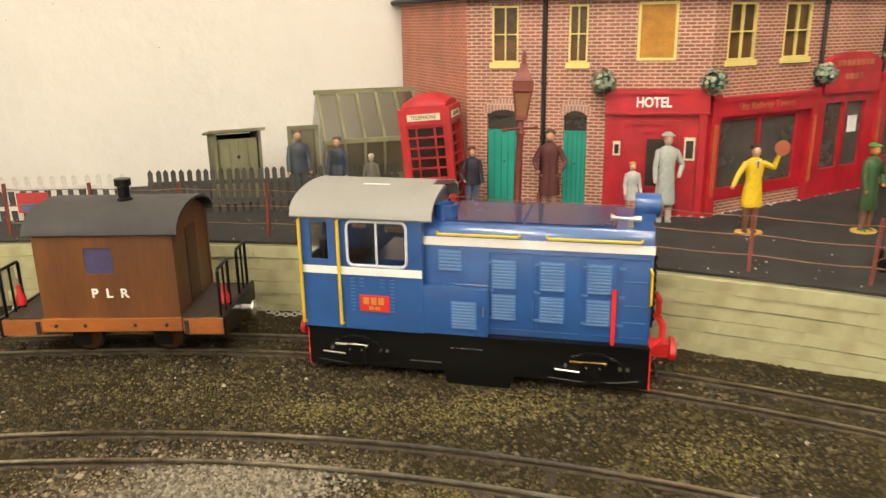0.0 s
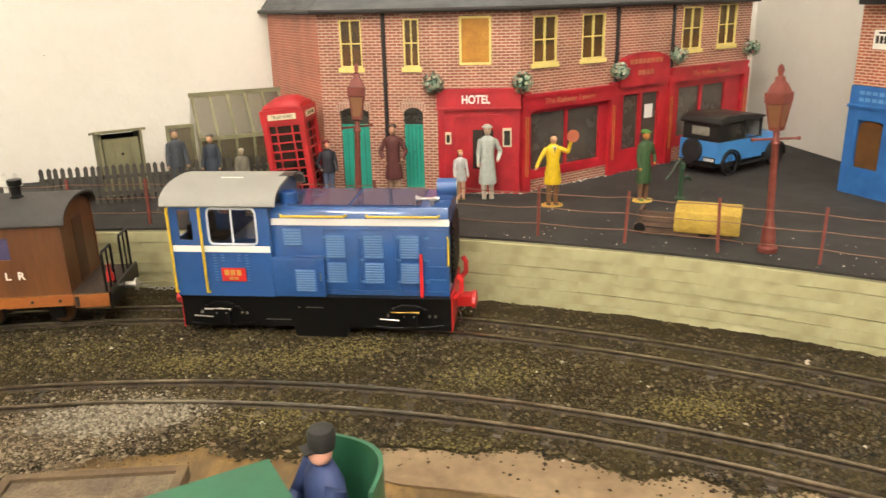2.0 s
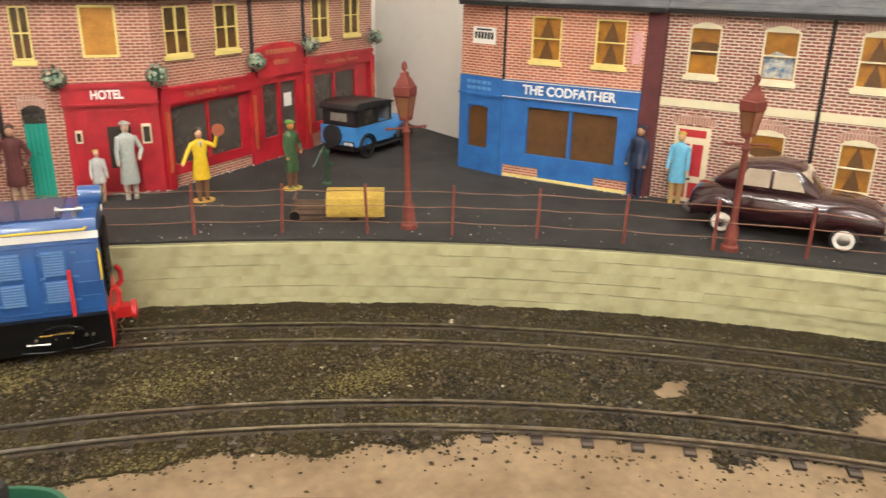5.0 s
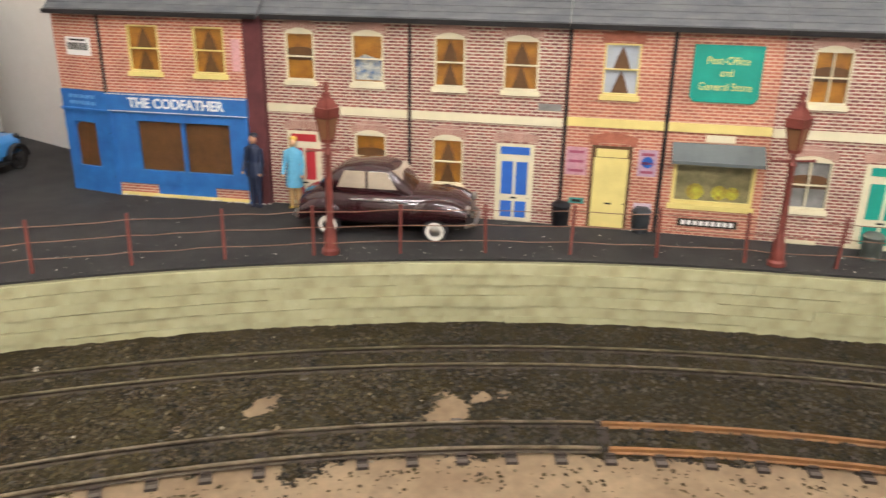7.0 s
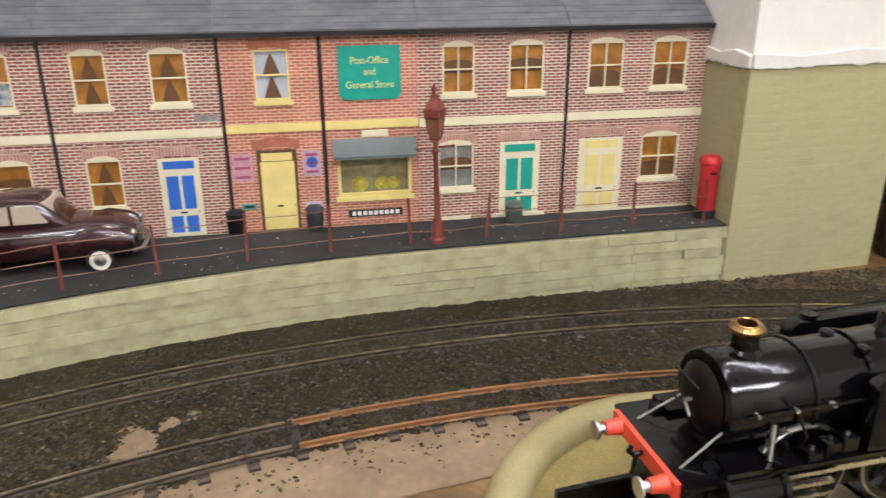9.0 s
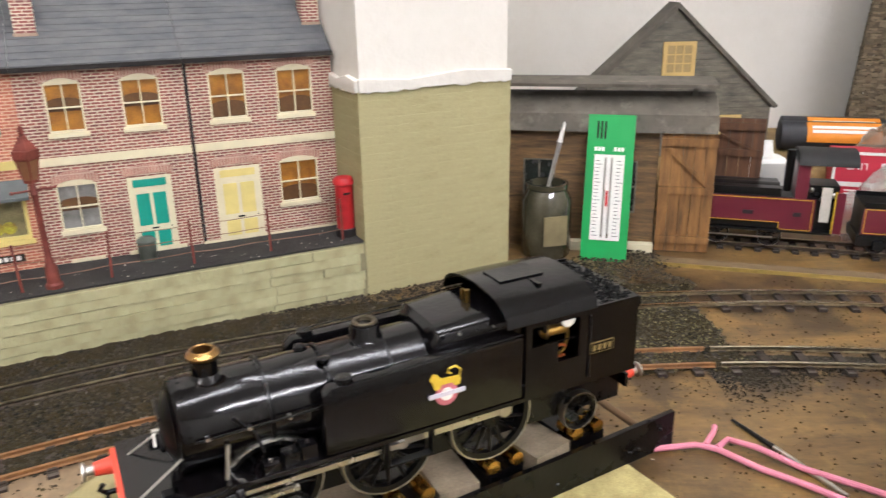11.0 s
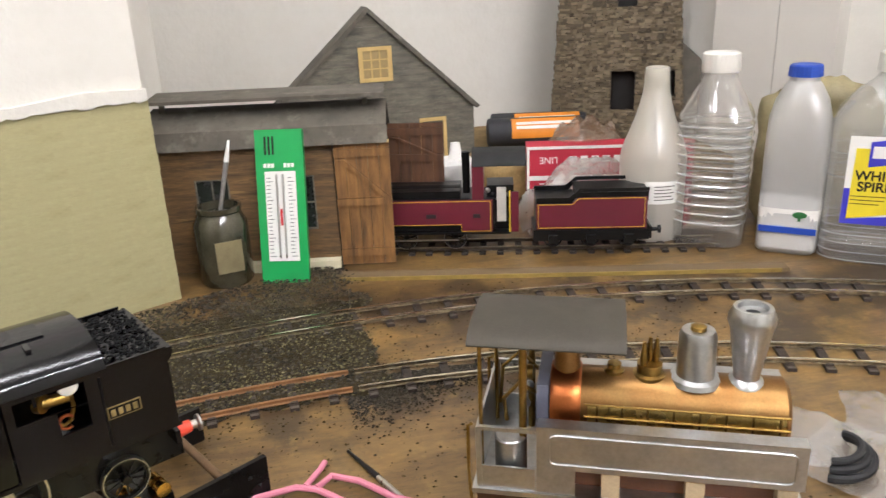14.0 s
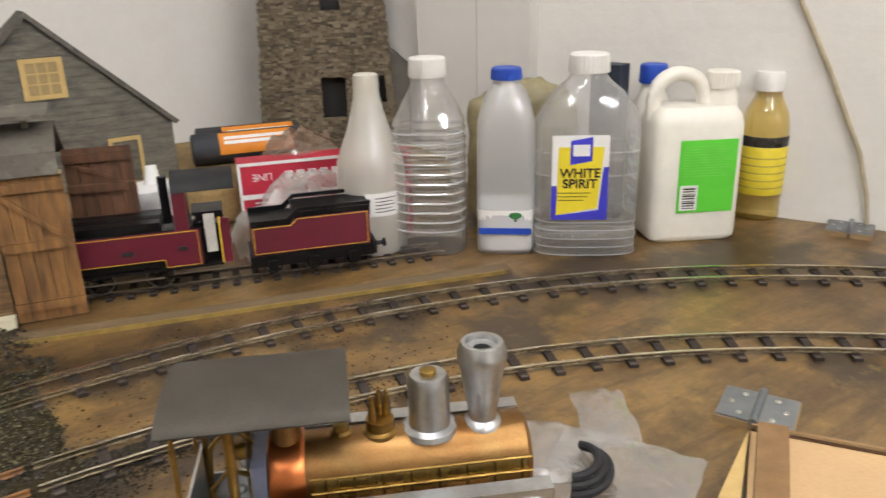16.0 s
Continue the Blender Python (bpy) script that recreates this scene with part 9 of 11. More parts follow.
# cable down the wall
bm = bmesh.new()
d_w = (Vector((0.2, -2.10)) - Vector((1.74, -1.30))).normalized()
wallp = [(Vector((1.74, -1.30)) + d_w * s_, z) for s_, z in ((0.80, 0.52), (0.845, 0.41), (0.897, 0.30), (0.947, 0.204), (0.994, 0.104), (1.010, 0.05), (1.017, 0.006))]
tube(bm, [(p_.x - 0.002, p_.y + 0.005, z) for p_, z in wallp], 0.0035, 8)
solo("wall_cable", bm, mat("cream_cable", "b5a88a", 0.6), Matrix(), "cream flex hanging down the white wall", "cable")


# hinges on plywood pads
def hinge(m, s=1.0):
    hg = thing("steel_hinge", m @ Matrix.Diagonal((s, s, s, 1)), "grey steel butt hinge screwed to plywood pads", "hinge", "hinges")
    for e in (-1, 1):
        box("pad", hg, M_PLY_EDGE, *sorted((e * 0.001, e * 0.031)), -0.026, 0.026, 0, 0.007, 0.0005)
        lf = box("leaf", hg, mat("grey_zinc", "8d9194", 0.4, metal=0.8, var=0.15), *sorted((e * 0.003, e * 0.030)), -0.025, 0.025, 0.007, 0.0088, 0.0004)
        for y in (-0.016, 0.0, 0.016):
            bm = bmesh.new()
            ball(bm, (e * (0.013 if y else 0.022), y, 0.0088), 0.0028, (1, 1, 0.4), sub=2)
            part("screw", bm, M_SILVER, lf)
    bm = bmesh.new()
    cy(bm, (0, -0.028, 0.0095), (0, 0.028, 0.0095), 0.0034, n=12)
    part("knuckle", bm, mat("grey_zinc", "8d9194", 0.4, metal=0.8, var=0.15), hg)
    return hg


hinge(pose(0.626, -1.250, 0, 0, 0, 27), 0.98)
hinge(pose(0.842, -1.735, 0, 0, 0, 27), 0.95)

# open plywood flap at the corner of the opening
fl = thing("plywood_flap", along((0.606, -1.214), (0.30, -1.43), 0), "raised plywood flap of the lifting section, with battens", "flap")
box("panel", fl, mat("new_plywood", "c9a878", 0.65, var=0.12, scale=12, stretch=(0.3, 1, 1)), 0.0, 0.36, -0.16, 0.0, 0.0, 0.010, 0.0008)
for k in range(4):
    box("ply_edge", fl, M_PLY_EDGE if k % 2 else M_BROWN, 0.0, 0.36, 0.0004, 0.003, 0.001 + k * 0.004, 0.0035 + k * 0.004)
box("batten", fl, mat("tan_batten", "86663c", 0.6, var=0.2), 0.004, 0.026, -0.16, 0.0, 0.0102, 0.020, 0.0008)
bm = bmesh.new()
prism(bm, [(-0.002, -0.003), (-0.004, -0.10), (-0.030, -0.16)], 0.0, 0.012, "z")
part("corner_piece", bm, M_PALEFRAME, fl)

# polythene bags and a coil of black tube
crumpled("plastic_bag", pose(0.690, -1.068, 0, 0, 0, 40), 0.095, 0.075, 0.022, "clear crumpled polythene bag beside the brass engine", 11)
crumpled("plastic_bag", pose(0.692, -1.143, 0, 0, 0, -30), 0.085, 0.045, 0.012, "flat clear grip-seal bag on the board", 13)
crumpled("plastic_bag", pose(0.632, -1.100, 0, 0, 0, 30), 0.110, 0.090, 0.010, "clear flat polythene bag under a coil of tube", 17)
cl = thing("rubber_coil", pose(0.644, -1.066, 0.006, 0, 0, -205), "coil of black rubber tube in a polythene bag", "tube coil")
for k in range(3):
    bm = bmesh.new()
    R_ = 0.028 - 0.005 * k
    tube(bm, [(R_ * math.cos(a), R_ * 0.9 * math.sin(a), 0.006 + 0.004 * k + 0.004 * math.sin(a)) for a in np.linspace(-0.4, 2.6, 18)], 0.0032, 8)
    part("turn", bm, M_TYRE, cl)

# pink cord and scriber
bm = bmesh.new()
tube(bm, [(0.716, -0.640, 0.004), (0.722, -0.675, 0.004), (0.716, -0.690, 0.004), (0.690, -0.715, 0.004), (0.670, -0.742, 0.004), (0.640, -0.775, 0.004)], 0.0025, 8)
tube(bm, [(0.716, -0.690, 0.005), (0.728, -0.702, 0.005), (0.716, -0.722, 0.005), (0.690, -0.745, 0.005), (0.655, -0.800, 0.004)], 0.0025, 8)
tube(bm, [(0.720, -0.682, 0.005), (0.738, -0.694, 0.005), (0.748, -0.698, 0.004)], 0.0023, 8)
solo("pink_cord", bm, mat("pink_rubber", "cc7c90", 0.5, var=0.1), Matrix(), "loose pink rubber cord lying on the board", "cord")
sb_ = thing("scriber", along((0.761, -0.717), (0.660, -0.765), 0.0), "thin black and steel scriber lying on the board", "tool")
bm = bmesh.new()
cy(bm, (0.0, 0, 0.0022), (0.045, 0, 0.0024), 0.0012, 0.0024, 10)
part("grip", bm, M_FRAME, sb_)
bm = bmesh.new()
cy(bm, (0.045, 0, 0.0024), (0.112, 0, 0.0024), 0.0022, n=10)
part("shaft", bm, M_SILVER, sb_)

# ---- round cream well, black tank engine on its roller stand ----
M_WELL = mat("cream_moulded_plastic", "a0966a", 0.5, var=0.2, scale=16, col2="877c50", coat=0.1)
M_WELLFLOOR = mat("yellowed_well_floor", "98894e", 0.5, var=0.35, scale=14, col2="5c4c28")
wl_ = thing("turntable_well", pose(0.598, -0.360, 0), "round cream plastic turntable well with a raised rim", "turntable")
bm = bmesh.new()
lathe(bm, [(0.132, 0.0015), (0.132, 0.010), (0.136, 0.016), (0.142, 0.019), (0.150, 0.019), (0.157, 0.016), (0.162, 0.008), (0.164, 0.0)], 72)
bmesh.ops.delete(bm, geom=[f for f in bm.faces if len(f.verts) > 4], context="FACES")
part("rim", bm, M_WELL, wl_)
bm = bmesh.new()
lathe(bm, [(0.1325, 0.0005), (0.1325, 0.0025)], 60)
part("floor", bm, M_WELLFLOOR, wl_)

bm = bmesh.new()
prism(bm, [(-0.085, 0.0), (0.075, 0.0), (0.075, 0.17), (-0.085, 0.17)], 0.0005, 0.0024, "z")
solo("stained_card", bm, stained(mat("yellowed_card", "b4a870", 0.6, var=0.3, scale=40, col2="8c8050"), [(0.0, 0.05, 0.01), (-0.05, 0.03, 0.01)], "6e6a2c", 0.6, 0.02, 30), pose(0.652, -0.444, 0.0, 0, 0, 123.0) @ pose(-0.085, 0.05, 0), "stained cream card lying beside the roller stand", "card")

BLK = mat("gloss_black_engine_paint", "080708", 0.10, var=0.2, scale=40, bump=0.34, fine=150, coat=0.0, spec=0.30)
BLK2 = mat("smoky_black_paint", "080809", 0.26, var=0.2, scale=30, bump=0.16, fine=250, spec=0.25)
tank_m = pose(0.652, -0.444, 0.0, 0, 0, 123.0)
RT = 0.065
engine_m = pose(0.6398, -0.4520, 0.0, 0, 0, 119.05)
st = thing("roller_stand", tank_m, "black steel roller stand under the tank engine", "roller stand")
for y in (-0.046, 0.053):
    bm = bmesh.new()
    bx(bm, -0.218, 0.205, y - 0.002, y + 0.002, 0.0026, 0.033)
    rb_ = part("side_rail", bm, BLK2, st)
    for x in (-0.210, -0.203, -0.18, -0.172, -0.10, 0.0, 0.10, 0.19):
        bm = bmesh.new()
        ball(bm, (x, y + (0.002 if y > 0 else -0.002), 0.012 + 0.010 * (round(x * 1000) % 2)), 0.0017)
        part("bolt", bm, M_FRAME, rb_)
M_PACKING = mat("grubby_wood_packing", "9c8e78", 0.7, var=0.3, scale=40, col2="6f634e")
M_ROLLER = mat("bright_brass_roller", "d2a650", 0.22, metal=1.0, var=0.15, scale=90)
bm = bmesh.new()
cy(bm, (-0.190, -0.044, 0.026), (-0.186, 0.051, 0.026), 0.0032, n=10)
part("stand_spacer", bm, mat("brown_rod", "6b5236", 0.6, var=0.2), st, "brown cross rod")
for x in (-0.135, -0.060, 0.012, 0.085, 0.140):
    bm = bmesh.new()
    bx(bm, x - 0.016, x + 0.016, -0.042, 0.046, 0.0026, 0.036)
    rounded(bm, 0.002)
    part("saddle", bm, BLK2, st)
    for dx in (-0.010, 0.010):
        for y0, y1 in ((-0.030, -0.016), (0.028, 0.036), (0.040, 0.0465)):
            bm = bmesh.new()
            cy(bm, (x + dx, y0, 0.0405), (x + dx, y1, 0.0405), 0.0052, n=14)
            part("roller", bm, M_ROLLER, st, "brass roller")
for x, w_, t_ in ((-0.0985, 0.017, 0.004), (-0.024, 0.015, -0.003), (0.048, 0.016, 0.002), (0.113, 0.010, 0.0)):
    bm = bmesh.new()
    bx(bm, -w_, w_, -0.024, 0.026, 0.0, 0.034)
    rounded(bm, 0.003, 2)
    part("packing_block", bm, M_PACKING, st, "grubby pale wooden packing", m=pose(x, 0.022, 0.0026, 0, 0, t_ * 2000))
te = thing("tank_engine", engine_m @ pose(0, 0, RT - 0.0165), "gloss black model tank engine with a brass chimney cap", "steam engine")
# wheels
for x in (-0.050, 0.025, 0.098):
    for y in (-0.025, 0.025):
        wheel(te, x, y, 0.0315, 0.0315, 0.006, M_SILVER, BLK2, 14, "driving_wheel")
for x in (-0.124, 0.150):
    for y in (-0.025, 0.025):
        wheel(te, x, y, 0.0150, 0.0150, 0.006, M_SILVER, BLK2, 10)
for y in (-0.031, 0.031):
    bm = bmesh.new()
    bx(bm, -0.062, 0.092, y - 0.0012, y + 0.0012, 0.0355, 0.0402)
    for x in (-0.058, 0.017, 0.090):
        cy(bm, (x, y - 0.002, 0.038), (x, y + 0.002, 0.038), 0.0048, n=12)
    part("coupling_rod", bm, M_SILVER, te, "bright steel coupling rod")
    bm = bmesh.new()
    bx(bm, 0.017, 0.118, y * 1.1 - 0.001, y * 1.1 + 0.001, 0.0360, 0.0395)
    part("connecting_rod", bm, M_SILVER, te)
    for z in (0.0420, 0.0345, 0.0270):
        bm = bmesh.new()
        bx(bm, 0.086, 0.118, y * 1.26 - 0.0016, y * 1.26 + 0.0016, z - 0.0012, z + 0.0012)
        part("slide_bar", bm, M_SILVER, te)
    bm = bmesh.new()
    lathe(bm, [(0.0125, 0.117), (0.0135, 0.118), (0.0135, 0.121), (0.0118, 0.122), (0.0118, 0.150), (0.0135, 0.151), (0.0135, 0.154), (0.0085, 0.1555), (0.003, 0.159)], 20, (0, y * 1.16, 0.034), axis="x")
    bx(bm, 0.120, 0.152, min(y * 0.7, y * 1.3), max(y * 0.7, y * 1.3), 0.036, 0.050)
    part("cylinder", bm, BLK, te)
box("frames", te, BLK2, -0.165, 0.172, -0.020, 0.020, 0.012, 0.046)
bm = bmesh.new()
bx(bm, -0.160, 0.124, -0.0415, 0.0415, 0.0465, 0.0492)
prism(bm, [(0.120, 0.0465), (0.128, 0.0440), (0.176, 0.0440), (0.176, 0.0462), (0.129, 0.0462), (0.122, 0.0492)], -0.0415, 0.0415)
part("running_plate", bm, BLK, te)
# boiler
BZ = 0.0715
bm = bmesh.new()
lathe(bm, [(0.0, 0.1460), (0.020, 0.1455), (0.0265, 0.1445), (0.0278, 0.1425), (0.0278, 0.094), (0.0262, 0.0935), (0.0285, 0.02), (0.0300, -0.070)][::-1], 40, (0, 0, BZ), axis="x")
part("boiler", bm, BLK, te, "gloss black taper boiler")
for x in (0.094, 0.058, 0.018):
    bm = bmesh.new()
    lathe(bm, [(0.0278, -0.0012), (0.0288, -0.001), (0.0288, 0.001), (0.0278, 0.0012)], 32, (x, 0, BZ), axis="x", caps=False)
    part("boiler_band", bm, BLK2, te)
bm = bmesh.new()
lathe(bm, [(0.0, 0.0065), (0.012, 0.005), (0.020, 0.001), (0.021, 0.0)][::-1], 28, (0.1460, 0, BZ), axis="x")
sd_ = part("smokebox_door", bm, BLK2, te)
for x in (0.1395, 0.0965):
    bm = bmesh.new()
    for k in range(30):
        a = 2 * math.pi * k / 30
        ball(bm, (x, 0.0279 * math.cos(a), BZ + 0.0279 * math.sin(a)), 0.0006)
    part("rivet_row", bm, BLK, te)
for z in (-0.009, 0.009):
    bm = bmesh.new()
    cy(bm, (0.1510, -0.019, BZ + z), (0.1520, 0.006, BZ + z), 0.0011, n=6)
    part("door_strap", bm, BLK2, sd_)
bm = bmesh.new()
cy(bm, (0.1515, 0, BZ), (0.1565, 0, BZ), 0.0012, n=8)
cy(bm, (0.1555, -0.001, BZ - 0.001), (0.156, 0.006, BZ - 0.007), 0.0009, n=6)
part("door_handle", bm, M_SILVER, sd_)
bm = bmesh.new()
lathe(bm, [(0.0125, 0.0955), (0.0095, 0.0985), (0.0076, 0.1005), (0.0071, 0.1060), (0.0073, 0.1090)], 24, (0.1235, 0, 0))
ch = part("chimney", bm, BLK, te)
bm = bmesh.new()
lathe(bm, [(0.0072, 0.1086), (0.0084, 0.1094), (0.0094, 0.1108), (0.0096, 0.1122), (0.0078, 0.1132), (0.0072, 0.1146), (0.0064, 0.1150), (0.0055, 0.1145), (0.0050, 0.1090)], 32, (0.1235, 0, 0))
part("chimney_cap", bm, mat("copper_cap", "b08c54", 0.30, metal=1.0, var=0.25, scale=90, col2="6a5030"), ch, "worn copper chimney cap")
bm = bmesh.new()
lathe(bm, [(0.0150, 0.0945), (0.0115, 0.0985), (0.0098, 0.1010), (0.0094, 0.1065), (0.0084, 0.1082), (0.0068, 0.1080)], 28, (0.0257, 0, 0))
dm_ = part("dome", bm, BLK, te)
bm = bmesh.new()
lathe(bm, [(0.0068, 0.1078), (0.0078, 0.1094), (0.0072, 0.1104), (0.0050, 0.1100), (0.0046, 0.1078)], 24, (0.0257, 0, 0))
part("safety_valve", bm, mat("dull_brass", "6a6252", 0.4, metal=1.0, var=0.2), dm_, "dull brass safety valve ring")
for x, y in ((0.066, -0.006), (0.058, 0.014)):
    bm = bmesh.new()
    lathe(bm, [(0.0040, 0.0), (0.0038, 0.0018), (0.0028, 0.0024), (0.0, 0.0026)], 16, (x, y, BZ + 0.0268 - 7.5 * y * y))
    part("boiler_fitting", bm, BLK2, te)
bm = bmesh.new()
loft(bm, [(-0.008, 0.0275, 0.070, 0.1020, 3), (-0.012, 0.0290, 0.068, 0.1060, 4.5), (-0.040, 0.0300, 0.068, 0.1080, 5), (-0.070, 0.0305, 0.066, 0.1090, 5)], 32)
fb_ = part("firebox", bm, BLK, te, "square-topped firebox")
for s in (-1, 1):
    bm = bmesh.new()
    tube(bm, [(-0.010, s * 0.0285, 0.1035), (-0.040, s * 0.0300, 0.1045), (-0.066, s * 0.0305, 0.1050)], 0.0005, 6)
    part("firebox_rail", bm, BLK, fb_)
    for k in range(5):
        bm = bmesh.new()
        ball(bm, (-0.014 - 0.012 * k, s * 0.0285, 0.1000), 0.0016)
        part("washout_plug", bm, M_SILVER if k % 2 else BLK2, fb_)
# side tanks, cab, bunker
M_PLATE = mat("tarnished_brass_plate", "a08c58", 0.4, metal=0.6, var=0.2, scale=200)
for s in (-1, 1):
    bm = bmesh.new()
    prism(bm, [(0.069, 0.0495), (0.069, 0.0880), (0.063, 0.0925), (-0.066, 0.0942), (-0.066, 0.0495)], *sorted((s * 0.0305, s * 0.0415)))
    rounded(bm, 0.0025, 2)
    tk = part("side_tank", bm, BLK, te, "gloss black side tank")
    bm = bmesh.new()
    cy(bm, (0.054, s * 0.0355, 0.0915), (0.054, s * 0.0355, 0.0955), 0.0050, n=16)
    part("filler", bm, BLK2, tk)
    bm = bmesh.new()
    cy(bm, (0.050, s * 0.0412, 0.0935), (-0.064, s * 0.0412, 0.0955), 0.0006, n=6)
    part("handrail", bm, BLK2, tk)
    y = s * 0.0417
    cr = part("crest", bmesh.new(), M_YEL, tk, m=Matrix.Translation((-0.0092, 0, 0.0740)) @ Matrix.Diagonal((1.25, 1, 1.25, 1)) @ Matrix.Translation((0.022, 0, -0.0735)))
    bm = bmesh.new()
    lathe(bm, [(0.0062, -0.0003), (0.0062, 0.0003)], 20, (-0.022, y + s * 0.0003, 0.070), axis="y")
    part("crest_disc", bm, mat("crest_pink", "c87078", 0.5), cr)
    bm = bmesh.new()
    lathe(bm, [(0.0035, -0.0003), (0.0035, 0.0003)], 16, (-0.022, y + s * 0.0007, 0.070), axis="y")
    part("crest_centre", bm, M_WHITE, cr)
    bm = bmesh.new()
    bx(bm, -0.032, -0.012, *sorted((y + s * 0.0006, y + s * 0.0014)), 0.0693, 0.0716)
    part("crest_bar", bm, mat("crest_white", "d5d2dc", 0.5), cr)
    bm = bmesh.new()
    prism(bm, [(-0.029, 0.0735), (-0.026, 0.0735), (-0.0255, 0.0755), (-0.019, 0.0755), (-0.0185, 0.0735), (-0.0155, 0.0735), (-0.0145, 0.0770), (-0.0130, 0.0795), (-0.0145, 0.0825), (-0.0170, 0.0815), (-0.0190, 0.0790), (-0.0290, 0.0785), (-0.0300, 0.0765)], *sorted((y, y + s * 0.0007)))
    tube(bm, [(-0.0290, y + s * 0.0004, 0.0780), (-0.0298, y + s * 0.0004, 0.0815), (-0.0270, y + s * 0.0004, 0.0840), (-0.0235, y + s * 0.0004, 0.0835), (-0.0225, y + s * 0.0004, 0.0815), (-0.0245, y + s * 0.0004, 0.0805)], 0.0006, 5)
    part("crest_top", bm, M_YEL, cr)
    bm = bmesh.new()
    panel(bm, -0.158, -0.0665, 0.0495, 0.1030, [(-0.109, -0.092, 0.0695, 0.0845), (-0.109, -0.071, 0.0846, 0.0985)], s * 0.0415 - 0.0008, s * 0.0415 + 0.0008)
    cs = part("cab_side", bm, BLK, te)
    box("plate", cs, M_PLATE, -0.1375, -0.1175, *sorted((y + s * 0.0006, y + s * 0.0014)), 0.0688, 0.0768, 0.0002)
    box("plate_field", cs, BLK, -0.1367, -0.1183, *sorted((y + s * 0.0013, y + s * 0.0016)), 0.0694, 0.0762)
    bm = bmesh.new()
    for k in range(4):
        bx(bm, -0.1352 + k * 0.0043, -0.1325 + k * 0.0043, *sorted((y + s * 0.0015, y + s * 0.0019)), 0.0706, 0.0750)
    part("plate_marks", bm, M_PLATE, cs)
    bm = bmesh.new()
    cy(bm, (-0.117, s * 0.0430, 0.052), (-0.117, s * 0.0430, 0.098), 0.0007, n=6)
    part("handrail", bm, BLK2, cs)
bm = bmesh.new()
hi_ = [(-0.043 * math.cos(math.pi * k / 14), 0.1020 + 0.0180 * math.sin(math.pi * k / 14) ** 0.8) for k in range(15)]
lo_ = [(-0.0415 * math.cos(math.pi * k / 14), 0.1013 + 0.0172 * math.sin(math.pi * k / 14) ** 0.85) for k in range(15)]
prism(bm, hi_ + lo_[::-1], -0.122, -0.052, "x")
rf = part("cab_roof", bm, BLK, te)
box("roof_vent", rf, BLK, -0.100, -0.066, -0.011, 0.011, 0.1185, 0.1206, 0.0006)
box("roof_bar", rf, BLK, -0.090, -0.087, 0.011, 0.024, 0.1165, 0.1196, 0.0004)
bm = bmesh.new()
for y0, y1 in ((-0.0405, -0.024), (0.024, 0.0405)):
    bx(bm, -0.0835, -0.0815, y0, y1, 0.092, 0.1045)
prism(bm, [(-0.040, 0.104)] + [(-0.0405 * math.cos(math.pi * k / 10), 0.1030 + 0.0150 * math.sin(math.pi * k / 10)) for k in range(11)] + [(0.040, 0.104)], -0.0835, -0.0815, "x")
part("cab_front", bm, BLK, te)
bm = bmesh.new()
prism(bm, [(-0.121, 0.0495), (-0.157, 0.0495), (-0.157, 0.090), (-0.162, 0.096), (-0.162, 0.101), (-0.121, 0.101)], -0.0405, 0.0405)
part("bunker", bm, BLK, te)
bm = bmesh.new()
rc = random.Random(21)
for k in range(620):
    ball(bm, (rc.uniform(-0.159, -0.123), rc.uniform(-0.037, 0.037), 0.1005 + rc.uniform(0, 0.0035)), rc.uniform(0.0006, 0.0016), (1, 0.8, 0.7), turn=rc.random() * 3)
tagged(part("coal", bm, mat("black_coal", "0a0a0a", 0.6, var=0.2, spec=0.15), te), kind="stuff")
# cab fittings
bm = bmesh.new()
lathe(bm, [(0.0055, 0.0), (0.0055, 0.002), (0.0048, 0.0025)], 16, (-0.1007, 0.0385, 0.0975), axis="y")
part("pressure_gauge", bm, M_WHITE, te, "white pressure gauge")
bm = bmesh.new()
tube(bm, [(-0.1015, 0.038, 0.093), (-0.102, 0.038, 0.084), (-0.099, 0.038, 0.0755), (-0.095, 0.038, 0.0735), (-0.092, 0.038, 0.0765)], 0.0012, 6)
cy(bm, (-0.083, 0.034, 0.0895), (-0.101, 0.037, 0.0905), 0.0036, n=12)
cy(bm, (-0.0850, 0.034, 0.0905), (-0.0875, 0.037, 0.0905), 0.0055, n=14)
part("cab_fitting", bm, M_BRASS, te)
bm = bmesh.new()
tube(bm, [(-0.0965 + 0.0042 * math.cos(a), 0.0385, 0.0755 + 0.0042 * math.sin(a)) for a in np.linspace(-2.2, 2.6, 16)], 0.0011, 6)
part("copper_loop", bm, mat("bare_copper_pipe", "b4643c", 0.3, metal=1.0, var=0.15), te, "bent copper pipe")
bm = bmesh.new()
cy(bm, (-0.0456, 0.003, 0.1075), (-0.0456, 0.003, 0.1165), 0.0018, n=8)
cy(bm, (-0.0456, -0.003, 0.1075), (-0.0456, -0.003, 0.1150), 0.0014, n=8)
part("whistle", bm, M_BRASS, te)
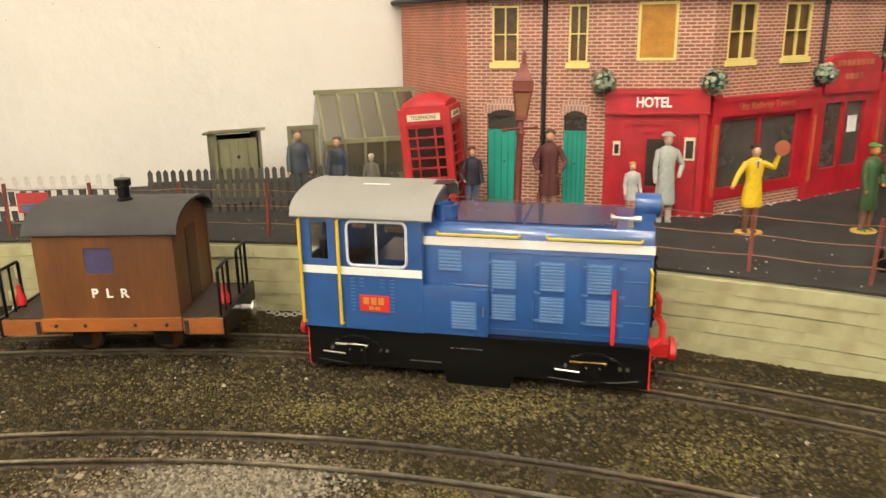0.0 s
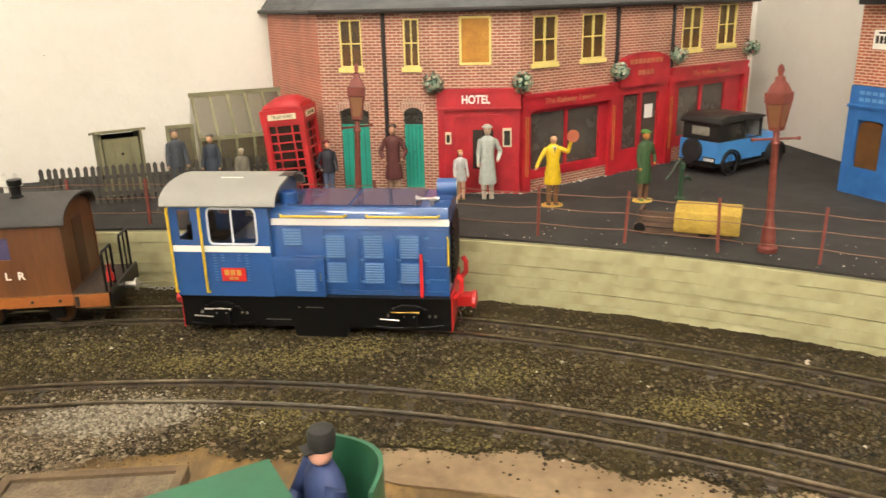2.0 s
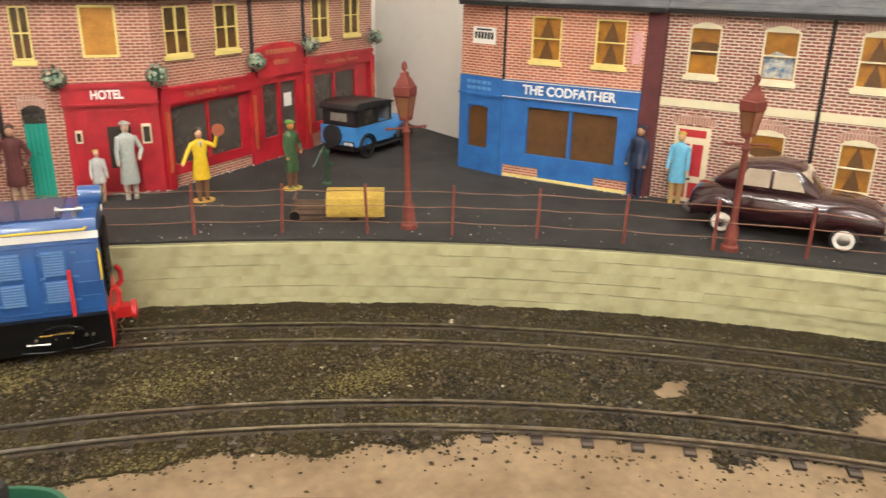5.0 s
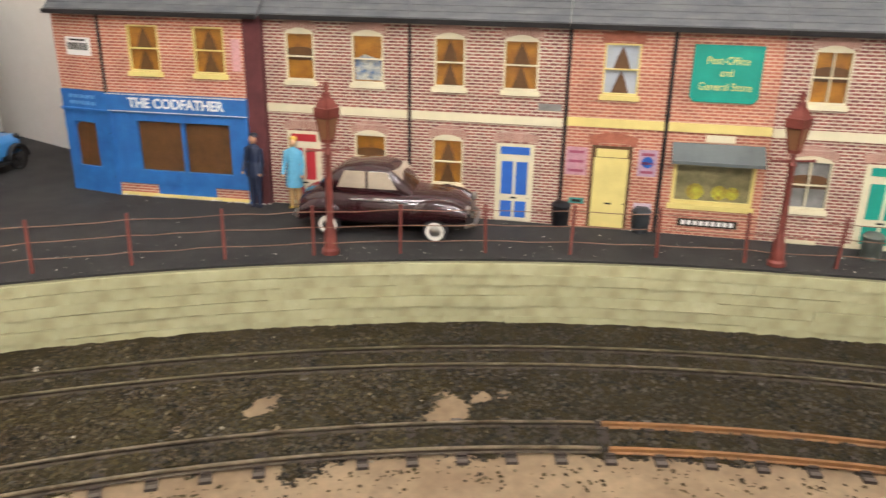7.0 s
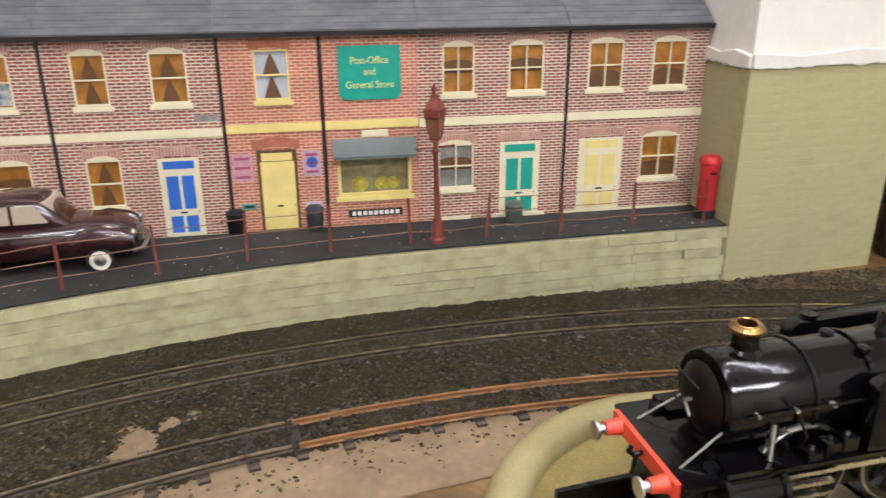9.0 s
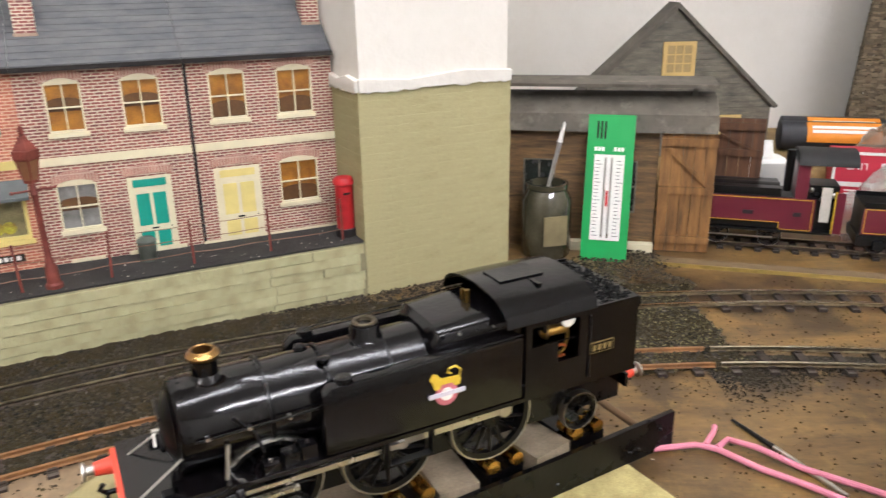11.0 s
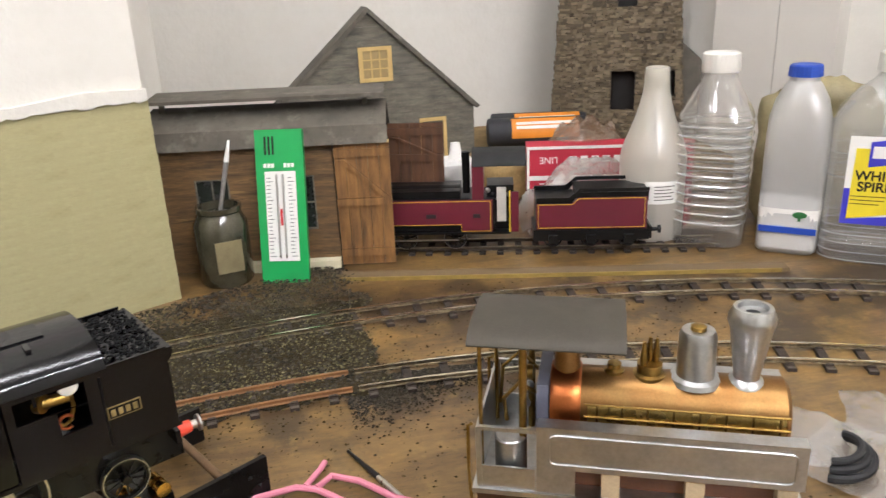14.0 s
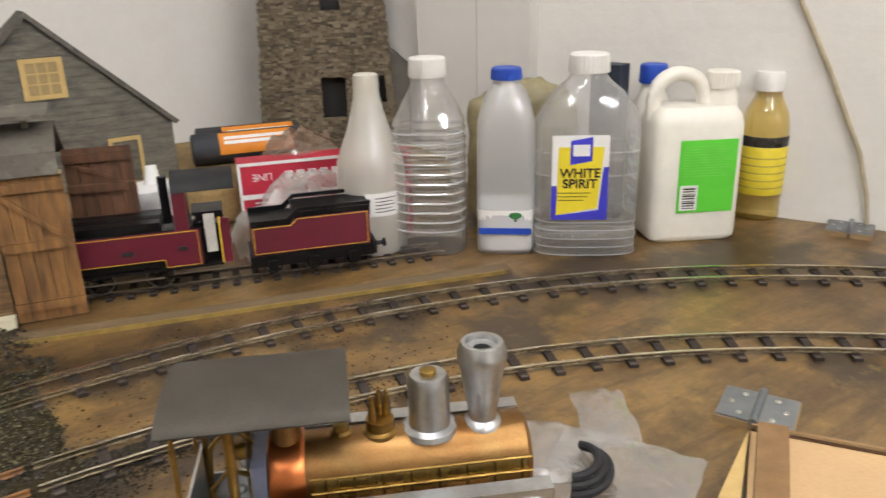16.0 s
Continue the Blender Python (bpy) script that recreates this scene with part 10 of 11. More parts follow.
# ends
mat("orange_red_paint", "d0442a", 0.4, var=0.08)
for e, x in ((1, 0.1775), (-1, -0.158)):
    bm = bmesh.new()
    BH = 0.0405 if e > 0 else 0.0345
    bx(bm, x - 0.0015, x + 0.0015, -0.036, 0.036, BH - 0.0045, BH + 0.0055)
    bb = part("buffer_beam", bm, bpy.data.materials["orange_red_paint"] if e > 0 else BLK, te)
    for y in (-0.027, 0.027):
        bm = bmesh.new()
        lathe(bm, [(0.0055, 0.0), (0.0045, 0.006), (0.0042, 0.010)] if e > 0 else [(0.0042, -0.010), (0.0045, -0.006), (0.0055, 0.0)], 14, (x + e * 0.0015, y, BH), axis="x")
        bf = part("buffer_stock", bm, bpy.data.materials["orange_red_paint"], bb)
        bm = bmesh.new()
        lathe(bm, [(0.003, 0.010), (0.003, 0.014), (0.0058, 0.015), (0.0058, 0.0165)] if e > 0 else [(0.0058, -0.0165), (0.0058, -0.015), (0.003, -0.014), (0.003, -0.010)], 16, (x + e * 0.0015, y, BH), axis="x")
        part("buffer_head", bm, M_SILVER, bf)
    bm = bmesh.new()
    tube(bm, [(x, 0, BH), (x + e * 0.007, 0, BH), (x + e * 0.010, 0, BH + 0.003), (x + e * 0.008, 0, BH + 0.006)], 0.0016, 8)
    tube(bm, [(x + e * 0.006, 0.001, BH), (x + e * 0.008, 0.003, BH - 0.006), (x + e * 0.007, 0.0, BH - 0.012)], 0.0012, 6)
    part("coupling_hook", bm, BLK2, bb)
for y in (-0.024, 0.024):
    bm = bmesh.new()
    cy(bm, (0.170, y, 0.046), (0.144, y * 0.85, 0.062), 0.0007, n=6)
    part("front_stay", bm, M_SILVER, te)
    bm = bmesh.new()
    cy(bm, (0.124, y * 1.45, 0.050), (0.121, y * 1.25, 0.069), 0.0014, n=10)
    part("steam_pipe", bm, M_SILVER, te)
bm = bmesh.new()
tube(bm, [(0.137, 0.0290, 0.0745), (0.100, 0.0300, 0.0755), (0.064, 0.0305, 0.0765)], 0.0008, 6)
tube(bm, [(0.137, -0.0290, 0.0745), (0.100, -0.0300, 0.0755), (0.064, -0.0305, 0.0765)], 0.0008, 6)
part("boiler_handrail", bm, BLK2, te)
for s in (-1, 1):
    for x in (0.131, 0.108, 0.085):
        bm = bmesh.new()
        cy(bm, (x, s * 0.0270, 0.0752), (x, s * 0.0308, 0.0752), 0.0013, n=8)
        part("handrail_knob", bm, M_SILVER, te)
    # lubricators, pipes and steps on the front plating
    for x, y, z0, h_ in ((0.088, 0.0345, 0.0492, 0.008), (0.100, 0.0360, 0.0492, 0.005), (0.078, 0.0350, 0.0492, 0.010)):
        bm = bmesh.new()
        bx(bm, x - 0.0045, x + 0.0045, s * y - 0.004, s * y + 0.004, z0, z0 + h_)
        rounded(bm, 0.0012)
        lb_ = part("lubricator", bm, BLK2, te)
        bm = bmesh.new()
        cy(bm, (x, s * y, z0 + h_), (x, s * y, z0 + h_ + 0.002), 0.0010, n=8)
        part("lubricator_cap", bm, M_SILVER, lb_)
    bm = bmesh.new()
    tube(bm, [(0.105, s * 0.031, 0.050), (0.102, s * 0.033, 0.060), (0.106, s * 0.0300, 0.072), (0.116, s * 0.0265, 0.082)], 0.0012, 6)
    part("oil_pipe", bm, BLK2, te)
    bm = bmesh.new()
    for x in (0.030, 0.0):
        bx(bm, x, x + 0.0015, s * 0.040 - 0.003, s * 0.040 + 0.003, 0.030, 0.0465)
    bx(bm, 0.0, 0.0315, s * 0.040 - 0.003, s * 0.040 + 0.003, 0.030, 0.0312)
    part("footstep", bm, BLK2, te)
    bm = bmesh.new()
    bx(bm, 0.150, 0.158, s * 0.030 - 0.003, s * 0.030 + 0.003, 0.0462, 0.050)
    rounded(bm, 0.001)
    part("lamp_iron", bm, BLK2, te)

# ---- unpainted brass engine ----
M_ALU = mat("bare_aluminium", "c4c5c4", 0.29, metal=1.0, var=0.14, scale=60, bump=0.06, fine=300)
M_COPPER = mat("copper_and_brass_boiler", "94784a", 0.38, metal=1.0, var=0.2, scale=26, col2="80592f", bump=0.05)
M_DULL = mat("dull_grey_sheet", "423d33", 0.6, metal=0.4, var=0.16, scale=24, bump=0.08)
be = thing("brass_engine", pose(0.658, -0.849, 0, 0, 0, -113.6), "unpainted brass, copper and aluminium model steam engine", "steam engine")
# x forward; the roof's middle lies over the origin
bm = bmesh.new()
lathe(bm, [(0.0, 0.148), (0.020, 0.1475), (0.0225, 0.145), (0.0225, 0.021)][::-1], 36, (0, 0, 0.0905), axis="x")
part("boiler", bm, M_COPPER, be, "copper and brass boiler")
bm = bmesh.new()
lathe(bm, [(0.0238, 0.002), (0.0245, 0.003), (0.0245, 0.0205), (0.0238, 0.0215)], 36, (0, 0, 0.0905), axis="x")
part("firebox_wrap", bm, mat("bright_copper", "b06838", 0.3, metal=1.0, var=0.15, scale=20), be)
bm = bmesh.new()
lathe(bm, [(0.0226, 0.026), (0.0229, 0.0262), (0.0229, 0.1438), (0.0226, 0.144)], 36, (0, 0, 0.0905), axis="x")
bmesh.ops.delete(bm, geom=[f for f in bm.faces if f.calc_center_median().z > 0.0975 or len(f.verts) > 4], context="FACES")
part("lagging", bm, mat("olive_brass_sheet", "cdb46e", 0.28, metal=1.0, var=0.3, scale=30, col2="9a8448"), be, "brass lagging sheet")
bm = bmesh.new()
lathe(bm, [(0.0095, 0.110), (0.0085, 0.118), (0.0068, 0.138), (0.0062, 0.146)], 20, (0.012, 0, 0))
part("steam_turret", bm, M_COPPER, be)
for k in range(8):
    bm = bmesh.new()
    x = 0.032 + k * 0.0155
    lathe(bm, [(0.0226, -0.0008), (0.0234, -0.0006), (0.0234, 0.0006), (0.0226, 0.0008)], 32, (x, 0, 0.0905), axis="x")
    bmesh.ops.delete(bm, geom=[f for f in bm.faces if f.calc_center_median().z > 0.0995 or len(f.verts) > 4], context="FACES")
    part("boiler_band", bm, mat("dark_brass", "6e5728", 0.4, metal=1.0, var=0.2) if k == 0 else bpy.data.materials["dark_brass"], be)
for s in (-1, 1):
    for z, off, r_ in ((0.0990, 0.0218, 0.0008), (0.0915, 0.0238, 0.0009)):
        bm = bmesh.new()
        cy(bm, (0.024, s * off, z), (0.146, s * off, z), r_, n=6)
        part("lagging_rail", bm, M_BRASS, be)
bm = bmesh.new()
lathe(bm, [(0.0118, 0.104), (0.0108, 0.1065), (0.0080, 0.1085), (0.0080, 0.112), (0.0126, 0.142), (0.0142, 0.1465), (0.0142, 0.1500), (0.0116, 0.1560), (0.0092, 0.1560), (0.0084, 0.1530), (0.0048, 0.1520), (0.0044, 0.130)], 40, (0.1225, 0, 0.006))
part("chimney", bm, M_ALU, be, "turned aluminium chimney")
bm = bmesh.new()
lathe(bm, [(0.0165, 0.1035), (0.0155, 0.1065), (0.0118, 0.108), (0.0116, 0.135), (0.0100, 0.139), (0.0060, 0.1395), (0.0045, 0.1388)], 32, (0.092, 0, 0.006))
dm = part("steam_dome", bm, M_ALU, be, "turned aluminium dome")
bm = bmesh.new()
lathe(bm, [(0.0048, 0.1390), (0.0048, 0.1415), (0.003, 0.1425)], 16, (0.092, 0, 0.006))
part("dome_plug", bm, M_BRASS, dm)
bm = bmesh.new()
lathe(bm, [(0.0105, 0.104), (0.0105, 0.107), (0.008, 0.108), (0.008, 0.114)], 20, (0.064, 0, 0.006))
vb = part("valve_base", bm, M_BRASS, be)
for dx, dy in ((-0.004, -0.003), (0.004, 0.003), (0.0, 0.004)):
    bm = bmesh.new()
    lathe(bm, [(0.0022, 0.113), (0.0026, 0.118), (0.0018, 0.124), (0.0012, 0.130)], 10, (0.064 + dx, dy, 0.006))
    part("safety_valve", bm, M_BRASS, vb)
bm = bmesh.new()
lathe(bm, [(0.0065, 0.105), (0.0065, 0.108), (0.0045, 0.109), (0.0045, 0.1125), (0.0, 0.113)], 16, (0.042, 0, 0.006))
part("filler_plug", bm, M_BRASS, be)
# footplate, side sheets with raised beading
box("footplate", be, M_ALU, -0.045, 0.156, -0.0475, 0.0475, 0.0440, 0.0475)
for s in (-1, 1):
    sd = box("side_sheet", be, M_ALU, -0.004, 0.152, *sorted((s * 0.0445, s * 0.0465)), 0.066, 0.0945)
    bm = bmesh.new()
    y = s * 0.0470
    loop = []
    for cx_, cz_, a0 in ((0.142, 0.0868, 0), (0.008, 0.0868, 90), (0.008, 0.0742, 180), (0.142, 0.0742, 270)):
        for j in range(5):
            a = radians(a0 + 22.5 * j)
            loop.append((cx_ + 0.004 * math.cos(a), y, cz_ + 0.004 * math.sin(a)))
    tube(bm, loop + loop[:1], 0.0006, 6)
    part("beading", bm, M_ALU, sd)
    box("side_top", be, M_ALU, -0.004, 0.152, *sorted((s * 0.036, s * 0.0465)), 0.0946, 0.0958)
    box("corner_plate", be, M_ALU, -0.004, 0.020, *sorted((s * 0.0448, s * 0.0462)), 0.0480, 0.0658)
    for x in (0.036, 0.086, 0.138):
        box("hanger", be, mat("pale_wood_block", "b8a482", 0.7, var=0.15), x, x + 0.011, *sorted((s * 0.036, s * 0.0450)), 0.0476, 0.0658)
    wheel(be, 0.03, s * 0.024, 0.018, 0.018, 0.006, M_ALU, M_FRAME, 10)
    wheel(be, 0.085, s * 0.024, 0.018, 0.018, 0.006, M_ALU, M_FRAME, 10)
    bm = bmesh.new()
    cy(bm, (-0.040, s * 0.036, 0.0475), (-0.040, s * 0.036, 0.1445), 0.0014, n=8)
    part("roof_post", bm, M_BRASS, be)
    bm = bmesh.new()
    cy(bm, (-0.014, s * 0.030, 0.0475), (-0.014, s * 0.030, 0.1445), 0.0026, n=10)
    part("roof_post", bm, M_BRASS, be)
    bm = bmesh.new()
    tube(bm, [(-0.046, s * 0.044, 0.0375), (-0.047, s * 0.045, 0.060), (-0.047, s * 0.045, 0.092), (-0.044, s * 0.044, 0.094)], 0.0012, 6)
    part("handrail", bm, M_BRASS, be)
    box("bunker_sheet", be, M_ALU, -0.040, -0.005, *sorted((s * 0.0440, s * 0.0455)), 0.0476, 0.0640)
    box("bunker_rim", be, M_ALU, -0.041, -0.005, *sorted((s * 0.0430, s * 0.0458)), 0.0900, 0.0925)
    box("bunker_post", be, M_ALU, -0.0415, -0.0385, *sorted((s * 0.0430, s * 0.0458)), 0.0476, 0.0899)
bm = bmesh.new()
lathe(bm, [(0.0085, 0.0476), (0.0100, 0.049), (0.0100, 0.078), (0.0090, 0.079), (0.0, 0.079)], 24, (-0.022, -0.031, 0))
part("water_can", bm, M_ALU, be)
box("frames", be, mat("brown_frame", "5a3a1e", 0.6, var=0.2), -0.045, 0.155, -0.030, 0.030, 0.014, 0.0438)
box("firebox_side", be, mat("brown_lower_frame", "6b3f1e", 0.5, var=0.25, scale=30), 0.0, 0.150, -0.034, 0.034, 0.0476, 0.0720)
box("rear_sheet", be, M_ALU, -0.0425, -0.041, -0.043, 0.043, 0.0476, 0.090)
bm = bmesh.new()
bx(bm, 0.018, 0.0255, -0.024, 0.024, 0.0720, 0.112)
rounded(bm, 0.003, 2)
bk = part("backhead", bm, mat("blue_grey_backhead", "6c6f80", 0.5, metal=0.3, var=0.1), be, m=pose(-0.024, 0, 0))
bm = bmesh.new()
tube(bm, [(0.016, -0.012, 0.100), (0.006, -0.016, 0.108), (-0.004, -0.016, 0.096), (-0.002, -0.016, 0.080)], 0.0016, 8)
tube(bm, [(0.016, 0.012, 0.104), (0.004, 0.014, 0.116), (-0.008, 0.012, 0.104), (-0.010, 0.012, 0.076)], 0.0014, 8)
cy(bm, (0.014, 0.0, 0.108), (0.006, 0.0, 0.108), 0.005, n=14)
part("pipework", bm, M_BRASS, bk)
for y in (-0.010, 0.014):
    bm = bmesh.new()
    ball(bm, (0.010, y, 0.090), 0.0032, sub=2)
    part("valve_wheel", bm, M_ALU, bk)
bm = bmesh.new()
hi_ = [(-0.038 * math.cos(math.pi * k / 12), 0.1445 + 0.0085 * math.sin(math.pi * k / 12)) for k in range(13)]
lo_ = [(-0.0378 * math.cos(math.pi * k / 12), 0.1435 + 0.0085 * math.sin(math.pi * k / 12)) for k in range(13)]
prism(bm, hi_ + lo_[::-1], -0.048, 0.048, "x")
part("cab_roof", bm, M_DULL, be, "dull grey sheet metal roof")

# ---- green open engine with a seated driver figure, close to the inner edge ----
M_DKGREEN = mat("dark_green_paint", "1f5a40", 0.45, var=0.08, coat=0.2)
ge = thing("green_engine", pose(0.0237, 0.1724, 0.0, 0, 0, 203), "small open dark green model engine with a flat bonnet", "locomotive")
bm = bmesh.new()
bx(bm, 0.0, 0.118, -0.030, 0.030, 0.014, 0.074)
rounded(bm, 0.0025, 2)
part("bonnet", bm, M_DKGREEN, ge)
box("chassis", ge, M_FRAME, -0.050, 0.120, -0.032, 0.032, 0.004, 0.0138)
bm = bmesh.new()
pts_o = [(-0.030 - 0.017 * math.sin(math.pi * k / 10), 0.030 - 0.060 * k / 10) for k in range(11)]
pts_i = [(-0.0275 - 0.017 * math.sin(math.pi * k / 10), 0.030 - 0.060 * k / 10) for k in range(11)]
prism(bm, pts_o + pts_i[::-1], 0.0135, 0.080, "z")
part("back_sheet", bm, M_DKGREEN, ge, "curved green back sheet")
box("seat", ge, M_FRAME, -0.034, -0.004, -0.024, 0.024, 0.014, 0.038, 0.002)
for x in (-0.02, 0.08):
    for y in (-0.020, 0.018):
        wheel(ge, x, y, 0.010, 0.010, 0.005, M_FRAME, M_FRAME)
drv = ge.matrix_basis @ Vector((-0.019, -0.003, 0.0385))
bm = bmesh.new()
loft(bm, [(0.0, 0.014, -0.011, 0.011, 2.4), (0.020, 0.0145, -0.010, 0.010, 2.3), (0.034, 0.0150, -0.0085, 0.0085, 2.2), (0.040, 0.010, -0.006, 0.006, 2), (0.042, 0.005, -0.005, 0.005, 2)], 18, "z", mi=0)
for s in (-1, 1):
    cy(bm, (s * 0.0145, 0, 0.036), (s * 0.018, -0.008, 0.018), 0.0052, 0.0045, 10, mi=0)
    cy(bm, (s * 0.018, -0.008, 0.018), (s * 0.010, -0.019, 0.013), 0.0045, 0.0036, 10, mi=0)
    ball(bm, (s * 0.009, -0.021, 0.013), 0.0038, mi=2)
    cy(bm, (s * 0.007, -0.004, 0.003), (s * 0.008, -0.024, 0.001), 0.0056, 0.0048, 10, mi=1)
ball(bm, (0, -0.001, 0.0480), 0.0064, (0.85, 0.95, 1.1), mi=2, sub=2)
lathe(bm, [(0.0064, 0.0505), (0.0068, 0.0540), (0.0070, 0.0580), (0.0060, 0.0606), (0.0030, 0.0618), (0.0, 0.0620)], 18, mi=1)
bx(bm, -0.0045, 0.0045, -0.0098, -0.005, 0.0508, 0.0518, mi=1)
solo("figurine", bm, [mat("blue_jacket", "26365f", 0.6, var=0.1), mat("black_cap", "1d1c1c", 0.6), mat("figure_face", "d39a86", 0.5, var=0.05)], Matrix.Translation(drv) @ pose(0, 0, 0, 0, 0, 293), "seated model driver figure in a blue jacket and black cap", "figurine", "model figures")

# shallow tray inside the curve
M_TRAY = mat("grey_brown_tray", "6e5c42", 0.85, var=0.35, scale=30, col2="4a3b2a")
tray = thing("wooden_tray", pose(-0.108, 0.272, 0, 0, 0, -3), "shallow grey-brown wooden tray with ballast spilt in it", "tray")
box("base", tray, mat("spilt_grit", "77684f", 0.95, var=0.35, scale=60, bump=0.9, fine=420, col2="52463a", depth=0.002), -0.056, 0.046, -0.026, 0.026, 0.0005, 0.0075)
for a_, b_, c_, d_ in ((-0.062, -0.056, -0.032, 0.032), (0.046, 0.052, -0.032, 0.032), (-0.056, 0.046, 0.026, 0.032), (-0.056, 0.046, -0.032, -0.026)):
    box("side", tray, M_TRAY, a_, b_, c_, d_, 0.0005, 0.010, 0.0008)

# ---- stones, chippings and moss, last ----


def oct_verts(c, sx, sy, sz, a):
    ca, sa = math.cos(a), math.sin(a)
    out = []
    for x, y, z in ((1, 0, 0), (0, 1, 0), (-1, 0, 0), (0, -1, 0), (0, 0, 1), (0, 0, -0.6)):
        out.append((c[0] + x * sx * ca - y * sy * sa, c[1] + x * sx * sa + y * sy * ca, c[2] + z * sz))
    return out


OCT = [(0, 1, 4), (1, 2, 4), (2, 3, 4), (3, 0, 4), (1, 0, 5), (2, 1, 5), (3, 2, 5), (0, 3, 5)]


def scatter(name, n_, chooser, size, material, label, category, rng):
    vs_, fs_ = [], []
    while n_ > 0:
        got = chooser(rng)
        n_ -= 1
        if got is None:
            continue
        x, y, z = got
        s_ = size(rng)
        k = len(vs_)
        vs_ += oct_verts((x, y, z + s_ * 0.3), s_ * rng.uniform(0.7, 1.2), s_ * rng.uniform(0.6, 1.1), s_ * rng.uniform(0.4, 0.8), rng.uniform(0, 3.14))
        fs_ += [tuple(i + k for i in f_) for f_ in OCT]
    me_ = bpy.data.meshes.new(name)
    me_.from_pydata(vs_, [], fs_)
    me_.materials.append(material)
    return tagged(new(name, me_), label, category, kind="stuff")


rng = random.Random(7)
M_CHIPS = stone_mat("ballast_chippings", [(0.0, "2e271b"), (0.30, "41372a"), (0.55, "1d1811"), (0.74, "524734"), (0.93, "665c48"), (0.996, "a8a090")], 0.9, 24.0, "453d22")
M_CHIPS_DARK = stone_mat("sooty_chippings", [(0.0, "221e18"), (0.28, "35302a"), (0.50, "15120f"), (0.74, "3f3a30"), (0.92, "4c463c"), (0.9985, "a8a090")], 0.8, 24.0, "332e20")
M_MOSS = stone_mat("dry_moss", [(0.0, "3d3828"), (0.35, "453f2e"), (0.65, "2c281c"), (0.9, "514a36")], 0.95, 30.0, "352f20")
M_RUBBLE = stone_mat("grey_rubble", [(0.0, "6b5f4c"), (0.25, "54493a"), (0.5, "786b57"), (0.75, "453b2e"), (0.95, "8e826e")], 0.9)


def on_ballast(r_, a0=0.82, a1=1.75):
    a = r_.uniform(a0 - 0.16 * r_.random(), a1)
    ri = r_inner(min(a, 1.5))
    x, y = polar(a, r_.uniform(ri - 0.09, r_wall(a) - 0.002))
    if cover(x, y) < -0.006 + 0.006 * r_.random():
        return None
    return x, y, 0.0028 if cover(x, y) > 0.004 else 0.0004


def on_dark_ballast(r_):
    return on_ballast(r_, 0.02, 0.84 + 0.16 * r_.random())


def mossy(r_):
    got = on_ballast(r_, 0.03)
    if got is None:
        return None
    x, y, z = got
    a, rr = math.atan2(y - CY, x - CX), math.hypot(x - CX, y - CY)
    g = noise.noise((x * 14, y * 14, 3.1)) + 0.5 * noise.noise((x * 40, y * 40, 1.1)) + max(-0.6, min(0.42, (a - 0.72) * 1.1), 0.4 - 5.0 * abs(a - 0.03))
    return (x, y, z + 0.001) if g > 0.02 + 0.25 * r_.random() else None


def bright_moss(r_):
    cx_, cy_, s_ = r_.choice(((0.001, 0.455, 0.016), (0.045, 0.470, 0.014), (-0.087, 0.463, 0.012), (-0.007, 0.361, 0.014), (0.16, 0.40, 0.014), (-0.18, 0.50, 0.022), (0.30, 0.33, 0.012), (0.10, 0.300, 0.012)))
    x, y = cx_ + r_.gauss(0, s_ * 2.0), cy_ + r_.gauss(0, s_ * 0.9)
    return (x, y, 0.004) if cover(x, y) > 0 else None


def foot_of_wall(r_):
    a = r_.uniform(0.27, 1.7)
    return (*polar(a, r_wall(a) - abs(r_.gauss(0, 0.006)) - 0.001), 0.002)


def on_street(r_):
    a = r_.uniform(0.28, 1.7)
    r0 = r_wall(a) + 0.006
    return (*polar(a, r0 + abs(r_.gauss(0, 0.05 if r_.random() < 0.5 else 0.2)) % max(0.02, wall_reach(a) - r0 - 0.02)), STREET)


def near_strip(r_):
    a = r_.uniform(0.25, 1.36)
    return (*polar(a, r_inner(a) - 0.030 - abs(r_.gauss(0, 0.018))), 0.0014)


def on_board(r_):
    a = r_.uniform(-0.28, 0.28)
    r0 = r_.choice((r_inner(a), r_outer(a))) if r_.random() < 0.7 else 1.2
    return (*polar(a, r0 + r_.gauss(0, 0.03 if r0 != 1.2 else 0.12)), 0.0)


def rubble(r_):
    x, y = -0.14 + r_.gauss(0, 0.045), 0.372 + r_.gauss(0, 0.026)
    if r_.random() < 0.35:
        x, y = -0.20 + r_.gauss(0, 0.03), 0.34 + r_.gauss(0, 0.03)
    return x, y, 0.004


def small(lo__, hi__):
    return lambda r_: lo__ + (hi__ - lo__) * r_.random() ** 1.7


scatter("ballast_chippings", 84000, on_ballast, small(0.0007, 0.0029), M_CHIPS, "dark loose stone chippings around the tracks", "chippings", rng)
scatter("sooty_chippings", 70000, on_dark_ballast, small(0.0007, 0.0031), M_CHIPS_DARK, "nearly black fine chippings below the terrace", "chippings", rng)
scatter("moss", 60000, mossy, small(0.0006, 0.0017), M_MOSS, "dry olive moss and flock among the chippings", "moss", rng)
scatter("bright_moss", 7000, bright_moss, small(0.0005, 0.0016), stone_mat("yellow_moss", [(0.0, "5a5230"), (0.4, "6a6038"), (0.8, "443e27")]), "yellow-green flock in patches among the chippings", "moss", rng)
def flocked_end(r_):
    got = on_ballast(r_, 0.02, 0.17)
    if got is None or noise.noise((got[0] * 22, got[1] * 22, 5.5)) + 0.4 * r_.random() < 0.12:
        return None
    return got[0], got[1], got[2] + 0.0012


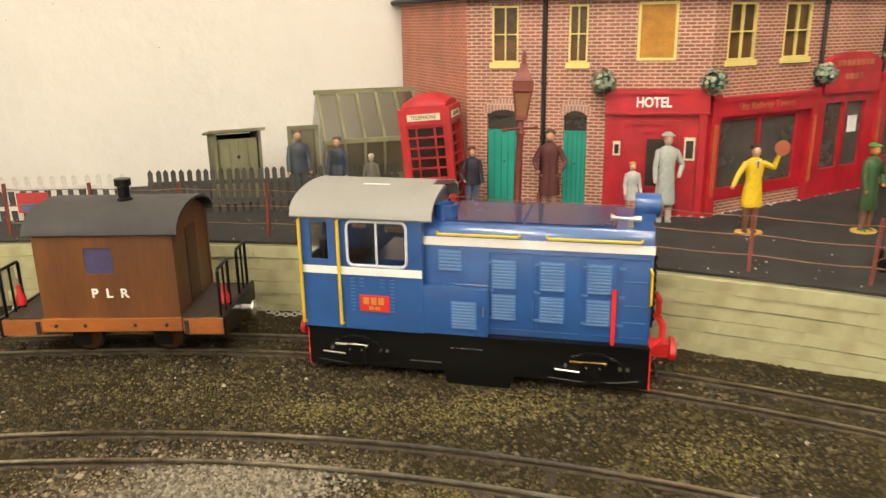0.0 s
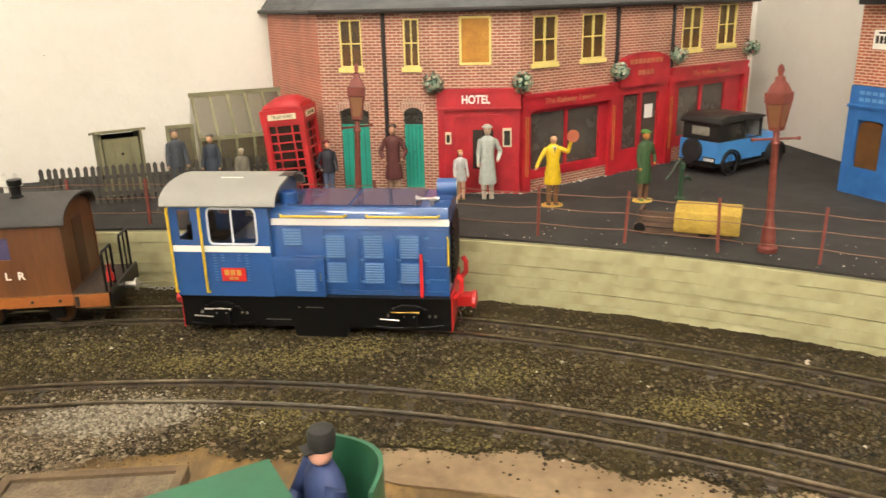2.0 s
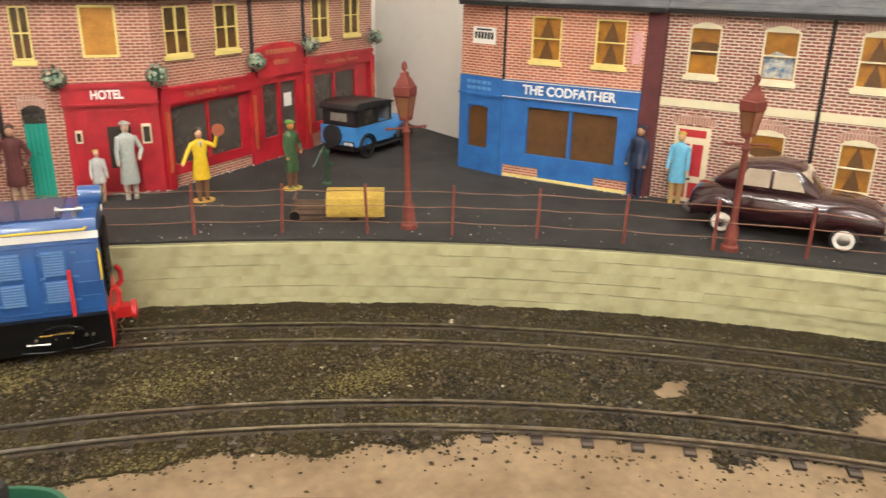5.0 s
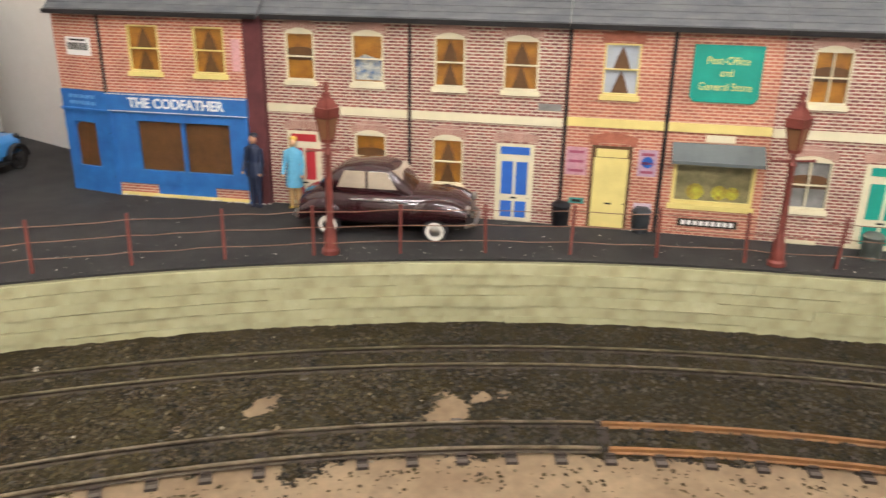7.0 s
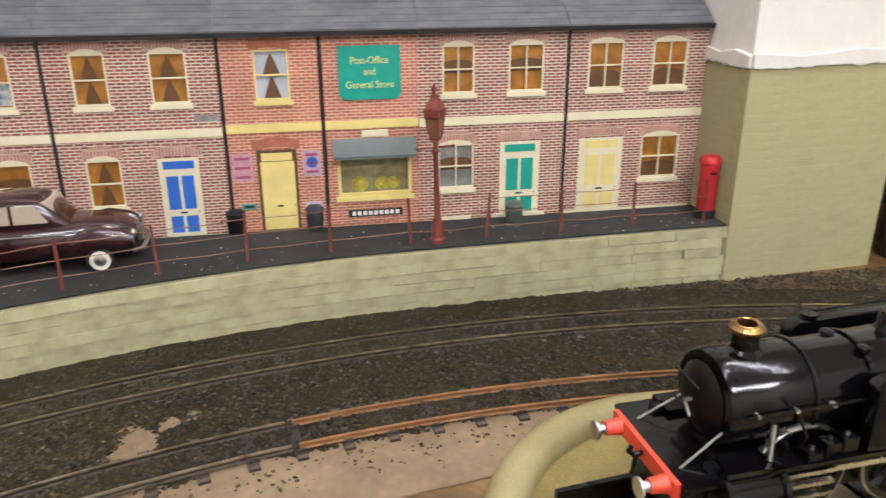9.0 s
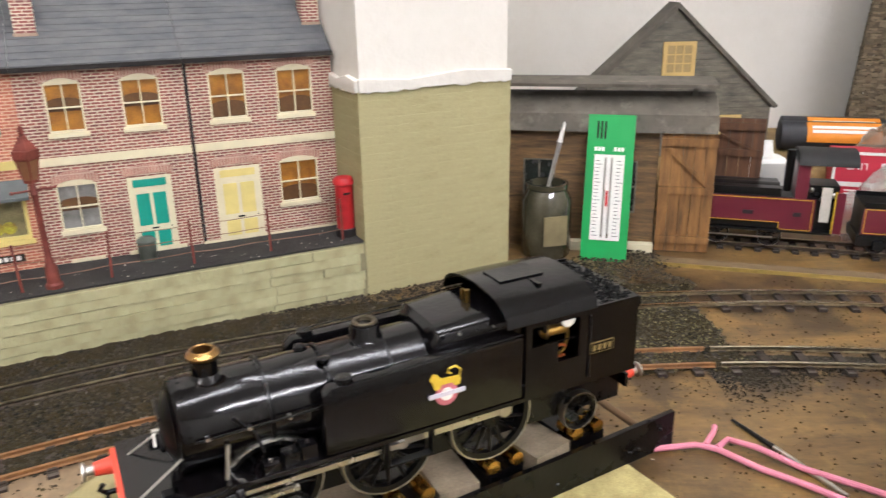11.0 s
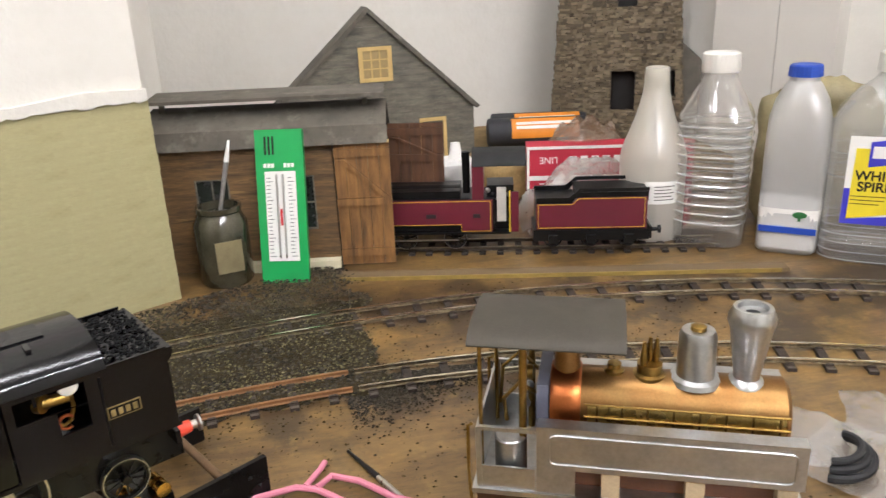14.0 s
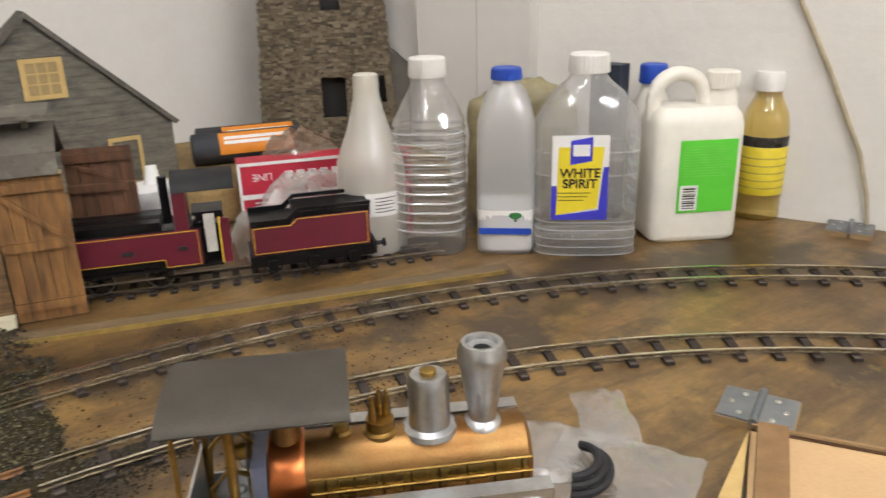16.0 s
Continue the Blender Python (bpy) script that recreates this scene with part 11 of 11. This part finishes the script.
scatter("pale_flock", 9000, flocked_end, small(0.0006, 0.0019), stone_mat("olive_flock", [(0.0, "544f36"), (0.4, "645e40"), (0.75, "3f3b2a"), (0.95, "7a7354")]), "pale olive flock over the end of the ballast", "moss", rng)
scatter("wall_foot_debris", 2600, foot_of_wall, small(0.001, 0.0032), M_CHIPS, "dark debris along the foot of the wall", "debris", rng)
scatter("street_grit", 700, on_street, small(0.0005, 0.0014), stone_mat("pale_grit", [(0.0, "b8b2a4"), (0.5, "6a655c"), (0.75, "3a3733")]), "pale grit lying on the tarmac", "grit", rng)


def hotel_foot(r_):
    p_, q_ = r_.choice(((HA, HK), (HK, HR), (HR, HE), (HR, HE)))
    u = r_.random() ** 1.3
    return p_[0] + (q_[0] - p_[0]) * u + r_.gauss(0, 0.002), p_[1] + (q_[1] - p_[1]) * u - abs(r_.gauss(0, 0.0025)), STREET


scatter("plaster_crumbs", 420, hotel_foot, small(0.0006, 0.0026), stone_mat("white_filler", [(0.0, "c9c2b4"), (0.5, "a8a294")]), "white filler crumbs along the foot of the hotel", "filler", rng)


def chip_shop_foot(r_):
    v = cod.matrix_basis @ Vector((0.19 * r_.random(), -abs(r_.gauss(0, 0.0022)), 0))
    return v.x, v.y, STREET


scatter("plaster_crumbs", 160, chip_shop_foot, small(0.0005, 0.0022), bpy.data.materials["white_filler"], "white filler crumbs along the foot of the blue shop", "filler", rng)


def on_left_wall(r_):
    u = 0.45 + 0.5 * r_.random()
    p_, q_ = Vector(ROOM[0]), Vector(ROOM[1])
    p_ = p_ + (q_ - p_) * u
    return p_.x, p_.y - 0.0006, 0.16 + 0.3 * r_.random()


scatter("wall_specks", 26, on_left_wall, small(0.0007, 0.0016), M_CHIPS, "small dark specks on the white wall", "specks", rng)
scatter("strip_debris", 700, near_strip, small(0.0008, 0.0024), M_CHIPS, "dark crumbs on the bare plywood strip", "debris", rng)
def spilt(r_):
    a = 0.03 - abs(r_.gauss(0, 0.075))
    return (*polar(a, r_inner(a) + 0.012 - abs(r_.gauss(0, 0.030)) * max(0.25, 1 + a * 7)), 0.0)


scatter("spilt_soot", 9000, spilt, small(0.0005, 0.0020), M_CHIPS_DARK, "black chippings and soot spilt beside the inner track", "chippings", rng)
scatter("board_debris", 5200, on_board, small(0.0005, 0.0019), M_CHIPS, "dark crumbs on the stained board", "debris", rng)
def pale_patch(r_):
    return -0.122 + r_.gauss(0, 0.026), 0.379 + r_.gauss(0, 0.011), 0.0052


scatter("plaster_rubble", 6500, pale_patch, small(0.0004, 0.0024), stone_mat("pale_rubble", [(0.0, "686152"), (0.3, "7a7262"), (0.55, "514a3e"), (0.8, "8a8272")], 0.85), "pale broken plaster heaped against the inner rail", "rubble", rng)
scatter("grey_rubble", 16000, rubble, lambda r_: 0.0004 + 0.0008 * r_.random() + (0.0022 * r_.random() if r_.random() < 0.05 else 0), M_RUBBLE, "pale grey rubble inside the inner track", "rubble", rng)

# stones of the retaining wall, one by one, each of a few shared shapes
blocks = []
for L_ in (0.044, 0.060, 0.078, 0.104):
    for v_ in range(3):
        r_ = random.Random(int(L_ * 1000) * 10 + v_)
        bm = bmesh.new()
        bx(bm, 0, L_ - 0.0004, -0.0026, 0.002, 0.0002, 0.0090)
        rounded(bm, 0.0023, 1)
        for v in bm.verts:
            if v.co.y < 0:
                v.co.y += r_.uniform(-0.0006, 0.0006)
                v.co.z += r_.uniform(-0.0004, 0.0004)
        me_ = mesh_of("stone", bm, M_STONE)
        me_.set_sharp_from_angle(angle=radians(85))
        blocks.append((L_, me_))
pier_blocks = {}
for L_, me_ in blocks:
    twin = me_.copy()
    twin.materials[0] = M_PIER
    pier_blocks[me_.name] = twin
H_ = (STREET - 0.0024) / 6
count = 0
for row in range(6):
    a = 0.2635 + random.uniform(0, 0.006)
    while a < 1.58 and count < 300:
        L_, me_ = random.choice(blocks)
        if a + L_ / 1.44 > 1.60:
            break
        am = a + L_ / 1.44
        x, y = polar(am, r_wall(am))
        x2, y2 = polar(a, r_wall(a))
        ob = new("stone", me_)
        ob.parent = retaining
        ob.matrix_basis = along((x, y), (x2, y2), row * H_) @ pose(0, 0, 0, random.uniform(-5, 3)) @ Matrix.Diagonal((1.008, random.uniform(0.75, 1.25), H_ / 0.0092, 1))
        a = am
        count += 1

# stones of the pier
count = 0
for row in range(24):
    for face, L_all in ((0, plen), (1, 0.075)):
        u = -random.uniform(0, 0.02)
        while u < L_all - 0.003 and count < 290:
            L_, me_ = random.choice(blocks)
            a_, b_ = max(u, 0.0), min(u + L_, L_all)
            u += L_
            if b_ - a_ < 0.006:
                continue
            ob = new("stone", pier_blocks[me_.name])
            ob.parent = pier_face
            m = pose(a_, 0, row * 0.00998) if face == 0 else pose(0, L_all - a_, row * 0.00998, 0, 0, -90)
            ob.matrix_basis = m @ Matrix.Diagonal(((b_ - a_) / L_ * 1.012, random.uniform(0.14, 0.26), 0.00998 / 0.0089, 1))
            count += 1
